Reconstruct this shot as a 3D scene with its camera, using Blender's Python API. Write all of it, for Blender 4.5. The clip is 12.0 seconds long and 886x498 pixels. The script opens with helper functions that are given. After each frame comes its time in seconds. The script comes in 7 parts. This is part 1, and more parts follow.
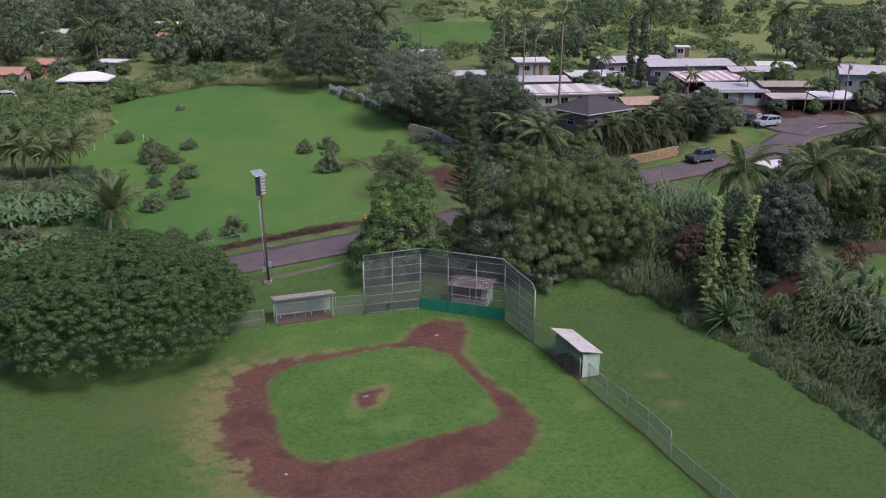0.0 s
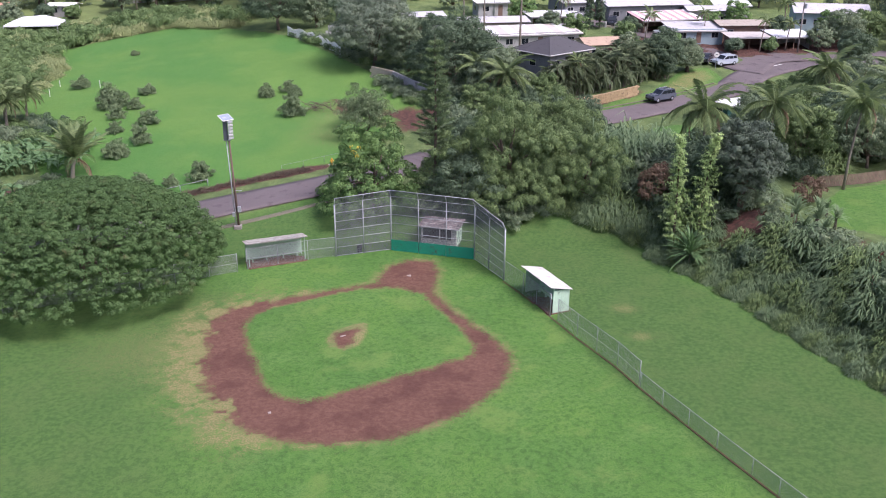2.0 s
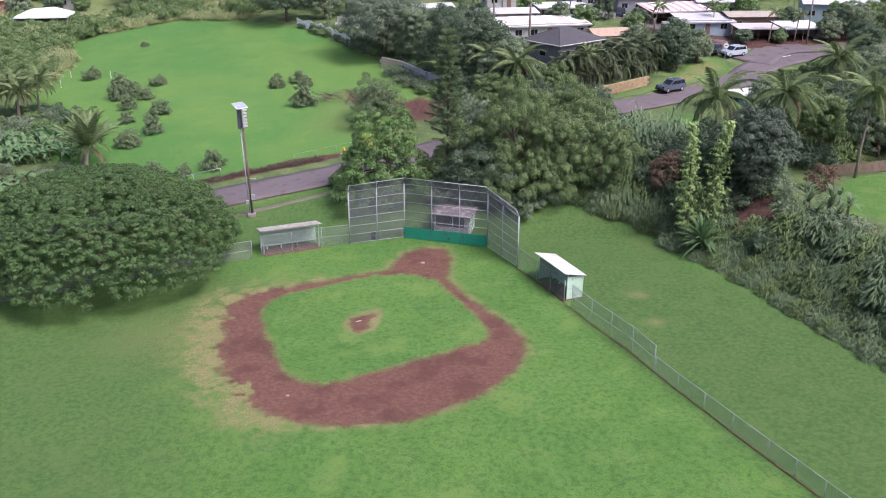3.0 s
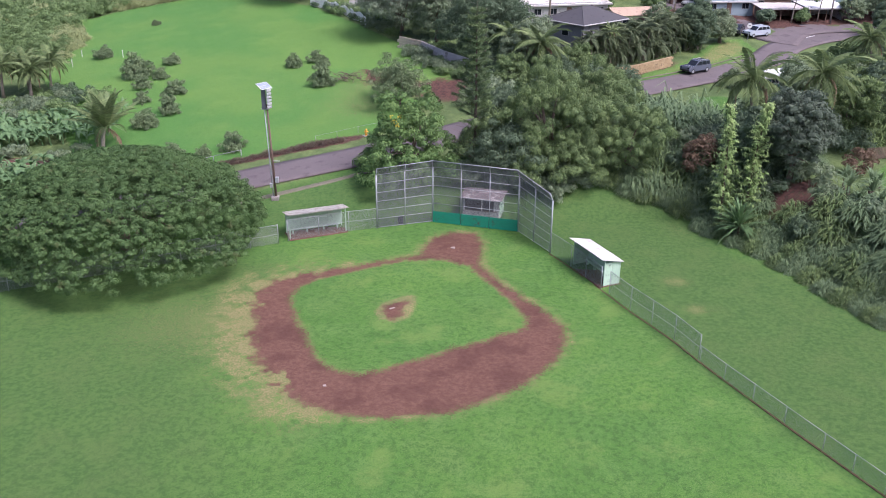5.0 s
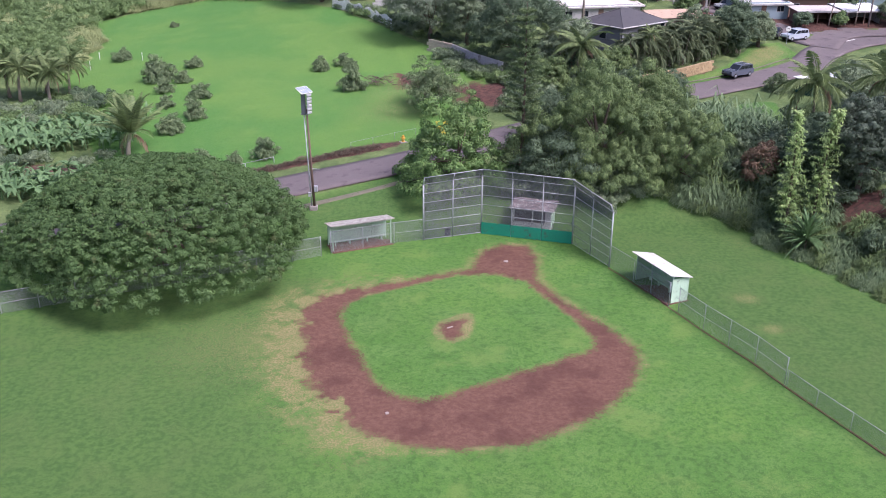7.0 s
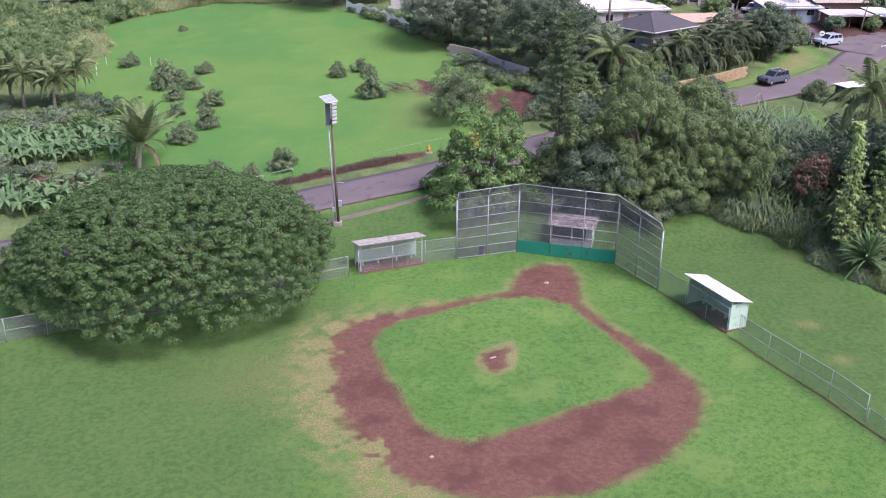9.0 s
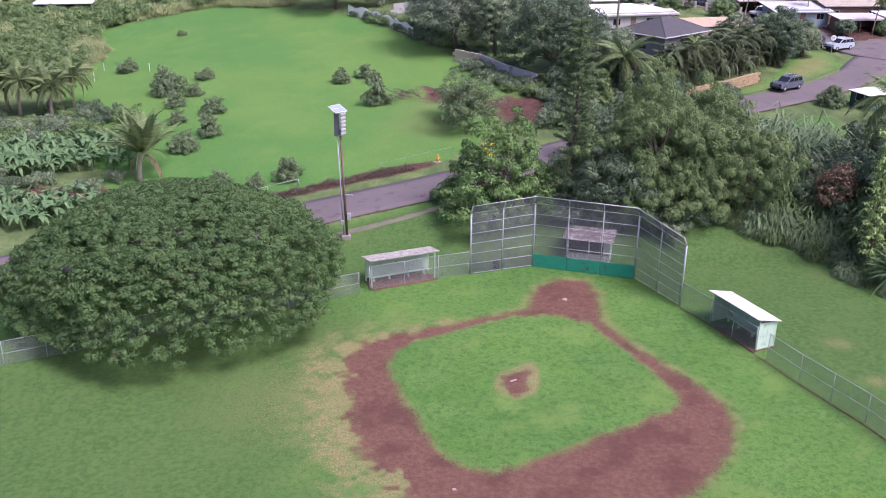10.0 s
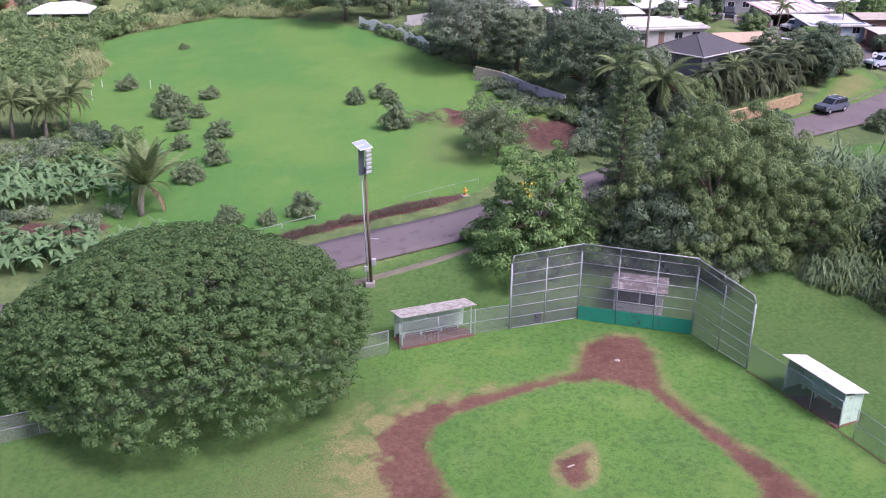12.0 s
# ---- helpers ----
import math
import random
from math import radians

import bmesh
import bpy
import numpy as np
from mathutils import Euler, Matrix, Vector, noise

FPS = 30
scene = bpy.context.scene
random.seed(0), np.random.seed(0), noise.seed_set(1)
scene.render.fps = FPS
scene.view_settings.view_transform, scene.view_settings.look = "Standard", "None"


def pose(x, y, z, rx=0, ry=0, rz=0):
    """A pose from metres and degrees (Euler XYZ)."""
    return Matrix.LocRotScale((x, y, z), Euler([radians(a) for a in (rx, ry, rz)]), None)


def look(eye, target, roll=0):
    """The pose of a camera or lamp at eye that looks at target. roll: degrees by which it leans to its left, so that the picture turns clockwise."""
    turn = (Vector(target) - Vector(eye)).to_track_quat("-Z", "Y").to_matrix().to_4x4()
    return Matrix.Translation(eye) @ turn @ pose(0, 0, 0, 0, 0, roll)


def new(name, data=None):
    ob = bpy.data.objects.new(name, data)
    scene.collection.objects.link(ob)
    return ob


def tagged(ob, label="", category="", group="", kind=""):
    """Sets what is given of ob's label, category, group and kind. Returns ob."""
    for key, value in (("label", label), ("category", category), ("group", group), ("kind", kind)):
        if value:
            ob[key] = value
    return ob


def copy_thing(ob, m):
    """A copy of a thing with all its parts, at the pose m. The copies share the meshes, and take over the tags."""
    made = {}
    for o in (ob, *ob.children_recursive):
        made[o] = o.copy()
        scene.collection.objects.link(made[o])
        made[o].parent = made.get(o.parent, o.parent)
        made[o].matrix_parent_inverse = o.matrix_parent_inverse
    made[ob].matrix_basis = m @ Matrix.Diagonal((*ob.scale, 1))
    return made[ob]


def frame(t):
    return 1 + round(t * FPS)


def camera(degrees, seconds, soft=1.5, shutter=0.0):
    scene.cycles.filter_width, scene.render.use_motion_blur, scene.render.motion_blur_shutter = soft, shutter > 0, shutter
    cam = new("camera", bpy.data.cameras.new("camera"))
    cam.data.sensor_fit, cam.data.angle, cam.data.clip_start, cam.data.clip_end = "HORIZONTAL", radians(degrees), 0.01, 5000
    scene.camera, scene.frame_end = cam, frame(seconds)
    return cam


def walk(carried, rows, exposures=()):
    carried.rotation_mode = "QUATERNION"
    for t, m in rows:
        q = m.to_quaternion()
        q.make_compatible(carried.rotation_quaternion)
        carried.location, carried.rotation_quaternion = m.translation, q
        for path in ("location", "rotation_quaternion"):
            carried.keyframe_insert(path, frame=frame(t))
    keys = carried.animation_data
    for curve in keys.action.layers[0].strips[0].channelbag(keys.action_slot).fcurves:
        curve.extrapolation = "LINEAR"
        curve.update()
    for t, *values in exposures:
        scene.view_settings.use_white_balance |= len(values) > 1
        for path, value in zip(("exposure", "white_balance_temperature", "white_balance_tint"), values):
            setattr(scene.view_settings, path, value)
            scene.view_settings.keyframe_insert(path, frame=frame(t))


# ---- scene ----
cam = camera(51.0, 12.0, soft=1.0)
PATH = [
    (0, (-0.272, -1.018, 35.257), (-0.379, 75.033, 10.435), 0.31),
    (0.5, (-0.552, -1.143, 35.291), (1.195, 74.272, 8.655), 0.26),
    (1, (-0.926, -1.400, 35.352), (2.332, 73.361, 7.063), 0.25),
    (1.5, (-1.291, -1.802, 35.450), (2.432, 72.568, 6.205), 0.25),
    (2, (-1.790, -2.311, 35.403), (1.925, 72.026, 6.073), 0.26),
    (2.5, (-2.310, -2.781, 35.117), (1.206, 71.526, 5.686), 0.24),
    (3, (-2.789, -2.990, 34.829), (0.611, 71.213, 5.123), 0.22),
    (5, (-5.715, -0.798, 34.399), (-2.259, 72.769, 3.160), 0.39),
    (5.5, (-6.795, 0.373, 34.221), (-3.230, 73.957, 3.032), 0.42),
    (6, (-8.022, 1.578, 34.094), (-4.392, 75.191, 2.982), 0.43),
    (6.5, (-9.287, 2.818, 33.738), (-5.599, 76.468, 2.721), 0.48),
    (7, (-10.364, 4.075, 33.333), (-6.758, 77.766, 2.406), 0.53),
    (9, (-13.151, 9.893, 32.508), (-9.518, 83.688, 1.830), 0.60),
    (9.5, (-13.888, 11.436, 32.384), (-9.955, 85.237, 1.757), 0.58),
    (10, (-14.579, 12.965, 32.516), (-10.518, 86.781, 1.943), 0.58),
    (10.5, (-15.341, 14.750, 32.772), (-11.216, 88.573, 2.226), 0.60),
    (11, (-16.049, 16.742, 32.823), (-11.842, 90.568, 2.295), 0.67),
    (11.5, (-16.693, 19.026, 32.976), (-12.352, 92.830, 2.410), 0.74),
    (12, (-17.241, 21.799, 33.298), (-12.878, 95.581, 2.684), 0.74),
]
# the clip's camera brightens in its first seconds
EXPOSURES = [(0, -0.41, 5850, 28), (0.5, -0.16, 5850, 26), (1, 0.10, 5850, 25), (1.5, 0.37, 5800, 23), (2, 0.51, 5800, 24), (3, 0.54, 5800, 24),
             (5, 0.60, 5700, 24), (7, 0.62, 5700, 26), (9, 0.63, 5680, 31), (12, 0.63, 5680, 34)]
walk(cam, [(t, look(eye, target, roll)) for t, eye, target, roll in PATH], EXPOSURES)

# ---- sky, sun ----
SUN_DIR = Vector((0.50, -0.42, 0.95)).normalized()
world = bpy.data.worlds.new("overcast_sky")
scene.world = world
world.use_nodes = True
wn = world.node_tree.nodes
sky = wn.new("ShaderNodeTexSky")
sky.sky_type, sky.sun_disc = "NISHITA", False
sky.sun_elevation = math.asin(SUN_DIR.z)
sky.sun_rotation = math.atan2(SUN_DIR.x, SUN_DIR.y)
sky.dust_density, sky.air_density, sky.ozone_density = 6.0, 1.0, 1.0
wn["Background"].inputs["Strength"].default_value = 0.145
world.node_tree.links.new(sky.outputs[0], wn["Background"].inputs["Color"])
sun_data = bpy.data.lights.new("sun", "SUN")
sun_data.energy, sun_data.angle, sun_data.color = 2.4, radians(22), (1.0, 0.95, 0.88)
sun = new("sun", sun_data)
sun.matrix_world = look((60, 100, 120), Vector((60, 100, 120)) - SUN_DIR)


# ---- materials ----
def material(name, colour, other=None, rough=0.85, scale=1.5, fine=12.0, bump=0.25, metal=0.0, island=0.0, per_object=0.0,
             leaf=False, spec=0.3, stains=0.0, stain_colour=(0.08, 0.06, 0.05), sheen=0.0):
    """A surface of two colours mixed by coarse and fine noise, with relief, stains and piece-by-piece variation."""
    m = bpy.data.materials.new(name)
    m.use_nodes = True
    t = m.node_tree
    n, link = t.nodes, t.links.new
    b = n["Principled BSDF"]
    pos = n.new("ShaderNodeNewGeometry")
    other = other or tuple(c * 0.7 for c in colour)
    big, small = n.new("ShaderNodeTexNoise"), n.new("ShaderNodeTexNoise")
    big.inputs["Scale"].default_value, big.inputs["Detail"].default_value = scale, 4
    small.inputs["Scale"].default_value, small.inputs["Detail"].default_value = fine, 5
    for tex in (big, small):
        link(pos.outputs["Position"], tex.inputs["Vector"])
    add = n.new("ShaderNodeMath")
    add.operation = "ADD"
    link(big.outputs["Fac"], add.inputs[0])
    link(small.outputs["Fac"], add.inputs[1])
    last = add.outputs[0]
    for amount, socket in ((island, pos.outputs["Random Per Island"]), (per_object, n.new("ShaderNodeObjectInfo").outputs["Random"])):
        if amount:
            mul = n.new("ShaderNodeMath")
            mul.operation = "MULTIPLY_ADD"
            link(socket, mul.inputs[0])
            mul.inputs[1].default_value = amount
            link(last, mul.inputs[2])
            last = mul.outputs[0]
    extra = island + per_object
    span = n.new("ShaderNodeMapRange")
    link(last, span.inputs["Value"])
    span.inputs["From Min"].default_value, span.inputs["From Max"].default_value = 0.65, 1.35 + extra
    mix = n.new("ShaderNodeMix")
    mix.data_type = "RGBA"
    link(span.outputs[0], mix.inputs["Factor"])
    mix.inputs["A"].default_value, mix.inputs["B"].default_value = (*other, 1), (*colour, 1)
    out = mix.outputs["Result"]
    if stains:
        dirt = n.new("ShaderNodeTexNoise")
        dirt.inputs["Scale"].default_value, dirt.inputs["Detail"].default_value, dirt.inputs["Roughness"].default_value = scale * 2.3, 6, 0.65
        link(pos.outputs["Position"], dirt.inputs["Vector"])
        cut = n.new("ShaderNodeMapRange")
        link(dirt.outputs["Fac"], cut.inputs["Value"])
        cut.inputs["From Min"].default_value, cut.inputs["From Max"].default_value = 0.62 - 0.2 * stains, 0.72
        soil = n.new("ShaderNodeMix")
        soil.data_type = "RGBA"
        link(cut.outputs[0], soil.inputs["Factor"])
        link(out, soil.inputs["A"])
        soil.inputs["B"].default_value = (*stain_colour, 1)
        out = soil.outputs["Result"]
    link(out, b.inputs["Base Color"])
    b.inputs["Roughness"].default_value, b.inputs["Metallic"].default_value = rough, metal
    b.inputs["Specular IOR Level"].default_value = spec
    if bump:
        relief = n.new("ShaderNodeBump")
        relief.inputs["Strength"].default_value, relief.inputs["Distance"].default_value = bump, 0.05
        link(small.outputs["Fac"], relief.inputs["Height"])
        link(relief.outputs[0], b.inputs["Normal"])
    if leaf:
        thin, both = n.new("ShaderNodeBsdfTranslucent"), n.new("ShaderNodeMixShader")
        link(out, thin.inputs["Color"])
        both.inputs[0].default_value = 0.3
        link(b.outputs[0], both.inputs[1])
        link(thin.outputs[0], both.inputs[2])
        link(both.outputs[0], n["Material Output"].inputs["Surface"])
    return m


def leaf_material(name, colour, other, rough=0.65, withered=0.0, tinge=(0.12, 0.09, 0.04)):
    return material(name, colour, other, rough=rough, scale=0.35, fine=2.5, bump=0, island=0.7, leaf=True, spec=0.3, stains=withered, stain_colour=tinge)


GALVANISED = material("galvanised_steel", (0.42, 0.43, 0.45), (0.28, 0.29, 0.31), rough=0.6, metal=0.3, fine=30, bump=0.05)
WIRE = material("weathered_wire", (0.34, 0.36, 0.35), (0.24, 0.25, 0.25), rough=0.6, metal=0.4, bump=0)
DARK_WIRE = material("dark_coated_wire", (0.165, 0.17, 0.188), (0.11, 0.113, 0.125), rough=0.6, bump=0)
GREEN_BOARD = material("green_painted_board", (0.02, 0.24, 0.15), (0.015, 0.17, 0.11), rough=0.5, scale=0.8, bump=0.05, stains=0.2)
MINT = material("mint_painted_wood", (0.46, 0.60, 0.47), (0.37, 0.50, 0.39), rough=0.65, scale=1.2, stains=0.25, stain_colour=(0.2, 0.25, 0.2))
WHITE_SHEET = material("weathered_white_roofing", (0.62, 0.60, 0.58), (0.50, 0.47, 0.46), rough=0.55, scale=0.9, stains=0.45, stain_colour=(0.28, 0.2, 0.17))
RUSTY_SHEET = material("peeling_roofing", (0.47, 0.45, 0.41), (0.31, 0.29, 0.25), rough=0.75, scale=1.3, stains=1.05, stain_colour=(0.13, 0.095, 0.085))
HUT_ROOF = material("flaking_roof_paint", (0.20, 0.150, 0.150), (0.11, 0.080, 0.082), rough=0.8, scale=0.7, stains=0.75, stain_colour=(0.56, 0.53, 0.51))
WOOD = material("weathered_wood", (0.22, 0.16, 0.12), (0.13, 0.09, 0.07), rough=0.85, scale=2, fine=25)
POLE_WOOD = material("brown_pole_wood", (0.18, 0.12, 0.095), (0.11, 0.07, 0.055), rough=0.85, scale=1, fine=20)
SCREEN = material("dark_maroon_screen", (0.045, 0.03, 0.032), (0.03, 0.02, 0.022), rough=0.8)
DARK = material("dark_interior", (0.03, 0.03, 0.032), rough=0.9)
CONCRETE = material("concrete", (0.28, 0.255, 0.24), (0.19, 0.17, 0.16), rough=0.9, scale=1.5, fine=20, stains=0.35, stain_colour=(0.18, 0.13, 0.10))
PATH_MAT = material("trodden_path", (0.165, 0.148, 0.112), (0.115, 0.108, 0.075), rough=0.95, scale=1.0, fine=8, stains=0.4, stain_colour=(0.07, 0.10, 0.03))
SOIL = material("red_soil", (0.155, 0.080, 0.060), (0.10, 0.052, 0.040), rough=0.95, scale=0.8, fine=9, bump=0.6)
SOIL_EDGE = material("worn_soil_edge", (0.125, 0.075, 0.045), (0.06, 0.04, 0.025), rough=0.95, scale=1.6, fine=9, bump=0.6, stains=0.55, stain_colour=(0.07, 0.13, 0.03))
ASPHALT = material("worn_asphalt", (0.148, 0.123, 0.125), (0.108, 0.089, 0.091), rough=0.9, scale=0.25, fine=18, bump=0.3, stains=0.3, stain_colour=(0.075, 0.06, 0.064))
BASE_WHITE = material("scuffed_rubber", (0.36, 0.31, 0.28), (0.26, 0.20, 0.18), rough=0.7)
WHITE_PAINT = material("white_paint", (0.66, 0.65, 0.63), (0.56, 0.54, 0.52), rough=0.6, stains=0.15, stain_colour=(0.4, 0.36, 0.32))
SOLAR = material("solar_cells", (0.30, 0.34, 0.40), (0.22, 0.25, 0.31), rough=0.25, spec=0.6, bump=0)
BARK = material("bark", (0.17, 0.13, 0.10), (0.09, 0.07, 0.055), rough=0.95, scale=1.2, fine=10, bump=0.6)
PALM_BARK = material("palm_bark", (0.30, 0.26, 0.21), (0.18, 0.15, 0.12), rough=0.9, scale=1.5, fine=8, bump=0.4)
GLASS = material("window_glass", (0.02, 0.024, 0.03), (0.012, 0.015, 0.02), rough=0.12, spec=0.4, bump=0)
RUBBER = material("rubber", (0.02, 0.02, 0.02), rough=0.8)

LEAF_POD = leaf_material("rain_tree_leaf", (0.122, 0.204, 0.064), (0.054, 0.102, 0.036), withered=0.2, tinge=(0.115, 0.115, 0.048))
LEAF_BRIGHT = leaf_material("bright_leaf", (0.225, 0.345, 0.105), (0.075, 0.150, 0.055))
LEAF_DROOP = leaf_material("drooping_leaf", (0.250, 0.335, 0.125), (0.050, 0.090, 0.038))
LEAF_DARK = leaf_material("dark_leaf", (0.160, 0.220, 0.122), (0.050, 0.082, 0.050))
LEAF_BLUE = leaf_material("blue_green_leaf", (0.165, 0.208, 0.140), (0.050, 0.070, 0.052))
LEAF_PINE = leaf_material("pine_needle", (0.25, 0.33, 0.15), (0.08, 0.13, 0.06))
LEAF_VINE = leaf_material("vine_leaf", (0.43, 0.55, 0.21), (0.20, 0.31, 0.11))
LEAF_PALM = leaf_material("palm_leaf", (0.265, 0.330, 0.135), (0.085, 0.130, 0.055))
LEAF_PALM_DRY = leaf_material("dry_palm_leaf", (0.36, 0.24, 0.16), (0.20, 0.12, 0.085))
LEAF_BANANA = leaf_material("banana_leaf", (0.200, 0.312, 0.130), (0.064, 0.130, 0.056), rough=0.55)
LEAF_ARECA = leaf_material("areca_leaf", (0.205, 0.245, 0.125), (0.065, 0.095, 0.055))
LEAF_CANE = leaf_material("cane_leaf", (0.230, 0.312, 0.158), (0.080, 0.130, 0.066))
LEAF_ORCHARD = leaf_material("orchard_leaf", (0.235, 0.305, 0.150), (0.090, 0.132, 0.066))
LEAF_FAR = leaf_material("far_leaf", (0.27, 0.33, 0.185), (0.10, 0.145, 0.09))
LEAF_SCRUB = leaf_material("scrub_leaf", (0.215, 0.305, 0.115), (0.085, 0.138, 0.052))
LEAF_DRYGRASS = leaf_material("pale_grass_leaf", (0.42, 0.46, 0.21), (0.22, 0.27, 0.12))
LEAF_RED = leaf_material("rusty_leaf", (0.26, 0.18, 0.12), (0.11, 0.075, 0.05))
LEAF_SILVER = leaf_material("silvery_leaf", (0.27, 0.32, 0.22), (0.11, 0.15, 0.10))
LEAF_WITHERED = leaf_material("withered_leaf", (0.18, 0.135, 0.095), (0.08, 0.062, 0.045))
LEAF_YELLOW = leaf_material("yellow_leaf", (0.72, 0.58, 0.08), (0.50, 0.40, 0.06))


# ---- mesh building ----
class Geo:
    """Collects vertices and faces of one mesh."""

    def __init__(self):
        self.v, self.f = [], []

    def add(self, verts, faces):
        k = len(self.v)
        self.v += [tuple(p) for p in verts]
        self.f += [tuple(i + k for i in face) for face in faces]
        return self

    def box(self, cx, cy, cz, sx, sy, sz, c=0.0, yaw=0.0, m=None):
        """A box by its middle and sizes; c: chamfer of the edges."""
        hx, hy, hz = sx / 2, sy / 2, sz / 2
        c = min(c, hx * 0.9, hy * 0.9, hz * 0.9)
        bm = bmesh.new()
        bmesh.ops.create_cube(bm, size=1, matrix=Matrix.Diagonal((sx, sy, sz, 1)))
        if c:
            bmesh.ops.bevel(bm, geom=bm.edges[:], offset=c, segments=1, affect="EDGES")
        place = m or (Matrix.Translation((cx, cy, cz)) @ Matrix.Rotation(yaw, 4, "Z"))
        bm.verts.index_update()
        self.add([place @ v.co for v in bm.verts], [[v.index for v in f.verts] for f in bm.faces])
        bm.free()
        return self

    def tube(self, a, b, r, r2=None, n=6, caps=True):
        a, b = Vector(a), Vector(b)
        r2 = r if r2 is None else r2
        q = (b - a).to_track_quat("Z", "Y")
        ring = [q @ Vector((math.cos(i * math.tau / n), math.sin(i * math.tau / n), 0)) for i in range(n)]
        faces = [(i, (i + 1) % n, n + (i + 1) % n, n + i) for i in range(n)]
        if caps:
            faces += [tuple(range(n - 1, -1, -1)), tuple(range(n, 2 * n))]
        return self.add([a + p * r for p in ring] + [b + p * r2 for p in ring], faces)

    def pipe(self, points, radii, n=6):
        """A bent tapering tube along points."""
        pts = [Vector(p) for p in points]
        verts, faces = [], []
        for i, p in enumerate(pts):
            way = pts[min(i + 1, len(pts) - 1)] - pts[max(i - 1, 0)]
            q = way.to_track_quat("Z", "Y")
            verts += [p + q @ Vector((math.cos(k * math.tau / n), math.sin(k * math.tau / n), 0)) * radii[i] for k in range(n)]
        for i in range(len(pts) - 1):
            faces += [(i * n + k, i * n + (k + 1) % n, (i + 1) * n + (k + 1) % n, (i + 1) * n + k) for k in range(n)]
        faces += [tuple(range(n - 1, -1, -1)), tuple(range((len(pts) - 1) * n, len(pts) * n))]
        return self.add(verts, faces)

    def prism(self, poly, y0, y1, m=None):
        """A polygon of (x, z) drawn out from y0 to y1."""
        k = len(poly)
        verts = [Vector((x, y0, z)) for x, z in poly] + [Vector((x, y1, z)) for x, z in poly]
        faces = [tuple(range(k)), tuple(range(2 * k - 1, k - 1, -1))] + [(i, k + i, k + (i + 1) % k, (i + 1) % k) for i in range(k)]
        return self.add([m @ v for v in verts] if m else verts, faces)

    def mesh(self, name):
        me = bpy.data.meshes.new(name)
        me.from_pydata(self.v, [], self.f)
        bm = bmesh.new()
        bm.from_mesh(me)
        bmesh.ops.recalc_face_normals(bm, faces=bm.faces[:])
        bm.to_mesh(me)
        bm.free()
        return me


def part(name, geo, mat, parent=None, label="", smooth=False, loc=None):
    me = geo.mesh(name) if isinstance(geo, Geo) else geo
    if not me.materials:
        me.materials.append(mat)
    if smooth:
        me.polygons.foreach_set("use_smooth", [True] * len(me.polygons))
    ob = new(name, me)
    ob.parent = parent
    if loc is not None:
        ob.matrix_basis = loc if isinstance(loc, Matrix) else Matrix.Translation(loc)
    return tagged(ob, label)


def thing(name, label, category, m, group="", kind=""):
    ob = new(name)
    ob.empty_display_size = 0.2
    ob.matrix_basis = m
    return tagged(ob, label, category, group, kind)


def raw_mesh(name, verts, quads, mat):
    me = bpy.data.meshes.new(name)
    verts, quads = np.asarray(verts, np.float32), np.asarray(quads, np.int32)
    k = quads.shape[1]
    me.vertices.add(len(verts))
    me.vertices.foreach_set("co", verts.ravel())
    me.loops.add(quads.size)
    me.loops.foreach_set("vertex_index", quads.ravel())
    me.polygons.add(len(quads))
    me.polygons.foreach_set("loop_start", np.arange(0, quads.size, k, dtype=np.int32))
    me.update(calc_edges=True)
    me.materials.append(mat)
    return me


# ---- ground ----
def ease(t):
    t = np.clip(t, 0, 1)
    return t * t * (3 - 2 * t)


BANK_FOOT = [(8, 97), (13, 94.5), (18, 92), (21, 91), (23.8, 85.2), (26.4, 80.9), (28.8, 75.6), (31, 70.9), (33.2, 64.2), (36.5, 56), (42, 44), (52, 24), (70, 0)]


def bank_distance(x, y):
    """How far a place lies behind the foot of the overgrown bank; negative on the field."""
    d, sign = np.full(np.broadcast(x, y).shape, 1e9), 1.0
    for (ax, ay), (bx, by) in zip(BANK_FOOT, BANK_FOOT[1:]):
        ex, ey = bx - ax, by - ay
        t = np.clip(((x - ax) * ex + (y - ay) * ey) / (ex * ex + ey * ey), 0, 1)
        far = np.hypot(x - ax - t * ex, y - ay - t * ey)
        sign = np.where(far < d, np.where(ex * (y - ay) - ey * (x - ax) > 0, 1.0, -1.0), sign)
        d = np.minimum(d, far)
    return d * sign


def ground(x, y):
    """Height of the land: a nearly level ball field, a bank, and a hillside that climbs behind."""
    x, y = np.asarray(x, float), np.asarray(y, float)
    xc, up = np.clip(x, -65, 50), y - 80
    upc = np.minimum(up, 100) + 0.6 * np.maximum(up - 100, 0)
    hill = 0.77 + 0.0325 * xc + 0.0923 * upc - 0.00077 * xc * xc
    field = 0.018 * np.maximum(up, -90)
    land = field + np.maximum(hill - field, 0) * ease((y - 86) / 9)
    rise = ease(bank_distance(x, y) / 8.0)
    return np.maximum(land, field * (1 - rise) + 4.9 * rise * ease((x - 9) / 7))


def gz(x, y):
    return float(ground(x, y))


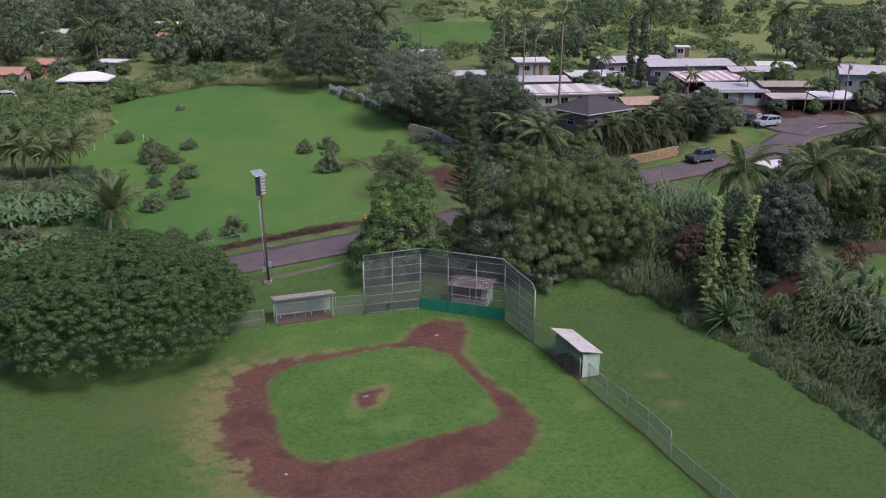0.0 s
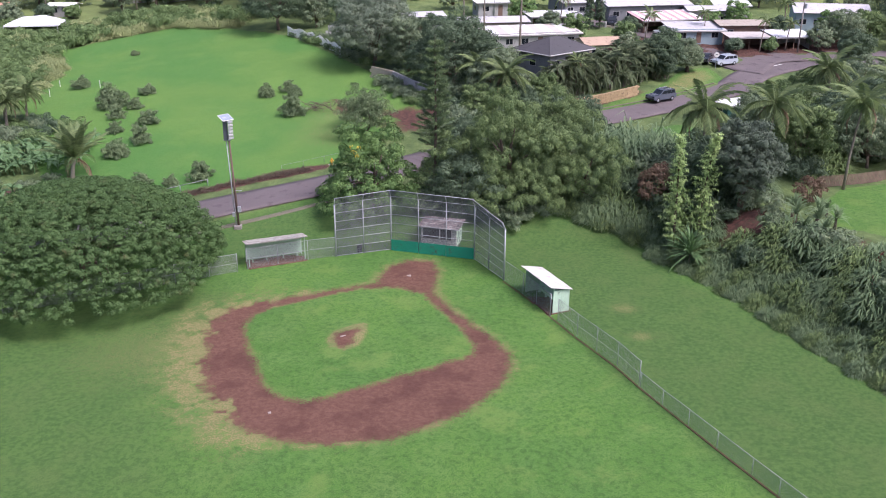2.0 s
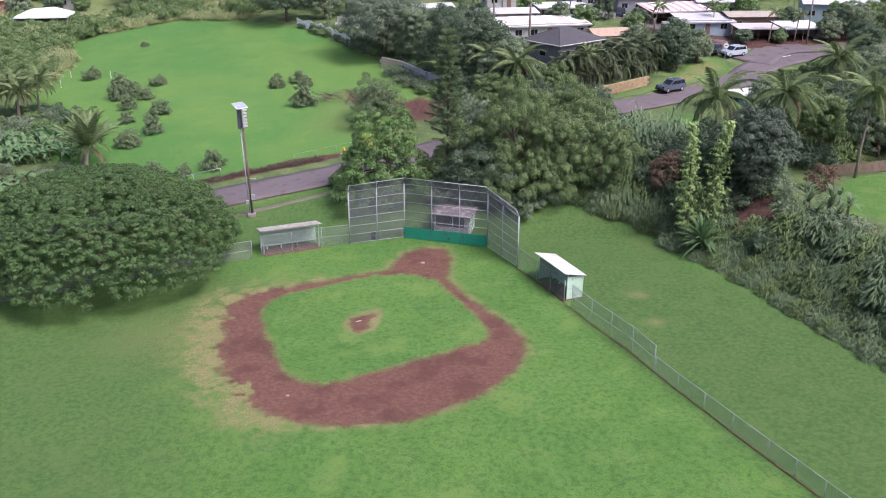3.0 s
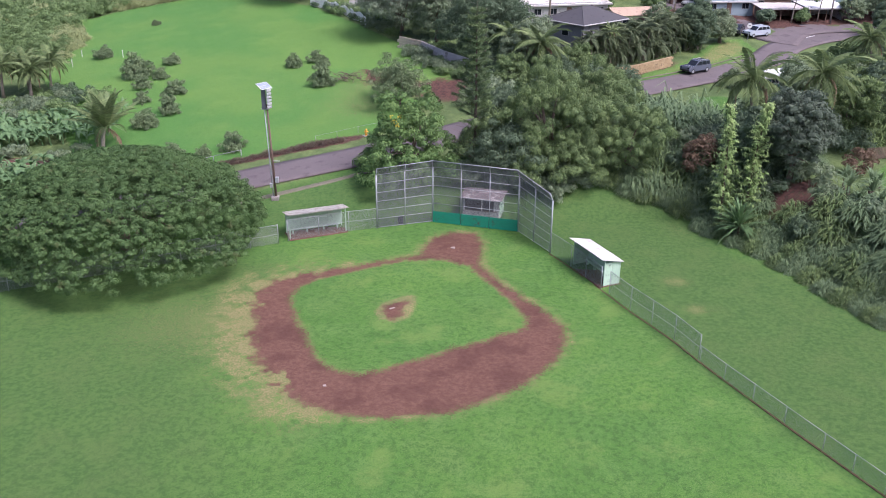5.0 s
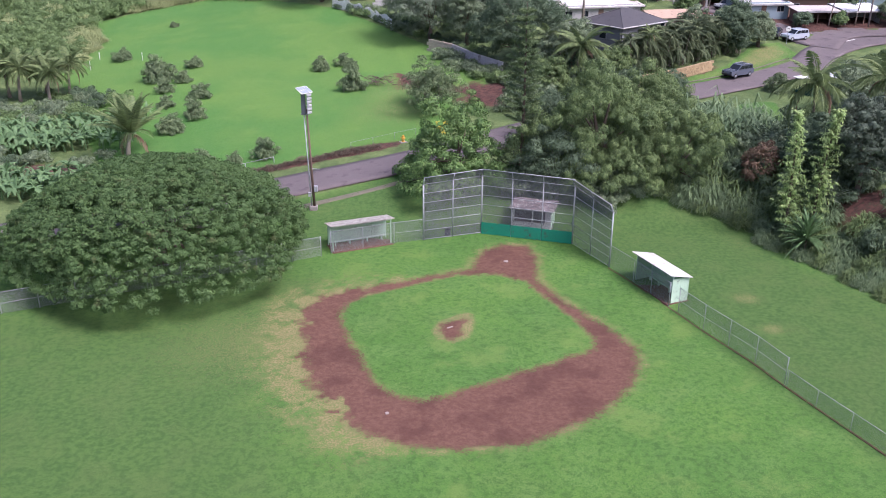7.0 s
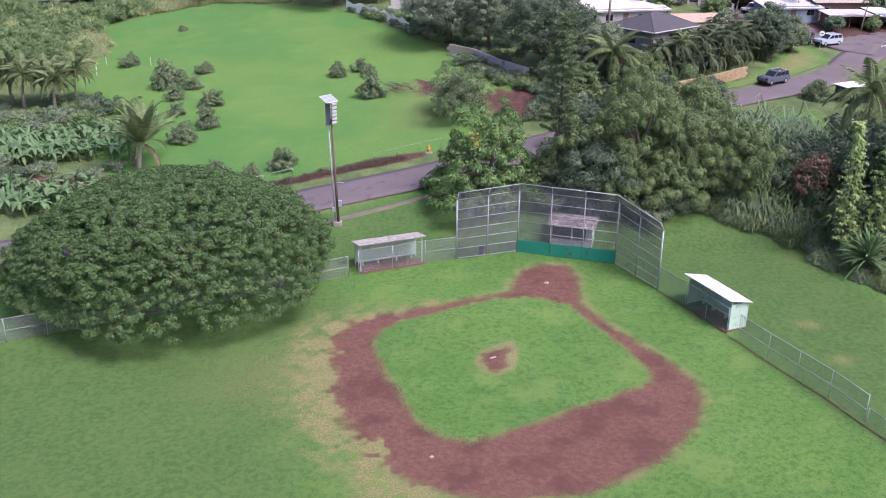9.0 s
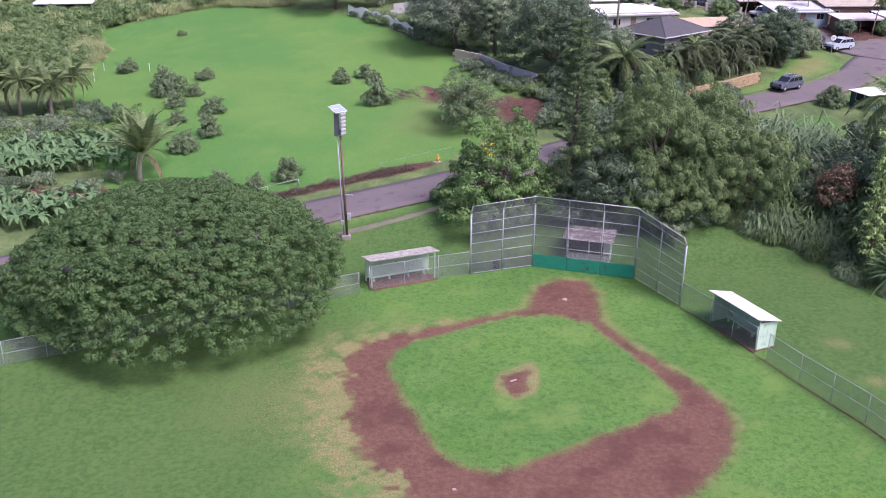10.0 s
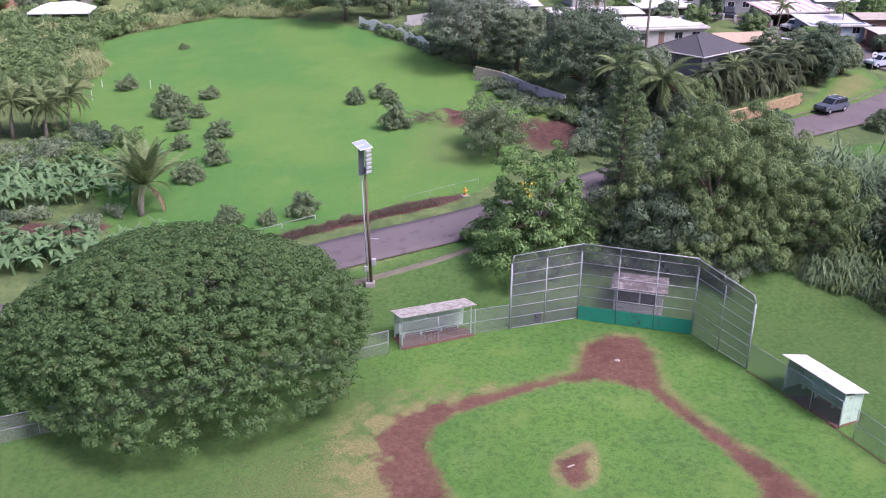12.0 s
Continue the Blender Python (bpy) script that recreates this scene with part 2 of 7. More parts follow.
def inside(px, py, poly):
    """Signed distance to a polygon, negative inside."""
    d = np.full(px.shape, 1e9)
    within = np.zeros(px.shape, bool)
    for (ax, ay), (bx, by) in zip(poly, poly[1:] + poly[:1]):
        ex, ey = bx - ax, by - ay
        t = np.clip(((px - ax) * ex + (py - ay) * ey) / (ex * ex + ey * ey), 0, 1)
        d = np.minimum(d, np.hypot(px - ax - t * ex, py - ay - t * ey))
        cross = ((ay > py) != (by > py)) & (px < (bx - ax) * (py - ay) / (by - ay + 1e-12) + ax)
        within ^= cross
    return np.where(within, -d, d)


DIRT_OUTER = [(-4.0, 79.0), (-9.5, 76.9), (-16.1, 74.5), (-17.7, 73.3), (-18.2, 70.3), (-17.8, 66), (-17.4, 62.5), (-16.6, 60.1),
              (-15.2, 56.9), (-13.2, 54.7), (-10.2, 52.9), (-6.7, 52.5), (-2.5, 53.0), (0.3, 54.4), (3.0, 56.4), (5.5, 59.4),
              (6.9, 62.3), (7.0, 64.8), (5.8, 67.6), (4.2, 70.4), (2.6, 73.4), (1.4, 76.5), (1.5, 78.3), (2.0, 81.6),
              (1.4, 84.0), (-0.8, 84.3), (-2.8, 82.9), (-3.8, 80.4)]
GRASS_INNER = [(-5.4, 77.7), (-2.2, 77.8), (0.2, 76.5), (1.5, 73.5), (3.2, 69.7), (4.2, 66.3), (4.0, 64.6), (2.5, 63.8), (0.7, 62.8),
               (-2.0, 61.5), (-6.4, 59.1), (-7.6, 58.5), (-9.2, 58.2), (-10.5, 58.5), (-11.6, 59.5), (-12.6, 61.2), (-13.2, 63.4),
               (-15.0, 68.7), (-15.2, 70.7), (-14.7, 72.7), (-13.4, 73.9), (-9.0, 76.1)]
MOUND = [(-7.9, 67.6), (-7.6, 66.5), (-6.5, 65.9), (-5.5, 66.5), (-5.1, 67.8), (-5.0, 69.2), (-5.6, 69.6), (-6.6, 69.3), (-7.5, 68.8)]
MOUND_RIM = [(-8.1, 67.5), (-7.7, 66.3), (-6.5, 65.6), (-5.3, 66.3), (-4.8, 67.8), (-4.6, 69.2), (-4.7, 70.5), (-5.3, 70.7), (-6.2, 69.9), (-7.5, 69.0)]
# shade below the roadside trees, put into the grass colour
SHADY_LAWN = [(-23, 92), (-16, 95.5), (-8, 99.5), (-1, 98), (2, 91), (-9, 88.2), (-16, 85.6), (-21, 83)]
# dull grass beside the rain tree, its shade put into the colour
DULL_SHADED_LAWN = [(-19, 76), (-20.5, 70), (-20, 62), (-18.5, 54), (-15, 47), (-14, 30), (-60, 20), (-80, 60), (-50, 68), (-30, 75.5)]
# rougher olive grass past the fence, darkened too for the trees' shade
ROUGH_SHADED = [(-3, 90.5), (6.5, 86), (8.3, 79), (11.8, 70.2), (16.4, 59), (20.5, 48.8), (33, 20), (70, 0), (52, 24), (42, 44), (36.5, 56), (33.2, 64.2), (31, 70.9), (28.8, 75.6), (26.4, 80.9), (23.8, 85.2), (21, 91), (13, 94.5), (4, 96)]
MEADOW = [(-27, 102.5), (-10, 108.2), (-6, 113), (1, 129), (1, 134), (-3, 143), (-12, 158), (-22, 176), (-34, 186), (-47, 194), (-61, 188),
          (-67, 183), (-61, 160), (-63, 150), (-50, 120), (-44, 106)]
BALL_FIELD = [(-200, -60), (200, -60), (70, 0), (52, 24), (42, 44), (36.5, 56), (33.2, 64.2), (31, 70.9), (28.8, 75.6), (26.4, 80.9), (23.8, 85.2), (21, 91), (13, 94.5), (-8, 100), (-22, 93.5), (-60, 76), (-200, 60)]
YARD = [(40.5, 79.5), (44, 77), (60, 72), (78, 88), (60, 94.5), (46, 91), (42.8, 87)]
SIDE_LAWN = [(30.5, 109), (33, 108.5), (36.5, 113), (38, 120), (33, 118.5), (30.8, 113)]
VERGE = [(24, 125), (36, 132.3), (43, 137), (50, 144), (49.5, 150), (45, 148), (37, 136.2), (29, 129.6)]
FORECOURT = [(44, 157), (60, 157), (82, 161), (80, 172), (60, 174), (42, 178)]
FAR_FIELD = [(-15, 223), (16, 228), (19, 266), (-14, 262)]


STREET = [(-110, 66), (-70, 79.5), (-45, 89), (-32, 94.2), (-21.3, 98.3), (-8, 103.5), (8, 112.5), (24, 122), (33, 127), (41, 131.7), (50, 139), (57, 147),
          (68, 152.5), (90, 154.5), (150, 158)]


def line_distance(x, y, line):
    d = np.full(x.shape, 1e9)
    for (ax, ay), (bx, by) in zip(line, line[1:]):
        ex, ey = bx - ax, by - ay
        t = np.clip(((x - ax) * ex + (y - ay) * ey) / (ex * ex + ey * ey), 0, 1)
        d = np.minimum(d, np.hypot(x - ax - t * ex, y - ay - t * ey))
    return d


def steps(*runs):
    out = []
    for a, b, s in runs:
        out += list(np.arange(a, b - 1e-6, s))
    return np.array(out + [runs[-1][1]])


gx = steps((-900, -200, 50), (-200, -100, 10), (-100, -21, 1.0), (-21, 9.6, 0.2), (9.6, 100, 1.0), (100, 200, 10), (200, 900, 50))
gy = steps((-120, 20, 10), (20, 50, 1.5), (50, 86, 0.2), (86, 215, 1.0), (215, 400, 8), (400, 1000, 50))
GX, GY = np.meshgrid(gx, gy)
px, py = GX.ravel(), GY.ravel()
rough_noise = np.array([noise.noise((a * 0.35, b * 0.35, 3.0)) for a, b in zip(px, py)])
soft_noise = np.array([noise.noise((a * 0.06, b * 0.06, 9.0)) for a, b in zip(px, py)])
near = (px > -30) & (px < 18) & (py > 44) & (py < 92)
dirt = np.full(px.shape, 9.0)
outer_d, inner_d, mound_d, rim_d = (inside(px[near], py[near], poly) for poly in (DIRT_OUTER, GRASS_INNER, MOUND, MOUND_RIM))
wear = np.array([noise.noise((a * 0.8, b * 0.8, 5.0)) + 0.7 * noise.noise((a * 2.1, b * 2.1, 7.0)) for a, b in zip(px[near], py[near])])
left_side = ease((-10 - px[near]) / 5)
dirt[near] = np.minimum(np.maximum(outer_d + wear * (0.34 + 0.55 * left_side), -inner_d + 0.36 * wear), mound_d + 0.7 * wear + 0.38)
# grass creeping back over the worn corner
dirt[near] += 1.6 * np.exp(-((px[near] + 14.6) / 1.6) ** 2 - ((py[near] - 57.6) / 1.3) ** 2) * (0.7 + 0.7 * wear)
dry = np.zeros(px.shape)
side = np.exp(-(np.maximum(outer_d, 0) / (0.9 + 2.2 * ease((-9 - px[near]) / 5))) ** 2) * (outer_d > -1.5 * left_side - 0.4) * (0.62 + 0.42 * ease((-9 - px[near]) / 5) * ease((77 - py[near]) / 5)) * (1 + 1.15 * wear)
dry[near] = np.maximum.reduce([side, 1.15 * np.exp(-(np.maximum(rim_d + 0.35, 0) / 0.4) ** 2), 0.9 * np.exp(-((px[near] + 14.6) / 2.2) ** 2 - ((py[near] - 57.6) / 1.8) ** 2), 0.7 * np.exp(-(np.maximum(-inner_d, 0) / 0.3) ** 2) * (inner_d > -0.5) * (inner_d < 0.4)])
dry += 0.45 * np.exp(-((px + 24) / 6) ** 2 - ((py - 66) / 6) ** 2) + 0.75 * np.exp(-((px - 18.3) / 1.3) ** 2 - ((py - 72.5) / 1.2) ** 2) + 0.8 * np.exp(-((px - 18.5) / 1.1) ** 2 - ((py - 67.2) / 1.0) ** 2) + 0.3 * np.exp(-((px - 22) / 2) ** 2 - ((py - 84) / 4) ** 2)
meadow_d, ball_d, yard_d, verge_d, farf_d, side_d = (inside(px, py, poly) for poly in (MEADOW, BALL_FIELD, YARD, VERGE, FAR_FIELD, SIDE_LAWN))
dry += 0.85 * ease(0.3 - verge_d / 3) + 0.55 * np.exp(-((px + 10) / 7) ** 2 - ((py - 120) / 7) ** 2) + 0.5 * np.exp(-((px + 9) / 8) ** 2 - ((py - 130) / 5) ** 2)
wild = ease((np.minimum.reduce([meadow_d, ball_d, yard_d, verge_d, farf_d, side_d]) + 0.8 * soft_noise) / 1.6 + 0.3)
bare = 1.4 * np.exp(-((px + 8.5) / 4.5) ** 2 - ((py - 131) / 3.0) ** 2) + 2.0 * np.exp(-((px - 2.5) / 6) ** 2 - ((py - 124.5) / 5) ** 2)
bare += 1.0 * np.exp(-((px + 50) / 9) ** 2 - ((py - 106.5) / 2.5) ** 2) + 1.1 * np.exp(-((px - 32.5) / 3) ** 2 - ((py - 82.5) / 3) ** 2)
bare += 1.3 * np.exp(-((-(px - 27) * 0.53 + (py - 130.5) * 0.85) / 1.5) ** 2 - (((px - 29) * 0.85 + (py - 132) * 0.53) / 8) ** 2)
bare += 0.5 * np.exp(-((px + 11) / 2.5) ** 2 - ((py - 118) / 2.5) ** 2) + 0.9 * np.exp(-((px - 38.5) / 3) ** 2 - ((py - 74) / 2.5) ** 2)
along, across = (px + 22) * 0.93 + (py - 103.6) * 0.36, -(px + 22) * 0.36 + (py - 103.6) * 0.93
bare += 1.5 * np.exp(-((across - 0.3) / 0.8) ** 2) * ease((along + 7) / 2) * ease((14 - along) / 3)
bare *= 1 + 1.1 * rough_noise + 0.6 * soft_noise
bare += 0.9 * np.exp(-((px - 49) / 6) ** 2 - ((py - 171) / 5) ** 2) + 0.8 * np.exp(-((px - 58) / 7) ** 2 - ((py - 161) / 3) ** 2)
bare += 1.2 * ease(0.5 - inside(px, py, FORECOURT) / 3)
hill = ease((py - 190) / 20) * ease((px + 10) / 25) + 0.6 * ease((py - 188) / 12) * ease((-20 - px) / 10)
pz = ground(px, py)
pz += np.where(near, -0.05 * ease(0.5 - dirt / 0.4), 0) + 0.25 * np.exp(-((px + 6.4) / 1.6) ** 2 - ((py - 68) / 2) ** 2)
street_d = line_distance(px, py, STREET)
pz += np.where(wild > 0.5, 0.35 * rough_noise * np.clip(wild, 0, 1), 0.05 * soft_noise) * ease((street_d - 4) / 3)
pz -= 0.05 * ease((5.5 - street_d) / 1.5)
pz += 1.3 * np.exp(-((px + 11) / 2.5) ** 2 - ((py - 131) / 1.5) ** 2)

nx, ny = len(gx), len(gy)
ii = (np.arange(ny - 1)[:, None] * nx + np.arange(nx - 1)[None]).ravel()


def ground_material():
    m = bpy.data.materials.new("grass_and_soil")
    m.use_nodes = True
    t = m.node_tree
    n, link = t.nodes, t.links.new
    b = n["Principled BSDF"]
    pos = n.new("ShaderNodeNewGeometry").outputs["Position"]

    def tex(scale, detail=5, roughness=0.55):
        x = n.new("ShaderNodeTexNoise")
        x.inputs["Scale"].default_value, x.inputs["Detail"].default_value, x.inputs["Roughness"].default_value = scale, detail, roughness
        link(pos, x.inputs["Vector"])
        return x.outputs["Fac"]

    def attr(name):
        a = n.new("ShaderNodeAttribute")
        a.attribute_name = name
        return a.outputs["Fac"]

    def ramp(value, lo, hi):
        r = n.new("ShaderNodeMapRange")
        r.interpolation_type = "SMOOTHSTEP"
        link(value, r.inputs["Value"])
        r.inputs["From Min"].default_value, r.inputs["From Max"].default_value = lo, hi
        return r.outputs[0]

    def math_(op, a, c):
        x = n.new("ShaderNodeMath")
        x.operation = op
        for i, s in enumerate((a, c)):
            if isinstance(s, (int, float)):
                x.inputs[i].default_value = s
            else:
                link(s, x.inputs[i])
        return x.outputs[0]

    def mix(f, a, c):
        x = n.new("ShaderNodeMix")
        x.data_type = "RGBA"
        link(f, x.inputs["Factor"])
        for key, s in (("A", a), ("B", c)):
            if isinstance(s, tuple):
                x.inputs[key].default_value = (*s, 1)
            else:
                link(s, x.inputs[key])
        return x.outputs["Result"]

    wide, patch, tuft, grain, blade = tex(0.05, 3), tex(0.35), tex(2.6, 6, 0.68), tex(17, 4, 0.75), tex(8, 5, 0.75)
    lawn = mix(ramp(wide, 0.35, 0.65), (0.071, 0.162, 0.030), (0.099, 0.200, 0.037))
    lawn = mix(ramp(patch, 0.42, 0.7), lawn, (0.100, 0.196, 0.045))
    lawn = mix(math_("MULTIPLY", ramp(tex(0.14, 4, 0.6), 0.5, 0.68), 0.22), lawn, (0.125, 0.175, 0.055))
    lawn = mix(math_("MULTIPLY", ramp(tuft, 0.46, 0.62), 0.65), lawn, (0.038, 0.096, 0.020))
    lawn = mix(math_("MULTIPLY", ramp(blade, 0.5, 0.6), 0.75), lawn, (0.036, 0.098, 0.022))
    lawn = mix(math_("MULTIPLY", ramp(grain, 0.52, 0.66), 0.9), lawn, (0.140, 0.220, 0.062))
    lawn = mix(math_("MULTIPLY", ramp(tex(0.11, 5, 0.6), 0.46, 0.64), 0.34), lawn, mix(ramp(tuft, 0.38, 0.62), (0.068, 0.156, 0.036), (0.042, 0.106, 0.025)))
    lawn = mix(math_("MULTIPLY", ramp(tex(0.21, 5, 0.62), 0.52, 0.68), 0.5), lawn, mix(ramp(grain, 0.4, 0.62), (0.118, 0.192, 0.044), (0.175, 0.250, 0.068)))
    # darker grass: rough growth, and the shade painted on the lawn
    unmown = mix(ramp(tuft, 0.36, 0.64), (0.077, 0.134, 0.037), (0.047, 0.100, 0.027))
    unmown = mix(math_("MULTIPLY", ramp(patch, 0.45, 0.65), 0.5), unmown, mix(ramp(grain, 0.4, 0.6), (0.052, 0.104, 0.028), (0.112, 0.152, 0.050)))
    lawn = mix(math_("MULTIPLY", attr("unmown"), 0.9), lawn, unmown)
    lawn = mix(math_("MULTIPLY", attr("lush"), 0.65), lawn, mix(ramp(tex(0.045, 4, 0.6), 0.4, 0.62), (0.074, 0.186, 0.044), (0.118, 0.218, 0.050)))
    wilds = mix(ramp(patch, 0.3, 0.7), (0.070, 0.108, 0.040), (0.145, 0.190, 0.070))
    wilds = mix(math_("MULTIPLY", ramp(tuft, 0.4, 0.65), 0.5), wilds, (0.055, 0.085, 0.03))
    wilds = mix(math_("MULTIPLY", attr("hill"), 0.75), wilds, mix(ramp(tuft, 0.35, 0.65), (0.17, 0.215, 0.075), (0.255, 0.30, 0.11)))
    red = mix(ramp(tuft, 0.35, 0.7), (0.114, 0.057, 0.041), (0.162, 0.087, 0.063))
    red = mix(math_("MULTIPLY", ramp(grain, 0.56, 0.7), 0.6), red, (0.20, 0.122, 0.090))
    red = mix(math_("MULTIPLY", ramp(blade, 0.52, 0.64), 0.5), red, (0.075, 0.034, 0.029))
    red = mix(math_("MULTIPLY", ramp(patch, 0.48, 0.64), 0.7), red, (0.086, 0.041, 0.032))
    straw = mix(ramp(blade, 0.4, 0.6), (0.130, 0.150, 0.052), (0.245, 0.205, 0.098))
    straw = mix(math_("MULTIPLY", ramp(patch, 0.45, 0.65), 0.6), straw, mix(ramp(tuft, 0.4, 0.62), (0.105, 0.145, 0.046), (0.19, 0.185, 0.078)))
    out = mix(ramp(math_("ADD", attr("wild"), math_("MULTIPLY", math_("SUBTRACT", tuft, 0.5), 0.8)), 0.4, 0.6), lawn, wilds)
    frayed = math_("ADD", math_("MULTIPLY", math_("SUBTRACT", blade, 0.5), 1.9), math_("ADD", math_("MULTIPLY", math_("SUBTRACT", grain, 0.5), 1.5), math_("MULTIPLY", math_("SUBTRACT", tuft, 0.5), 0.7)))
    ragged = math_("ADD", math_("MULTIPLY", math_("SUBTRACT", tuft, 0.5), 1.3), math_("MULTIPLY", math_("SUBTRACT", grain, 0.5), 0.8))
    out = mix(ramp(math_("ADD", attr("dry"), math_("MULTIPLY", frayed, 0.9)), 0.2, 1.15), out, straw)
    out = mix(ramp(math_("ADD", attr("bare"), math_("MULTIPLY", ragged, 0.9)), 0.4, 0.95), out, mix(ramp(tuft, 0.4, 0.6), (0.062, 0.036, 0.030), (0.112, 0.056, 0.045)))
    out = mix(ramp(math_("ADD", math_("MULTIPLY", attr("dirt"), -1.0), frayed), -0.4, 0.4), out, red)
    link(out, b.inputs["Base Color"])
    b.inputs["Roughness"].default_value, b.inputs["Specular IOR Level"].default_value = 0.9, 0.15
    relief = n.new("ShaderNodeBump")
    relief.inputs["Strength"].default_value, relief.inputs["Distance"].default_value = 0.85, 0.14
    link(math_("ADD", math_("MULTIPLY", tuft, 0.7), math_("MULTIPLY", grain, 0.4)), relief.inputs["Height"])
    link(relief.outputs[0], b.inputs["Normal"])
    return m


GROUND = ground_material()
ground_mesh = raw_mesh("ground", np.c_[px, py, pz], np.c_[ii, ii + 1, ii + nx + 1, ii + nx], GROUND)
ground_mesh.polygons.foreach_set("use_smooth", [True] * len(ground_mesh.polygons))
# the last mask holds rough grass together with painted lawn shade
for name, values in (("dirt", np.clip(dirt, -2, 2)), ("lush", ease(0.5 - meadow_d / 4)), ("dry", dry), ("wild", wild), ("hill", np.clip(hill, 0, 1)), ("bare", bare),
                     ("unmown", np.maximum(ease(0.5 - (inside(px, py, ROUGH_SHADED) + 2.2 * soft_noise + rough_noise) / 3.5), 0.9 * ease(0.5 - (np.minimum(inside(px, py, DULL_SHADED_LAWN), inside(px, py, SHADY_LAWN) * 2) + 6 * soft_noise + rough_noise) / 7)))):
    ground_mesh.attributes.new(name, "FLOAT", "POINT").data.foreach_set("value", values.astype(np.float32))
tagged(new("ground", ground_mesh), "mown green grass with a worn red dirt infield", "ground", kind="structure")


# ---- roads ----
def strip(name, line, half, lift, mat, label, category, step=1.0, kind="structure", thick=0.12):
    """A band of pavement along a line of (x, y) points, draped over the land, with a real edge."""
    pts = [Vector(p) for p in line]
    dense = []
    for i in range(len(pts) - 1):
        p0, p1, p2, p3 = pts[max(i - 1, 0)], pts[i], pts[i + 1], pts[min(i + 2, len(pts) - 1)]
        k = max(2, int((p2 - p1).length / step))
        for j in range(k):
            t = j / k
            dense.append(0.5 * ((2 * p1) + (p2 - p0) * t + (2 * p0 - 5 * p1 + 4 * p2 - p3) * t * t + (3 * p1 - p0 - 3 * p2 + p3) * t ** 3))
    dense.append(pts[-1])
    verts, faces, across = [], [], 7
    for i, p in enumerate(dense):
        way = (dense[min(i + 1, len(dense) - 1)] - dense[max(i - 1, 0)]).normalized()
        side = Vector((-way.y, way.x))
        a, b = half if isinstance(half, tuple) else (-half, half)
        mid = p + side * (a + b) / 2
        for k in range(across):
            q = p + side * (a + (b - a) * k / (across - 1))
            verts.append((q.x, q.y, 0.5 * (gz(q.x, q.y) + gz(mid.x, mid.y)) + lift))
        for k in (0, across - 1):
            x, y, z = verts[len(verts) - across + k] if k == 0 else verts[-2]
            verts.append((x, y, z - thick))
    w = across + 2
    for i in range(len(dense) - 1):
        r, s = i * w, (i + 1) * w
        faces += [(r + k, r + k + 1, s + k + 1, s + k) for k in range(across - 1)]
        faces += [(r + across, r, s, s + across), (r + across - 1, r + across + 1, s + across + 1, s + across - 1)]
    me = raw_mesh(name, verts, faces, mat)
    return tagged(new(name, me), label, category, kind=kind)


strip("road", STREET, 2.95, 0.06, ASPHALT, "worn grey-mauve asphalt street on a hillside", "road")
strip("road", [(57, 150), (52, 160), (47, 171), (38, 180), (30, 186)], 3.6, 0.05, ASPHALT, "worn asphalt lane between houses", "road")
strip("road", [(55, 148), (62, 156), (75, 157.5), (92, 158)], 3.3, 0.07, ASPHALT, "widened asphalt street junction", "road")
strip("kerb", STREET[6:11], (2.95, 3.12), 0.11, PATH_MAT, "weathered concrete kerb along the street", "kerb")
strip("footpath", [(-32, 88.6), (-19, 93.3), (-14, 95.3), (-8.6, 98.1), (-2, 101)], 0.4, 0.03, PATH_MAT, "narrow trodden footpath in grass", "footpath")
for i, (a, b) in enumerate((((58.5, 149.5), (63, 152)), ((72, 153.2), (78, 153.6)), ((84, 154.2), (90, 154.6)))):
    strip("road_marking", [a, ((a[0] + b[0]) / 2, (a[1] + b[1]) / 2), b], 0.12, 0.085, WHITE_PAINT, "faded white road line", "road marking", thick=0.01)


# ---- ball field: backstop, fences, dugouts ----
def chain_link(a, b, z0, z1, y=0.0, pitch=0.07, r=0.003, lean=0.0):
    """Woven wire in the plane through a and b (x, y), from z0 to z1 above each end, as thin wires in both directions."""
    g = Geo()
    a, b = Vector((*a, 0)), Vector((*b, 0))
    u = (b - a).normalized()
    nrm = Vector((-u.y, u.x, 0))
    length, h = (b - a).length, z1 - z0

    def at(s, z):
        return a + u * s + Vector((0, 0, z0 + z)) + nrm * (lean * z / h)

    k = -h
    while k < length:
        lo, hi = max(0.0, -k), min(h, length - k)
        if hi - lo > 0.03:
            for p, q in ((at(k + lo, lo), at(k + hi, hi)), (at(length - k - lo, lo), at(length - k - hi, hi))):
                along = (q - p).normalized()
                d = along.cross(nrm) * r
                e = nrm * r
                g.add([p - d, p + d, p + e, q - d, q + d, q + e], [(0, 1, 4, 3), (1, 2, 5, 4), (2, 0, 3, 5)])
        k += pitch
    me = bpy.data.meshes.new("wire_mesh")
    me.from_pydata(g.v, [], g.f)
    return me


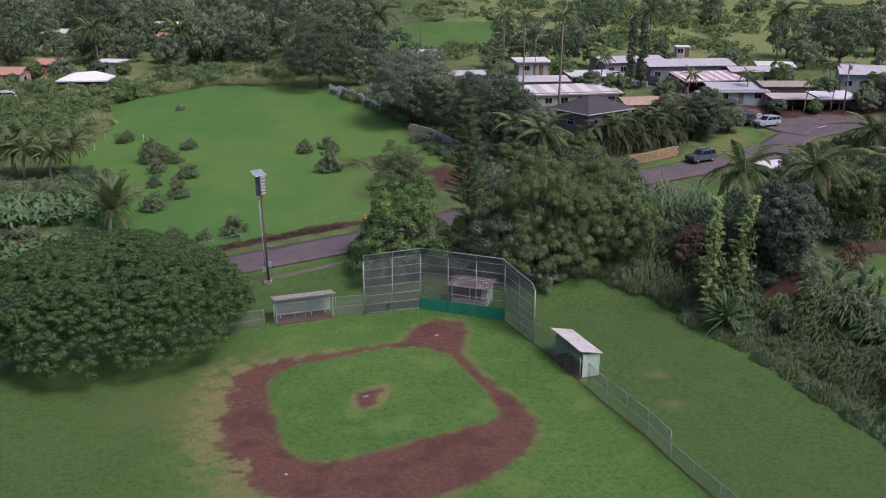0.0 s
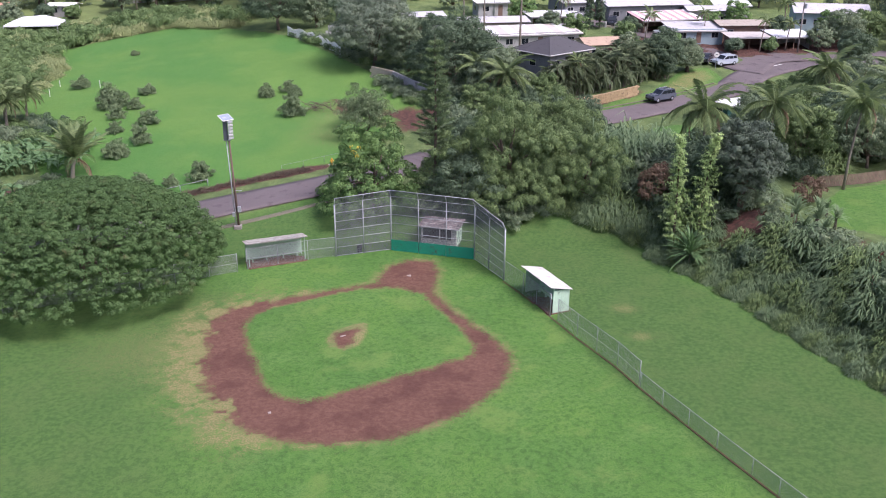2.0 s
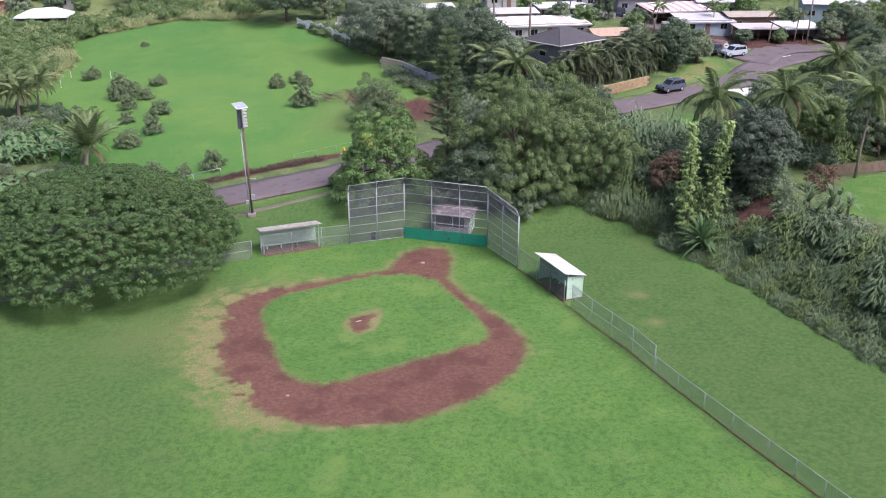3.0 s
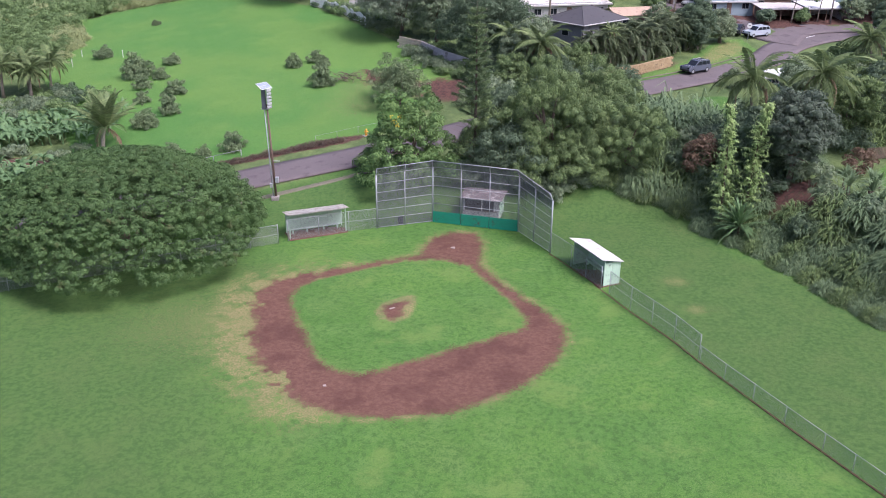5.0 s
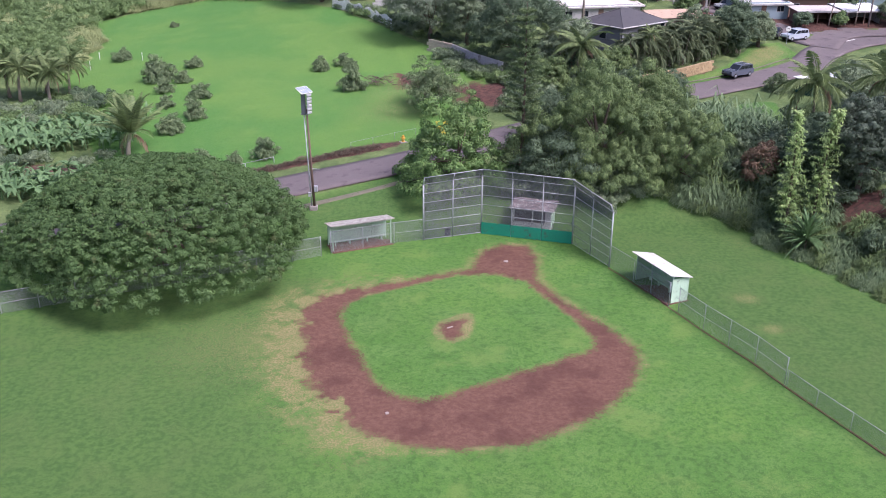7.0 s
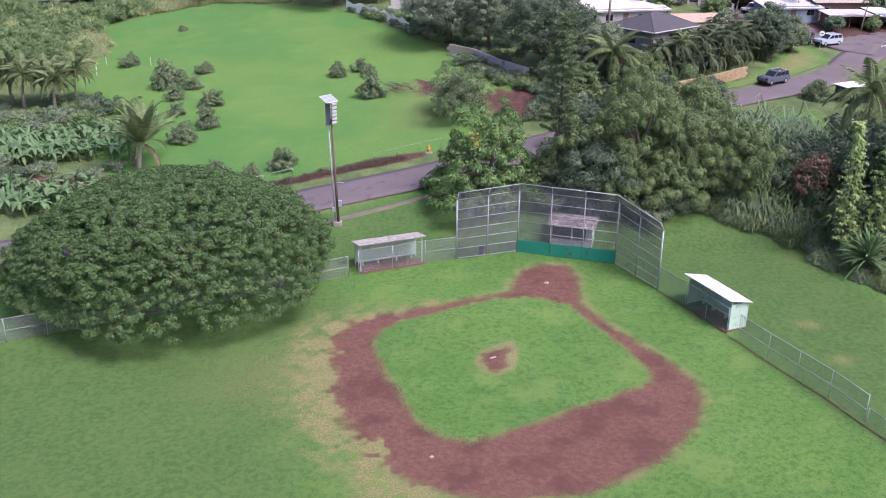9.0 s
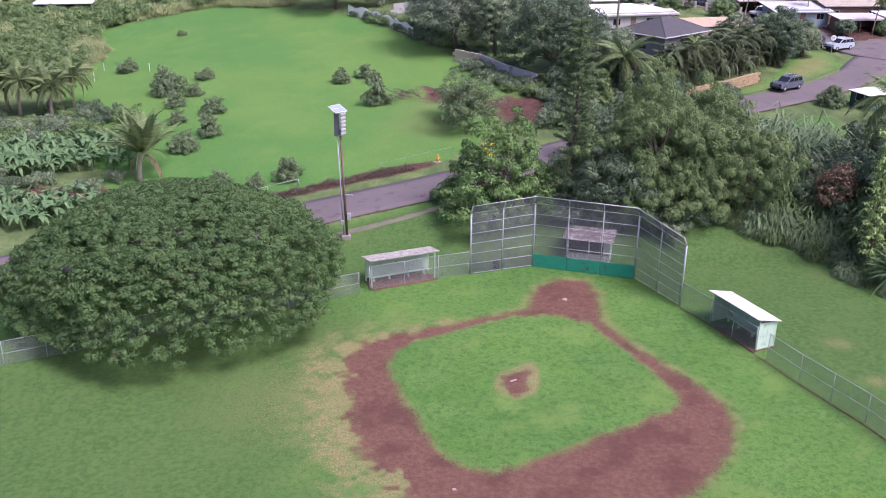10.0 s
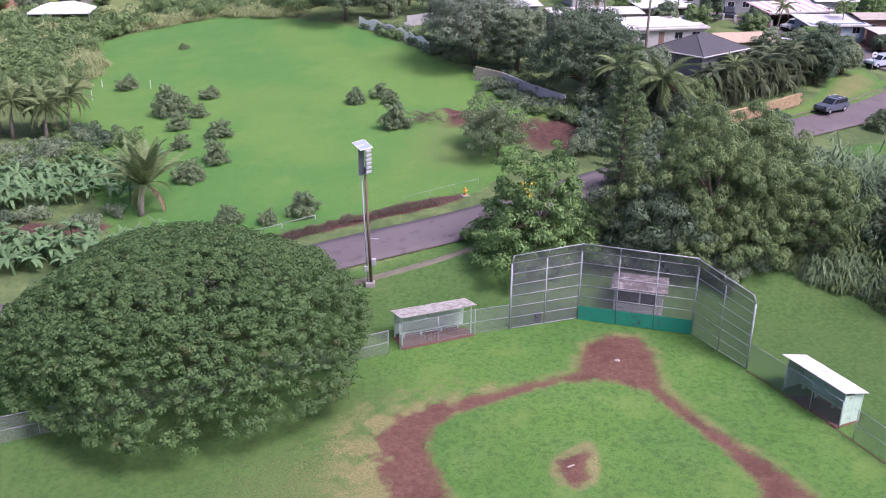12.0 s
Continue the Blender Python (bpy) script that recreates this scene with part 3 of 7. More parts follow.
BS = [(-8.24, 85.5), (-2.65, 87.0), (5.68, 84.3), (8.13, 79.05)]
BS_TOP = [6.3, 6.55, 6.45, 5.95]
backstop = thing("backstop", "tall chain-link baseball backstop with galvanised posts and rails", "backstop", Matrix())
tilt_in = 0.75
for i, (a, b) in enumerate(zip(BS, BS[1:])):
    a, b = Vector(a), Vector(b)
    panels = (2, 3, 2)[i]
    u = (b - a).normalized()
    inward = Vector((u.y, -u.x)) * 0.35
    for k in range(panels + (1 if i == 2 else 0)):
        t = k / panels
        p = a.lerp(b, t)
        h = BS_TOP[i] * (1 - t) + BS_TOP[i + 1] * t
        base = gz(*p)
        edge = 0.075 if k == 0 or t == 1 else 0.05
        g = Geo()
        g.tube((*p, base - 0.1), (*p, base + h - tilt_in), edge, n=8)
        q = p + inward
        g.tube((*p, base + h - tilt_in), (*q, base + h), edge * 0.8, n=6)
        part("post", g, GALVANISED, backstop, smooth=True)
    za, zb = gz(*a), gz(*b)
    for r in range(7):
        f = r / 6
        ha, hb = 0.08 + (BS_TOP[i] - tilt_in - 0.08) * f, 0.08 + (BS_TOP[i + 1] - tilt_in - 0.08) * f
        part("rail", Geo().tube((*a, za + ha), (*b, zb + hb), 0.032, n=6), GALVANISED, backstop, smooth=True)
    qa, qb = a + inward, b + inward
    part("rail", Geo().tube((*qa, za + BS_TOP[i]), (*qb, zb + BS_TOP[i + 1]), 0.04, n=6), GALVANISED, backstop, smooth=True)
    for k in range(panels):
        p, q = a.lerp(b, k / panels), a.lerp(b, (k + 1) / panels)
        t = (k + 0.5) / panels
        h = BS_TOP[i] * (1 - t) + BS_TOP[i + 1] * t - tilt_in
        base = gz(*p.lerp(q, 0.5))
        part("wire_mesh", chain_link(p, q, base + 0.05, base + h, pitch=0.045, r=0.0048), DARK_WIRE, backstop, "dark chain-link wire")
        part("overhang_mesh", chain_link(p, q, base + h, base + h + tilt_in, lean=-0.35, pitch=0.045, r=0.005), DARK_WIRE, backstop, "dark chain-link wire")
a, b = Vector(BS[1]), Vector(BS[2])
u = (b - a).normalized()
for k in range(3):
    p, q = a.lerp(b, k / 3 + 0.003), a.lerp(b, (k + 1) / 3 - 0.003)
    mid = p.lerp(q, 0.5)
    g = Geo().box(mid.x + u.y * 0.1, mid.y - u.x * 0.1, gz(*mid) + 0.62, (q - p).length, 0.04, 1.2, c=0.01, yaw=math.atan2(u.y, u.x))
    part("green_board", g, GREEN_BOARD, backstop, "green painted board")


def fence(line, height, label, spacing=3.0, mid_rail=False):
    f = thing("fence", label, "fence", Matrix())
    for a, b in zip(line, line[1:]):
        a, b = Vector(a), Vector(b)
        k = max(1, round((b - a).length / spacing))
        for j in range(k):
            p, q = a.lerp(b, j / k), a.lerp(b, (j + 1) / k)
            zp, zq = gz(*p), gz(*q)
            part("post", Geo().tube((*p, zp - 0.1), (*p, zp + height + 0.03), 0.03, n=6), GALVANISED, f, smooth=True)
            part("rail", Geo().tube((*p, zp + height), (*q, zq + height), 0.024, n=5), GALVANISED, f, smooth=True)
            if mid_rail:
                part("rail", Geo().tube((*p, zp + height * 0.5), (*q, zq + height * 0.5), 0.022, n=5), GALVANISED, f, smooth=True)
            part("wire_mesh", chain_link(p, q, (zp + zq) / 2 + 0.04, (zp + zq) / 2 + height, r=0.0038), WIRE, f, "grey chain-link wire")
        zb = gz(*b)
    part("post", Geo().tube((*b, zb - 0.1), (*b, zb + height + 0.06), 0.036, n=6), GALVANISED, f, smooth=True)
    return f


fence([BS[3], (9.55, 75.9), (11.4, 71.3)], 2.1, "galvanised chain-link fence in front of a dugout", spacing=2.4)
fence([(11.9, 70.25), (13.05, 67.3), (14.2, 64.8), (15.35, 62.25), (16.35, 59.2)], 2.15, "tall galvanised chain-link fence with a middle rail", mid_rail=True)
fence([(16.4, 59.0), (17.4, 56.4), (18.55, 53.7), (19.7, 50.9), (21.0, 47.8), (22.9, 43.4), (27.3, 33), (32.4, 21)], 1.3,
      "long low galvanised chain-link fence along the foul line", spacing=2.9)
fence([BS[0], (-11.0, 84.75), (-16.75, 82.6)], 2.1, "galvanised chain-link fence in front of a dugout", mid_rail=True)
fence([(-17.6, 82.0), (-20.1, 80.9), (-29, 76.8), (-42, 71.4), (-58, 65)], 1.9, "galvanised chain-link fence under a tree", mid_rail=True)
# red soil strip bared along the foul line fence
strip("bare_soil_strip", [(8.1, 78.8), (9.5, 75.8), (11.8, 70.2), (13.0, 67.2), (15.3, 62.1), (16.4, 59.0), (19.7, 50.8), (22.9, 43.3), (27.3, 32.9)], (-0.16, 0.0), 0.03, SOIL_EDGE,
      "bare red soil worn along a fence foot", "soil", thick=0.05)


def bench(parent, length, y, z=0.42):
    part("bench_seat", Geo().box(0, y, z, length, 0.28, 0.05, c=0.01), MINT, parent)
    for x in (-length / 2 + 0.3, -length / 6, length / 6, length / 2 - 0.3):
        part("bench_leg", Geo().box(x, y, z / 2, 0.1, 0.22, z - 0.05, c=0.008), MINT, parent)


def dugout(m, length, depth, label, roof_mat, front, ends, floor=True):
    """An open-fronted timber shelter: local x along its front, which faces -y."""
    d = thing("dugout", label, "dugout", m)
    back, h0, h1 = depth, 2.15, front
    part("floor_slab", Geo().box(0, depth / 2 - 0.15, -0.03, length + 0.3, depth + 0.7, 0.12, c=0.02), SOIL, d, "trodden red soil floor")
    for k in range(max(2, int(length / 1.2))):
        w = length / max(2, int(length / 1.2))
        part("back_panel", Geo().box(-length / 2 + (k + 0.5) * w, back, 1.17, w - 0.012, 0.05, 1.85, c=0.008), MINT, d)
    for x in (-length / 2, length / 2):
        if ends:
            for k in range(2):
                part("side_panel", Geo().box(x, depth * (0.25 + 0.5 * k), 1.08, 0.05, depth / 2 - 0.012, 2.1, c=0.008), MINT, d)
        for y, h in ((0, h1), (back, h0)):
            part("post", Geo().box(x, y, h / 2, 0.1, 0.1, h, c=0.01), MINT, d)
    part("beam", Geo().box(0, 0, h1 - 0.05, length + 0.2, 0.08, 0.16, c=0.01), WHITE_PAINT, d)
    slope = math.atan2(h1 - h0, depth)
    sheets = max(3, int(length / 0.9))
    for k in range(sheets):
        w = (length + 0.5) / sheets
        mm = Matrix.Translation((-length / 2 - 0.25 + (k + 0.5) * w, depth / 2 - 0.12, (h0 + h1) / 2 + 0.07 + 0.012 * (k % 2))) @ Matrix.Rotation(-slope, 4, "X")
        part("roof_sheet", Geo().box(0, 0, 0, w + 0.03, depth + 0.75, 0.045, c=0.008, m=mm), roof_mat, d)
    bench(d, length - 0.5, back - 0.4)
    return d


# home-side dugout beside the rain tree, faces the diamond
yaw = math.atan2(2.0, 5.6)
c = Vector((-13.95, 83.95))
dugout(Matrix.Translation((*c, gz(*c) + 0.02)) @ Matrix.Rotation(yaw, 4, "Z"), 5.6, 1.55,
       "open mint green wooden dugout with a stained grey roof", RUSTY_SHEET, 2.45, False)
# dugout on the other foul line
a, b = Vector((9.86, 76.45)), Vector((11.72, 71.6))
yaw = math.atan2(b.y - a.y, b.x - a.x)
c = a.lerp(b, 0.5)
dugout(Matrix.Translation((*c, gz(*c) + 0.02)) @ Matrix.Rotation(yaw, 4, "Z"), 5.0, 1.55,
       "mint green wooden dugout with a weathered white roof by a fence", WHITE_SHEET, 2.5, True)


def hut(m):
    d = thing("scorer_hut", "small white and grey scorer's hut with a peeling flat roof", "hut", m)
    part("floor_slab", Geo().box(0, 0, 0.0, 4.1, 2.5, 0.2, c=0.02), CONCRETE, d)
    for k in range(4):
        part("back_panel", Geo().box(-1.5 + k, 1.15, 1.2, 0.985, 0.06, 2.3, c=0.01), WHITE_PAINT, d)
    for x in (-2, 2):
        for k in range(2):
            part("side_panel", Geo().box(x, -0.55 + 1.1 * k, 1.2, 0.06, 1.08, 2.3, c=0.01), MINT, d)
    for x, w in ((-1.88, 0.22), (0.1, 0.14), (1.7, 0.6)):
        part("front_post", Geo().box(x, -1.12, 1.2, w, 0.08, 2.3, c=0.01), WHITE_PAINT, d)
    part("front_board", Geo().box(0, -1.12, 0.45, 3.95, 0.05, 0.7, c=0.01), WHITE_PAINT, d)
    part("counter", Geo().box(0, -0.95, 0.85, 3.8, 0.45, 0.05, c=0.01), WOOD, d)
    part("fascia", Geo().box(0, -1.35, 2.38, 4.5, 0.05, 0.2, c=0.01), WHITE_PAINT, d)
    for k in range(5):
        mm = Matrix.Translation((-1.85 + k * 0.925, 0, 2.5 + 0.01 * (k % 2))) @ Matrix.Rotation(radians(3), 4, "X")
        part("roof_sheet", Geo().box(0, 0, 0, 0.95, 3.0, 0.06, c=0.01, m=mm), HUT_ROOF, d)
    for x0, x1 in ((-1.77, 0.03), (0.17, 1.4)):
        part("window_screen", Geo().box((x0 + x1) / 2, -1.1, 1.55, x1 - x0, 0.03, 1.5, c=0.008), SCREEN, d, "dark maroon window screen")
    # added near-black panel; its colour stands in for the shade inside
    part("shade_panel", Geo().box(0, 0.95, 1.2, 3.8, 0.04, 2.2), DARK, d, "dark panel coloured as the hut's unlit interior")


hut(Matrix.Translation((2.6, 88.6, gz(2.6, 88.6) - 0.1)) @ Matrix.Rotation(radians(-18), 4, "Z") @ Matrix.Diagonal((0.95, 1, 0.84, 1)))

# bases, plate and pitcher's rubber
for name, (x, y), size, turn in (("pitchers_rubber", (-6.65, 67.85), (0.5, 0.11), 25), ("second_base", (-11.4, 56.6), (0.22, 0.22), 25)):
    z = gz(x, y) + (0.22 if name == "pitchers_rubber" else -0.01)
    ob = part(name, Geo().box(0, 0, 0, *size, 0.09, c=0.02), BASE_WHITE, loc=Matrix.Translation((x, y, z)) @ Matrix.Rotation(radians(turn), 4, "Z"))
    tagged(ob, "scuffed white rubber " + name.replace("_", " ").replace("pitchers", "pitching") + " on red dirt", "base")
plate = Geo().prism([(-0.2, -0.2), (0.2, -0.2), (0.2, 0.0), (0.0, 0.2), (-0.2, 0.0)], 0, 0.05, Matrix.Rotation(radians(90), 4, "X"))
tagged(part("home_plate", plate, BASE_WHITE, loc=Matrix.Translation((-0.9, 80.4, gz(-0.9, 80.4) - 0.0)) @ Matrix.Rotation(radians(25), 4, "Z")),
       "white five-sided home plate set in red dirt", "base")

SIREN_GREY = material("blue_grey_housing", (0.12, 0.13, 0.16), (0.08, 0.085, 0.10), rough=0.5)
HORN = material("weathered_horn", (0.42, 0.42, 0.43), (0.30, 0.30, 0.31), rough=0.6)
# warning siren on a double pole with a solar panel
siren = thing("siren_pole", "tall brown siren pole with horn stack and solar panel", "siren", Matrix.Translation((-19.1, 92.3, gz(-19.1, 92.3))))
part("footing", Geo().box(0, 0, 0.1, 0.8, 0.7, 0.45, c=0.05), CONCRETE, siren)
for x, mat, r in ((-0.17, GALVANISED, 0.075), (0.1, POLE_WOOD, 0.13)):
    part("pole", Geo().tube((x, 0, 0), (x - 0.35, 0.15, 9.6 if r < 0.1 else 10.2), r, r * 0.75, n=10), mat, siren, smooth=True)
part("bracket", Geo().box(-0.42, 0.12, 9.7, 0.75, 0.3, 0.12, c=0.01), GALVANISED, siren)
part("control_box", Geo().box(0.32, -0.2, 2.2, 0.35, 0.3, 0.6, c=0.02), GALVANISED, siren)
part("control_box", Geo().box(-0.3, -0.18, 1.6, 0.3, 0.25, 0.45, c=0.02), GALVANISED, siren)
part("junction_arm", Geo().tube((0.05, 0, 4.2), (0.75, -0.1, 4.2), 0.04, n=6), GALVANISED, siren)
for k in range(6):
    g = Geo()
    g.tube((0, 0, 0), (0, -0.22, 0), 0.12, 0.2, n=10)
    g.box(0, -0.3, 0, 0.62, 0.12, 0.24, c=0.04)
    part("horn", g, HORN, siren, "pale siren horn", loc=Matrix.Translation((-0.15, -0.02, 9.95 + k * 0.34)) @ Matrix.Rotation(radians(48), 4, "Z"))
part("horn_mast", Geo().box(-0.52, 0.1, 10.75, 0.42, 0.4, 2.1, c=0.03), SIREN_GREY, siren, "dark siren housing")
tilt = Matrix.Translation((-0.4, 0.1, 12.05)) @ Matrix.Rotation(radians(42), 4, "Z") @ Matrix.Rotation(radians(22), 4, "X")
panel = part("solar_panel", Geo().box(0, 0, 0, 1.3, 1.15, 0.05, c=0.01, m=tilt), WHITE_PAINT, siren, "pale framed solar panel")
for i in range(2):
    for j in range(4):
        cell = tilt @ Matrix.Translation((-0.46 + 0.305 * j, -0.27 + 0.54 * i, 0.03))
        part("solar_cell", Geo().box(0, 0, 0, 0.28, 0.5, 0.012, m=cell), SOLAR, panel)

# fire hydrant on its slab, and a steel guard rail by the road
hyd = thing("fire_hydrant", "small yellow fire hydrant on a concrete pad", "hydrant", Matrix.Translation((-10.0, 108.6, gz(-10, 108.6) + 0.05)))
YELLOW = material("yellow_paint", (0.75, 0.42, 0.05), (0.6, 0.32, 0.04), rough=0.5, stains=0.15)
part("barrel", Geo().tube((0, 0, 0), (0, 0, 0.62), 0.15, 0.13, n=10), YELLOW, hyd, smooth=True)
part("bonnet", Geo().tube((0, 0, 0.62), (0, 0, 0.8), 0.17, 0.06, n=10), YELLOW, hyd, smooth=True)
part("outlet", Geo().tube((-0.26, 0, 0.45), (0.26, 0, 0.45), 0.08, n=8), YELLOW, hyd, smooth=True)
part("flange", Geo().tube((0, 0, 0), (0, 0, 0.05), 0.2, n=10), YELLOW, hyd, smooth=True)
tagged(part("hydrant_pad", Geo().box(-10, 108.6, gz(-10, 108.6), 0.8, 0.8, 0.12, c=0.03, yaw=0.4), CONCRETE), "small concrete hydrant pad", "pad")
rail = thing("guard_rail", "pale low pipe rail beside a hillside road", "rail", Matrix())
line = [(-30.5, 102.0), (-27.5, 103.3), (-24.5, 104.6)]
for p, q in zip(line, line[1:]):
    part("rail", Geo().tube((*p, gz(*p) + 0.75), (*q, gz(*q) + 0.75), 0.035, n=6), WIRE, rail, smooth=True)
for p in line:
    part("post", Geo().tube((*p, gz(*p) - 0.1), (*p, gz(*p) + 0.75), 0.05, n=6), GALVANISED, rail, smooth=True)
rail = thing("guard_rail", "thin grey wire fence rail by the meadow", "rail", Matrix())
line = [(-16, 107.3), (-13.5, 108.4), (-11, 109.6), (-8.5, 110.6)]
for p, q in zip(line, line[1:]):
    part("rail", Geo().tube((*p, gz(*p) + 0.8), (*q, gz(*q) + 0.8), 0.018, n=5), WIRE, rail, smooth=True)
for p in line:
    part("post", Geo().tube((*p, gz(*p) - 0.1), (*p, gz(*p) + 0.85), 0.025, n=5), WIRE, rail, smooth=True)
# stakes in the meadow
for x, y, h in ((-58.3, 150.3, 1.3), (-50.7, 152.3, 1.2), (-58.4, 155.8, 1.1)):
    g = Geo().box(0, 0, h / 2 - 0.05, 0.09, 0.09, h, c=0.015)
    g.box(0, 0, h - 0.02, 0.13, 0.13, 0.05, c=0.015)
    tagged(part("marker_stake", g, WHITE_PAINT, loc=(x, y, gz(x, y))), "pale upright marker stake in grass", "stake", "meadow stakes")
# backstop bucket and bag by the wire
tagged(part("trash_bin", Geo().tube((0, 0, 0), (0, 0, 0.75), 0.24, 0.28, n=12), DARK, loc=(-5.9, 86.6, gz(-5.9, 86.6))), "small dark bin behind the backstop wire", "bin")


# ---- plants ----
def unit(v):
    return v / np.maximum(np.linalg.norm(v, axis=1, keepdims=True), 1e-6)


def leaf_mesh(name, p, d, nrm, length, width, mat, fold=0.25, droop=0.2, simple=False):
    """One folded four-cornered leaf (or a simple pointed one) at each point p, growing along d, facing nrm."""
    d = unit(d)
    s = unit(np.cross(d, nrm))
    up = np.cross(s, d)
    length, width = np.asarray(length)[:, None], np.asarray(width)[:, None]
    mid = p + d * length * 0.5
    tip = p + d * length + np.array([0, 0, -1.0]) * length * droop
    if simple:
        v = np.stack([p - s * width * 0.5, p + s * width * 0.5, tip], 1).reshape(-1, 3)
        return raw_mesh(name, v, np.arange(len(p) * 3).reshape(-1, 3), mat)
    v = np.stack([p, mid + s * width / 2 + up * width * fold, tip, mid - s * width / 2 + up * width * fold], 1).reshape(-1, 3)
    q = np.arange(len(p) * 4).reshape(-1, 4)
    return raw_mesh(name, v, q, mat)


def clump_leaves(rng, centres, radii, per, length, width, hang=0.0, flat=0.75, tight=False):
    """Leaves laid like shingles over the upper sides of leafy puffs, some straggling out and some within."""
    k = len(centres)
    n = k * per
    idx = np.repeat(np.arange(k), per)
    d = unit(rng.normal(size=(n, 3)))
    d[:, 2] = np.where(d[:, 2] < -0.3, -d[:, 2] * 0.8, d[:, 2])
    d = unit(d)
    skin = np.where(rng.random((n, 1)) < 0.7, rng.uniform(0.82, 1.05, (n, 1)), rng.uniform(0.4, 0.85, (n, 1)))
    if tight:
        skin = np.where(rng.random((n, 1)) < 0.9, rng.uniform(0.9, 1.04, (n, 1)), rng.uniform(0.5, 0.9, (n, 1)))
    lumps = 1 + 0.22 * np.sin(d[:, :1] * 5 + idx[:, None]) * np.cos(d[:, 1:2] * 6 + idx[:, None] * 1.7)
    p = centres[idx] + d * radii[idx][:, None] * skin * lumps * np.array([1, 1, flat])
    face = unit(d * np.array([1, 1, 1.1]) + rng.normal(scale=0.2, size=d.shape))
    spin = rng.normal(size=d.shape)
    grow = unit(spin - face * (spin * face).sum(1, keepdims=True)) + d * 0.25 + np.array([0, 0, -0.35 - hang])
    grow = grow - face * (grow * face).sum(1, keepdims=True) * 0.7
    size = rng.uniform(0.7, 1.3, n)
    return p, grow, face, length * size, width * size


def limbs(rng, base, tips, r0, split):
    """A trunk that parts into limbs reaching the tips."""
    g = Geo()
    fork = Vector(base) + Vector((0, 0, split))
    lean = Vector((rng.normal(0, 0.15), rng.normal(0, 0.15), 0)) * split * 0.4
    g.pipe([base, Vector(base) + Vector((0, 0, split * 0.5)) + lean * 0.4, fork + lean], [r0 * 1.25, r0, r0 * 0.9], n=8)
    for tip in tips:
        tip = Vector(tip)
        a = fork + lean
        m1 = a.lerp(tip, 0.4) + Vector((rng.normal(0, 0.2), rng.normal(0, 0.2), 0.1 * (tip - a).length))
        m2 = a.lerp(tip, 0.75) + Vector((0, 0, 0.08 * (tip - a).length))
        g.pipe([a, m1, m2, tip], [r0 * 0.55, r0 * 0.35, r0 * 0.2, r0 * 0.06], n=5)
    return g


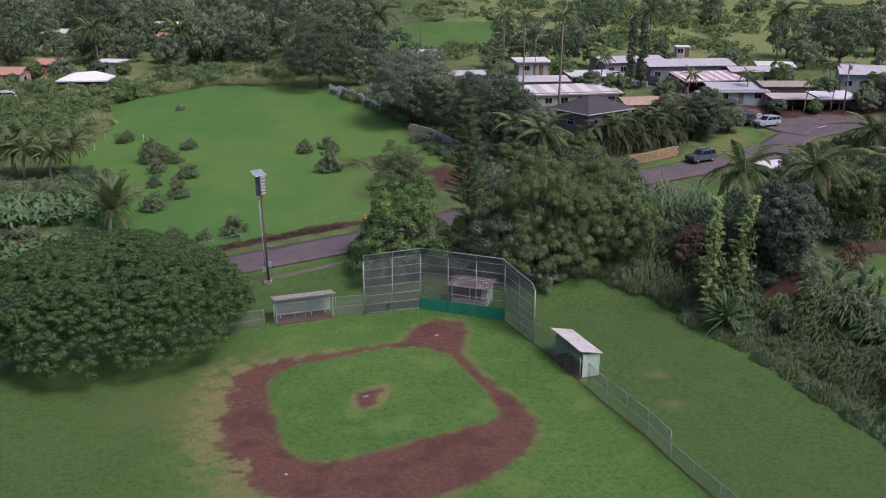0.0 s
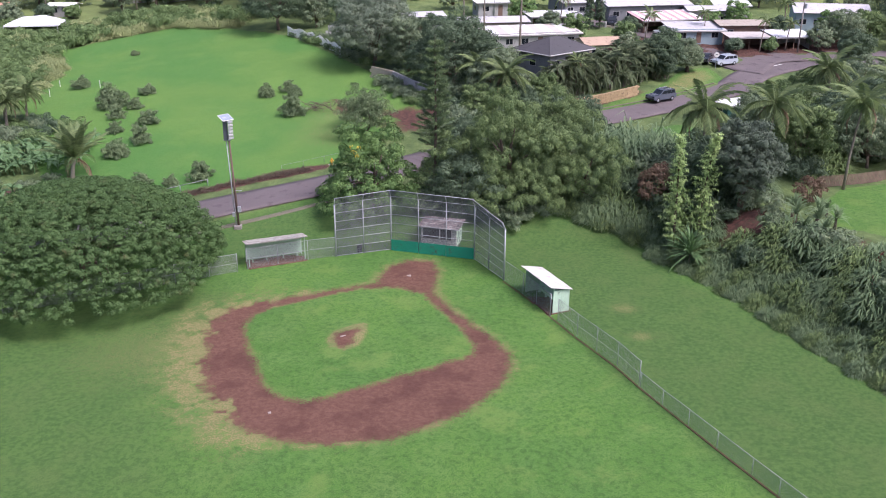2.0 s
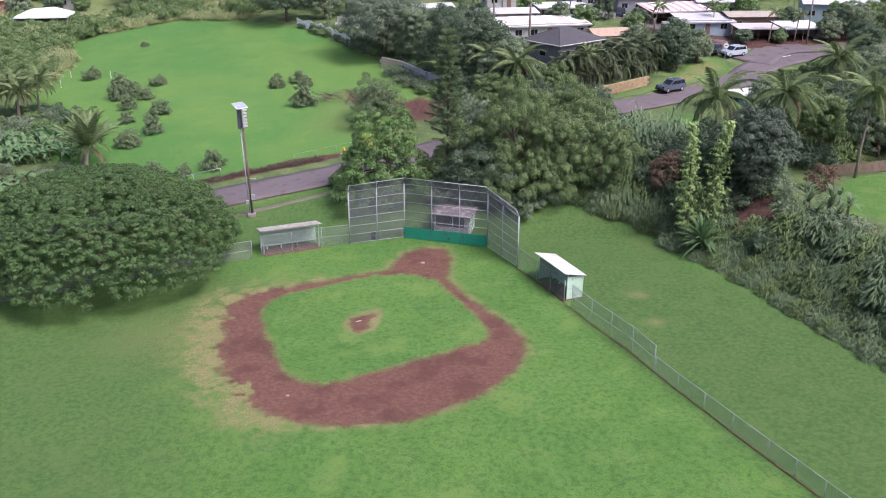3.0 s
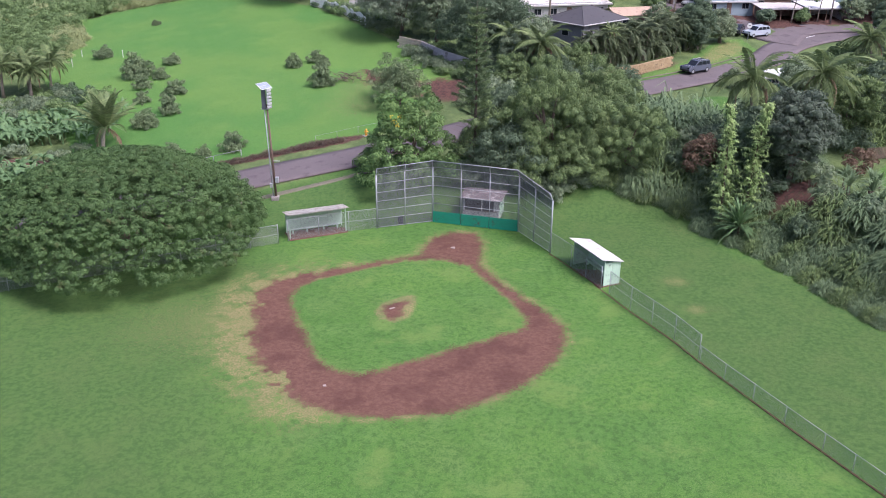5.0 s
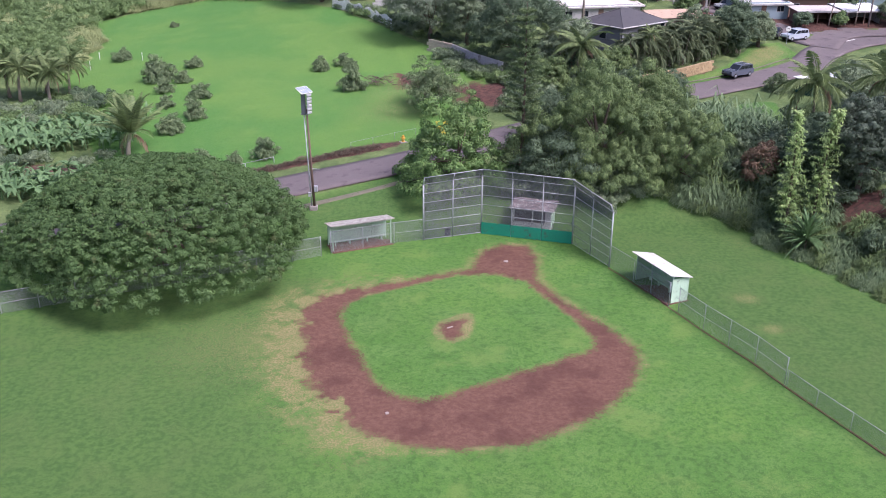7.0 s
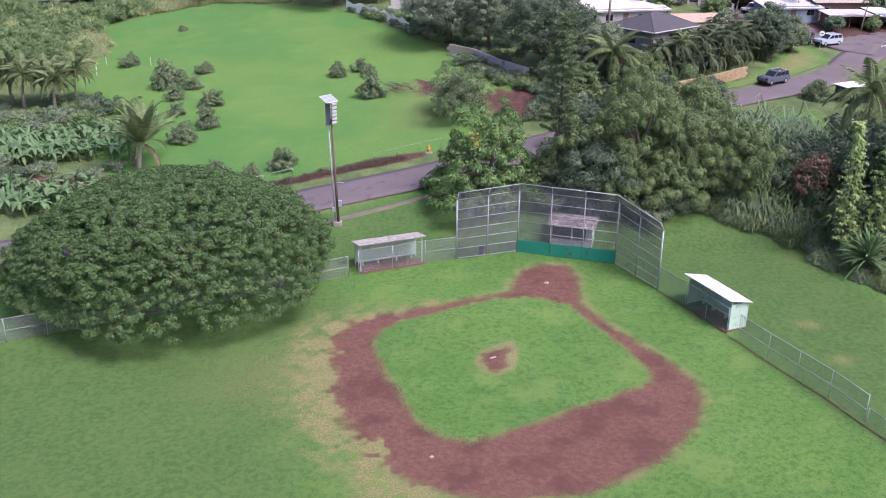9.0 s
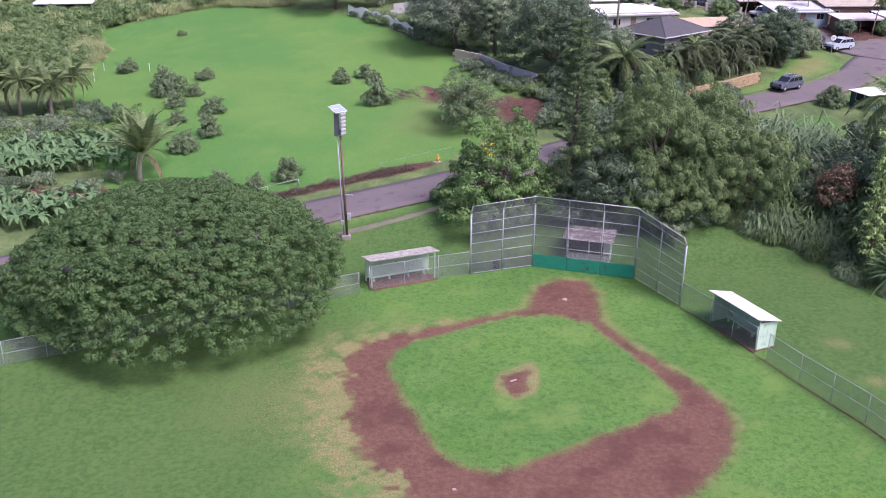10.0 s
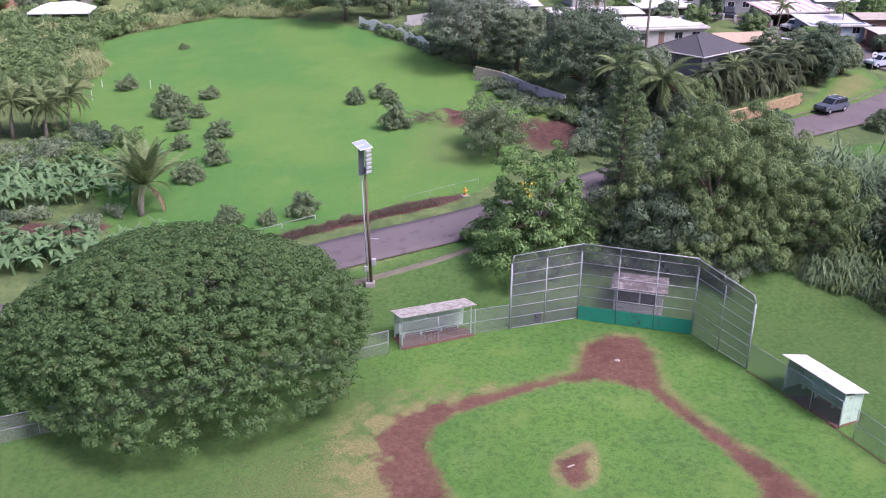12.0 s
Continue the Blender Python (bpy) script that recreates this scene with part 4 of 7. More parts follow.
def tree(name, label, category, x, y, radius, height, low, leaf, seed, clumps=60, clump_r=0.9, per=110, leaf_len=0.28, leaf_w=0.13, trunk_r=0.25,
         shape="round", hang=0.0, group="", squash=(1, 1), m=None, bark=None, bumps=0.18, flat=0.75, simple=False, loose=0.86, tight=False):
    """A tree: tapered trunk with limbs and a crown of leafy clumps. low: height of the crown's underside."""
    rng = np.random.default_rng(seed)
    d = unit(rng.normal(size=(clumps, 3)))
    if shape == "dome":
        d[:, 2] = np.abs(d[:, 2]) ** 1.2 - 0.12
        if clumps > 700:
            # even cover as seen from above
            k_ = int(clumps * 0.55)
            ang, rad = rng.uniform(0, math.tau, k_), np.sqrt(rng.random(k_)) * 0.98
            d[:k_] = np.c_[np.cos(ang) * rad, np.sin(ang) * rad, np.sqrt(1 - rad ** 2)]
    elif shape == "round":
        d[:, 2] = np.where(d[:, 2] < -0.8, -d[:, 2], d[:, 2])
    if shape == "dome":
        mid, rz = low, height - low
    else:
        mid, rz = (low + height) / 2, (height - low) / 2
    wob = np.array([1 + bumps * noise.noise((a * 1.7 + seed, b * 1.7, c * 1.7)) * 2 for a, b, c in d])[:, None]
    depth = np.where(rng.random((clumps, 1)) < 0.25, rng.uniform(0.35, 0.8, (clumps, 1)), rng.uniform(0.85, 1.0, (clumps, 1)))
    if clumps > 700:
        depth = np.where(rng.random((clumps, 1)) < 0.12, rng.uniform(0.6, 0.9, (clumps, 1)), rng.uniform(0.94, 1.0, (clumps, 1)))
    if clumps < 700:
        # keep puffs on the outside apart from one another
        pool = unit(rng.normal(size=(clumps * 6, 3)))
        if shape == "dome":
            pool[:, 2] = np.abs(pool[:, 2]) ** 1.2 - 0.12
        else:
            pool = pool[pool[:, 2] > -0.8]
        chosen = [pool[0]]
        gap = 2.6 / math.sqrt(clumps)
        for q in pool[1:]:
            if len(chosen) >= clumps:
                break
            if np.min(np.linalg.norm(np.array(chosen) - q, axis=1)) > gap:
                chosen.append(q)
        d[:len(chosen)] = np.array(chosen)
        wob = np.array([1 + bumps * noise.noise((a * 1.7 + seed, b * 1.7, c * 1.7)) * 2 for a, b, c in d])[:, None]
        depth[:len(chosen)] = rng.uniform(loose, 1.0, (len(chosen), 1))
    inner = clump_r * 0.6
    cen = d * wob * depth * np.array([(radius - inner) * squash[0], (radius - inner) * squash[1], rz - inner * 0.6]) + np.array([0, 0, mid])
    if shape == "column":
        t = rng.random(clumps)
        ang = rng.uniform(0, math.tau, clumps)
        rr = radius * (0.35 + 0.65 * np.sqrt(np.clip(1 - t, 0, 1))) * rng.uniform(0.5, 1, clumps)
        cen = np.c_[np.cos(ang) * rr, np.sin(ang) * rr, low + t * (height - low - clump_r * 0.5)]
    rads = clump_r * rng.uniform(0.7, 1.25, clumps)
    ob = thing(name, label, category, m or Matrix.Translation((x, y, gz(x, y))), group)
    tips = cen[rng.choice(clumps, min(clumps, 11), replace=False)] * (0.82 if clumps < 700 else 0.62)
    part("trunk", limbs(rng, (0, 0, -0.2), tips, trunk_r, max(0.4, low * 0.8 + (0.15 * height if shape != "column" else 0))), bark or BARK, ob, smooth=True)
    part("crown", leaf_mesh("crown", *clump_leaves(rng, cen, rads, per, leaf_len, leaf_w, hang=hang, flat=flat, tight=tight), leaf, droop=0.15 + hang * 0.5, simple=simple), leaf, ob)
    return ob


def frond_mesh(name, mat, length=3.2, pairs=26, leaflet=0.75, arch=1.0, width=0.05, seed=0, hang=0.55):
    """A feather palm leaf along +x from the origin: an arching rib with leaflets both sides."""
    rng = np.random.default_rng(seed)
    t = np.linspace(0, 1, pairs)
    rib = np.c_[length * (t - 0.12 * t ** 2 * arch), 0 * t, length * (0.42 * t - 0.75 * arch * t ** 2)]
    v, q = [], []
    for i in range(pairs - 1):
        a, b, w = rib[i], rib[i + 1], 0.045 * (1 - t[i]) + 0.012
        k = len(v)
        v += [a + (0, -w, 0), a + (0, w, 0), b + (0, w, 0), b + (0, -w, 0)]
        q.append((k, k + 1, k + 2, k + 3))
    for i in range(2, pairs):
        s = leaflet * math.sin(math.pi * (0.12 + 0.83 * t[i])) * rng.uniform(0.85, 1.1)
        for side in (-1, 1):
            out = np.array([0.55 + 0.3 * t[i], side, -hang * rng.uniform(0.6, 1.3)])
            out = out / np.linalg.norm(out)
            a = rib[i]
            tip = a + out * s + np.array([0, 0, -0.25 * s * hang])
            mid = a + out * s * 0.5
            wv = np.array([width, 0, 0.01])
            k = len(v)
            v += [a, mid + wv, tip, mid - wv]
            q.append((k, k + 1, k + 2, k + 3))
    return raw_mesh(name, np.array(v), np.array(q), mat)


FRONDS = [frond_mesh("frond", LEAF_PALM, 4.6, 46, 1.0, 1.0, 0.075, seed=1), frond_mesh("frond", LEAF_PALM, 4.3, 44, 0.95, 1.35, 0.075, seed=2, hang=0.9),
          frond_mesh("frond", LEAF_PALM, 4.2, 42, 0.9, 0.7, 0.075, seed=3)]
STIFF = [frond_mesh("frond", LEAF_PALM, 4.4, 46, 0.85, a_, 0.065, seed=7 + i, hang=0.25) for i, a_ in enumerate((0.35, 0.55, 0.8))]
DRY_FROND = frond_mesh("dry_frond", LEAF_PALM_DRY, 3.6, 22, 0.7, 1.5, seed=4, hang=1.2)
ARECA = [frond_mesh("frond", LEAF_ARECA, 2.1, 26, 0.62, 1.3, 0.06, seed=5, hang=0.8), frond_mesh("frond", LEAF_ARECA, 2.0, 26, 0.6, 1.7, 0.06, seed=6, hang=1.0)]


def palm(x, y, h, label, seed, fronds=20, size=1.0, trunk_r=0.14, lean=0.5, group="", dry=2, z=None, name="palm_tree", low=-0.75, leaves=None, high=1.0):
    rng = random.Random(seed)
    ob = thing(name, label, "palm", Matrix.Translation((x, y, gz(x, y) if z is None else z)), group)
    a = rng.uniform(0, math.tau)
    top = Vector((math.cos(a) * lean, math.sin(a) * lean, h))
    pts = [Vector((0, 0, -0.2)), Vector((top.x * 0.15, top.y * 0.15, h * 0.35)), Vector((top.x * 0.5, top.y * 0.5, h * 0.7)), top]
    part("trunk", Geo().pipe(pts, [trunk_r * 1.5, trunk_r, trunk_r * 0.85, trunk_r * 0.75], n=8), PALM_BARK, ob, smooth=True)
    for i in range(fronds):
        turn = i * 2.39996 + rng.uniform(-0.2, 0.2)
        lift = low + (high - low) * (i / fronds) + rng.uniform(-0.12, 0.12)
        me = DRY_FROND if i < dry else (leaves or FRONDS)[i % 3]
        mm = Matrix.Translation(top) @ Matrix.Rotation(turn, 4, "Z") @ Matrix.Rotation(-lift if i >= dry else 0.5, 4, "Y") @ Matrix.Diagonal((*[size * rng.uniform(0.85, 1.1)] * 3, 1))
        part("frond", me, None, ob, loc=mm)
    return ob


def areca_clump(seed):
    """A bushy clump of many slender palms."""
    rng = random.Random(seed)
    ob = thing("areca_palm", "bushy areca palm clump with arching yellow-green fronds", "palm", Matrix(), "areca palm hedge")
    for k in range(6):
        x, y, h = rng.uniform(-0.8, 0.8), rng.uniform(-0.8, 0.8), rng.uniform(1.4, 4.8)
        top = Vector((x * 1.6, y * 1.6, h))
        part("stem", Geo().pipe([(x * 0.4, y * 0.4, -0.2), (x, y, h * 0.5), top], [0.07, 0.06, 0.05], n=5), PALM_BARK, ob)
        for i in range(7):
            mm = Matrix.Translation(top) @ Matrix.Rotation(i * 2.4 + rng.random(), 4, "Z") @ Matrix.Rotation(-rng.uniform(-0.5, 0.9), 4, "Y")
            part("frond", ARECA[i % 2], None, ob, loc=mm)
    return ob


def blade_leaf(name, mat, length, width, arch, segs=6, v_fold=0.15, split=False, seed=0):
    """A long single leaf (banana, agave): a bent, folded blade along +x."""
    rng = np.random.default_rng(seed)
    v, q = [], []
    for i in range(segs + 1):
        t = i / segs
        w = width * (math.sin(math.pi * (0.08 + 0.9 * t)) ** 0.7) * (1 if not split else rng.uniform(0.75, 1.1))
        x, z = length * (t - 0.25 * arch * t * t), length * (0.55 * t - 0.85 * arch * t * t)
        v += [(x, -w / 2, z - v_fold * w), (x, 0, z), (x, w / 2, z - v_fold * w)]
    for i in range(segs):
        q += [(3 * i, 3 * i + 1, 3 * i + 4, 3 * i + 3), (3 * i + 1, 3 * i + 2, 3 * i + 5, 3 * i + 4)]
    return raw_mesh(name, np.array(v), np.array(q), mat)


BANANA = [blade_leaf("leaf", LEAF_BANANA, 2.2, 0.62, 0.95, seed=1, split=True), blade_leaf("leaf", LEAF_BANANA, 2.0, 0.55, 1.1, seed=2, split=True),
          blade_leaf("leaf", LEAF_BANANA, 1.9, 0.5, 0.45, seed=3, split=True)]
AGAVE = blade_leaf("leaf", LEAF_BANANA, 1.6, 0.1, 0.5, v_fold=0.3)
PALE_AGAVE = blade_leaf("leaf", LEAF_SILVER, 1.5, 0.13, 0.35, v_fold=0.3)
TI = [blade_leaf("leaf", LEAF_CANE, 1.3, 0.13, 0.9), blade_leaf("leaf", LEAF_CANE, 1.1, 0.12, 0.5)]


def banana(seed, h=2.6, group="banana grove", label="banana plant with broad torn pale green leaves"):
    rng = random.Random(seed)
    ob = thing("banana_plant", label, "banana plant", Matrix(), group)
    part("stem", Geo().pipe([(0, 0, -0.2), (0.05, 0, h * 0.5), (0.1, 0.05, h)], [0.17, 0.13, 0.08], n=7), LEAF_BANANA, ob)
    for i in range(8):
        mm = Matrix.Translation((0.08, 0.03, h * rng.uniform(0.85, 1.0))) @ Matrix.Rotation(i * 2.4 + rng.uniform(-0.3, 0.3), 4, "Z") @ Matrix.Rotation(-rng.uniform(-0.1, 0.9), 4, "Y")
        part("leaf", BANANA[i % 3], None, ob, loc=mm)
    return ob


def rosette(name, label, seed, leaves, size, mesh_list, group="", low=-0.1, high=1.3, stem=0.0):
    rng = random.Random(seed)
    ob = thing(name, label, "plant", Matrix(), group)
    part("stem", Geo().tube((0, 0, -0.2), (0, 0, stem + 0.1), 0.12, 0.08, n=6), BARK, ob)
    for i in range(leaves):
        mm = Matrix.Translation((0, 0, stem)) @ Matrix.Rotation(i * 2.4, 4, "Z") @ Matrix.Rotation(-rng.uniform(low, high), 4, "Y") @ Matrix.Diagonal((*[size * rng.uniform(0.8, 1.15)] * 3, 1))
        part("leaf", mesh_list[i % len(mesh_list)], None, ob, loc=mm)
    return ob


def cane_mesh(name, seed, mat, r=1.6, h=2.2, blades=900, width=0.07, length=1.4):
    """A mound of arching grass blades."""
    rng = np.random.default_rng(seed)
    a, rr = rng.uniform(0, math.tau, blades), r * np.sqrt(rng.random(blades))
    base = np.c_[np.cos(a) * rr, np.sin(a) * rr, h * (1 - (rr / r) ** 2) * rng.uniform(0.15, 0.9, blades)]
    out = np.c_[np.cos(a), np.sin(a), np.full(blades, 1.1)] + rng.normal(scale=0.85, size=(blades, 3))
    out = unit(out)
    L = length * rng.uniform(0.6, 1.2, blades)[:, None]
    p1 = base + out * L * 0.6
    flat = unit(out * np.array([1, 1, 0.0]) + 1e-4)
    p2 = p1 + flat * L * 0.5 + np.array([0, 0, -0.3]) * L
    s = unit(np.cross(out, np.array([0, 0, 1.0]))) * width / 2
    v = np.stack([base - s * 0.6, base + s * 0.6, p1 + s, p1 - s, p2], 1).reshape(-1, 3)
    k = np.arange(blades)[:, None] * 5
    q = np.concatenate([k + [0, 1, 2], k + [0, 2, 3], k + [3, 2, 4]])
    return raw_mesh(name, v, q, mat)


def spot(x, y, s=1.0, turn=0.0, tilt=0.0, sz=None, dz=0.0):
    return Matrix.LocRotScale((x, y, gz(x, y) + dz), Euler((tilt, 0, turn)), (s, s, sz or s))


# rain tree with its umbrella crown
tree("rain_tree", "huge spreading rain tree with a domed dark green crown", "tree", -31.6, 80.6, 12.9, 9.45, 2.5, LEAF_POD, 11, clumps=3900, clump_r=0.44, per=92,
     leaf_len=0.12, leaf_w=0.14, trunk_r=0.55, shape="dome", bumps=0.07, flat=0.7, simple=True, tight=True)
# leafy tree by the road
tree("tree", "leafy bright green broadleaf tree beside the road", "tree", -4.9, 95.9, 6.0, 10.6, 1.6, LEAF_BRIGHT, 12, clumps=210, clump_r=0.72, per=120, leaf_len=0.27, leaf_w=0.15, trunk_r=0.25, bumps=0.3, shape="dome", loose=0.7)
spray_rng = np.random.default_rng(5)
spray = thing("yellow_foliage", "spray of yellowed leaves on a leafy tree", "foliage", Matrix.Translation((-6.4, 91.8, gz(-6.4, 91.8) + 8.1)))
part("twig", Geo().tube((0, 2.2, -1.2), (0, 0, 0), 0.03, 0.015, n=5), BARK, spray)
part("leaves", leaf_mesh("leaves", *clump_leaves(spray_rng, np.array([(0, 0, 0), (0.5, 0.2, 0.35), (-0.3, 0.1, 0.5), (0.2, -0.1, -0.4)]), np.array([0.3, 0.26, 0.24, 0.2]), 12, 0.2, 0.12), LEAF_YELLOW), LEAF_YELLOW, spray)
# big drooping tree behind the backstop, and lower ones beside it
tree("tree", "large tree with drooping puffs of olive green foliage", "tree", 10.4, 95.4, 8.0, 12.3, 2.0, LEAF_DROOP, 13, clumps=420, clump_r=0.62, per=330, loose=0.66, leaf_len=0.135, leaf_w=0.11, hang=0.45, trunk_r=0.5, bumps=0.3, flat=1.15, simple=True, squash=(1.0, 0.8), shape="dome", tight=True)
tree("tree", "low drooping tree of olive foliage at the field edge", "tree", 18.2, 94.8, 5.4, 8.2, 0.3, LEAF_DROOP, 14, clumps=100, clump_r=0.68, per=420, loose=0.62, leaf_len=0.135, leaf_w=0.12, tight=True, hang=0.3, trunk_r=0.3, bumps=0.3, flat=1.05, simple=True)
tree("tree", "olive green tree on the bank below the street", "tree", 17.5, 104.5, 5.0, 7.4, 0.6, LEAF_DROOP, 15, clumps=100, clump_r=0.7, per=420, loose=0.62, leaf_len=0.135, leaf_w=0.12, tight=True, hang=0.3, trunk_r=0.3, bumps=0.3, flat=1.0, simple=True)
tree("tree", "dense dark tree behind the backstop", "tree", 5.2, 93.4, 3.6, 6.6, 0.2, LEAF_DARK, 16, clumps=70, clump_r=0.9, per=200, leaf_len=0.22, leaf_w=0.13, hang=0.3, trunk_r=0.25, bumps=0.3, simple=True)
# conifer
def conifer(x, y, h, r, seed, label, name="conifer"):
    rng = np.random.default_rng(seed)
    ob = thing(name, label, "tree", Matrix.Translation((x, y, gz(x, y))))
    trunk = Geo().pipe([(0, 0, -0.2), (0.1, 0, h * 0.5), (0, 0, h)], [0.22, 0.14, 0.03], n=7)
    pts, dirs = [], []
    for k in range(int(h * 8)):
        whorl, arm = divmod(k, 7)
        z = 1.5 + (h - 1.8) * whorl / (h * 8 / 7) + rng.normal(0, 0.06)
        reach = r * (1.02 - 0.86 * (z / h) ** 1.3) * rng.uniform(0.7, 1.1)
        ang = arm * math.tau / 7 + whorl * 0.6 + rng.normal(0, 0.15)
        w = np.array([math.cos(ang), math.sin(ang), 0.30])
        trunk.tube((0, 0, z), tuple(np.array([0, 0, z]) + w * reach * 0.9), 0.03, 0.01, n=3, caps=False)
        if z < h * 0.4 and math.cos(ang) < 0.4 and rng.random() < 0.75:
            continue
        for t in np.linspace(0.2, 1, 22):
            for _ in range(12):
                pts.append(np.array([0, 0, z]) + w * reach * t + rng.normal(scale=(0.10, 0.10, 0.035), size=3))
                dirs.append(w * 0.7 + rng.normal(scale=0.5, size=3) + np.array([0, 0, 0.25]))
    part("trunk", trunk, BARK, ob)
    pts, dirs = np.array(pts), np.array(dirs)
    part("crown", leaf_mesh("crown", pts, dirs, rng.normal(size=pts.shape) + [0, 0, 1], rng.uniform(0.2, 0.36, len(pts)), np.full(len(pts), 0.07), LEAF_PINE), LEAF_PINE, ob)
    return ob


conifer(2.2, 96.6, 18.2, 3.1, 21, "tall narrow dark conifer with bare lower twigs")
for x, y, h in ((34.6, 175.4, 13.4), (36.7, 175.7, 12.8)):
    tree("cypress", "slim dark columnar cypress", "tree", x, y, 0.85, h, 0.3, LEAF_DARK, int(x * 10), clumps=110, clump_r=0.5, per=60, leaf_len=0.3, leaf_w=0.14, simple=True, shape="column", trunk_r=0.12, group="pair of cypresses")

# orchard bushes in the meadow
bush_a = tree("citrus_bush", "rounded dark green orchard bush on mown grass", "bush", 0, 0, 1.55, 2.0, 0.25, LEAF_ORCHARD, 31, shape="dome", clumps=80, clump_r=0.38, simple=True, per=60, leaf_len=0.2, leaf_w=0.12, trunk_r=0.08, group="orchard bushes", m=spot(-54.1, 153.6, 0.95), bumps=0.35)
bush_b = tree("citrus_bush", "ragged grey-green orchard bush on mown grass", "bush", 0, 0, 1.5, 2.2, 0.25, LEAF_ORCHARD, 32, shape="dome", clumps=80, clump_r=0.38, simple=True, per=60, leaf_len=0.2, leaf_w=0.12, trunk_r=0.08, group="orchard bushes", m=spot(-43.3, 134.6, 0.9), bumps=0.5)
for i, (x, y, s) in enumerate([(-41.2, 145.6, 0.9), (-41.5, 138.2, 0.85), (-45.4, 140.4, 1.5), (-37.4, 130.3, 1.15), (-38.7, 117.4, 1.15),
                               (-36.7, 122.0, 1.05), (-32.8, 106.2, 0.95), (-25.7, 106.6, 1.1), (-21.7, 138.6, 0.85), (-18.5, 140.6, 0.95), (-17.2, 137.8, 0.75),
                               (-16.7, 128.7, 1.25), (-49.9, 172.2, 0.55), (-41.5, 127.5, 0.8), (-29.0, 105.2, 0.6)]):
    s *= 0.98
    copy_thing((bush_a, bush_b)[i % 2], spot(x, y, s, i * 1.3, sz=s * (0.9 + 0.2 * (i % 3))))
tree("tree", "sparse grey-green tree by a soil track", "tree", -5.8, 117.2, 3.1, 6.2, 0.4, LEAF_ORCHARD, 33, clumps=100, clump_r=0.6, per=80, leaf_len=0.24, leaf_w=0.1, trunk_r=0.12, bumps=0.4)
tree("tree", "sparse grey-green tree by a soil track", "tree", -7.0, 121.5, 2.6, 5.2, 0.4, LEAF_ORCHARD, 34, clumps=80, clump_r=0.6, per=70, leaf_len=0.24, leaf_w=0.1, trunk_r=0.12, bumps=0.4)

# big trees at the wall and beyond
for i, (x, y, r, h, low, mat) in enumerate([(-24.6, 181.5, 6.2, 13.6, 0.5, LEAF_DARK), (-5.5, 152, 6.6, 12.4, 1.0, LEAF_SILVER), (-6.5, 161, 4.5, 10, 0.6, LEAF_FAR),
                                            (6.3, 135.5, 6.0, 11.8, 1.0, LEAF_DARK), (10.0, 141, 3.6, 8.0, 1.0, LEAF_DARK), (0.0, 148, 4.0, 9, 1.0, LEAF_FAR),
                                            (12.0, 128, 3.6, 8.5, 0.6, LEAF_FAR), (39.8, 143.5, 3.4, 7.2, 0.5, LEAF_DARK), (45.5, 147.5, 2.2, 5.0, 0.5, LEAF_FAR),
                                            (32.4, 84.6, 3.3, 9.4, 2.0, LEAF_BLUE), (30, 89, 2.8, 6.5, 0.4, LEAF_DARK)]):
    tree("tree", ("dense dark green tree behind the meadow", "tall dark broadleaf tree beside a wall", "leafy green tree among houses", "dense dark tree above a grey wall",
                  "dark broadleaf tree near a house", "tall green tree near a house", "leafy green tree below a house", "round dark tree on a verge",
                  "yellow-green tree by the hedge", "round blue-green glossy tree", "dark shrubby tree in a garden")[i], "tree", x, y, r, h, low, mat, 40 + i,
         clumps=int(60 + r * 26), clump_r=0.45 + r * 0.1, per=170, leaf_len=0.25, leaf_w=0.15, trunk_r=0.3, bumps=0.3, simple=True)

for i, (x, y, r, h) in enumerate([(44.5, 98.5, 3.4, 7.5), (48.5, 101, 3.8, 8.0), (52.5, 99, 3.8, 7.4), (47, 107, 4.0, 8.0), (55, 105, 4.2, 8), (41.5, 105.5, 3.4, 6.5), (60, 101, 4.2, 8), (58, 113, 4, 7.5), (45.5, 113.5, 3.6, 6.5), (53, 121, 3.8, 6.5), (60, 123, 3.8, 7), (66, 131, 4, 7),
                                  (35.5, 100.5, 2.4, 4.5), (65, 108, 4, 7), (50.5, 115, 3.4, 6), (68, 118, 4, 7.5), (74, 150, 3, 6), (78, 163, 3.4, 6.5), (84, 166, 3.4, 6), (90, 160, 3.6, 7)]):
    tree("garden_tree", "leafy garden tree hung with creepers" if i % 2 else "dense grey-green garden tree", "tree", x, y, r, h, 0.5, (LEAF_DROOP, LEAF_DARK, LEAF_FAR)[i % 3], 140 + i, clumps=int(30 + r * 22), clump_r=0.7,
         per=150, leaf_len=0.24, leaf_w=0.13, hang=0.3, trunk_r=0.18, bumps=0.3, simple=True)
for i, (x, y, r, h) in enumerate([(6.5, 107.0, 2.6, 5.6), (12.5, 110.2, 3.0, 6.4), (22.0, 113.6, 2.6, 5.0), (8.8, 121.0, 2.6, 5.2), (14.2, 123.6, 2.8, 5.6), (19.2, 129.0, 2.2, 4.6)]):
    tree("street_tree", "dark leafy tree crowding the street edge", "tree", x, y, r, h, 0.3, (LEAF_DARK, LEAF_DROOP)[i % 2], 190 + i, clumps=int(30 + r * 22), clump_r=0.65, per=150, leaf_len=0.2, leaf_w=0.13, hang=0.3, trunk_r=0.15, bumps=0.3, simple=True)
tree("roadside_bush", "round leafy bush beside the street", "bush", 40.3, 125.2, 1.7, 2.6, 0.2, LEAF_ORCHARD, 171, clumps=60, clump_r=0.45, per=70, leaf_len=0.26, leaf_w=0.12, trunk_r=0.08, shape="dome")

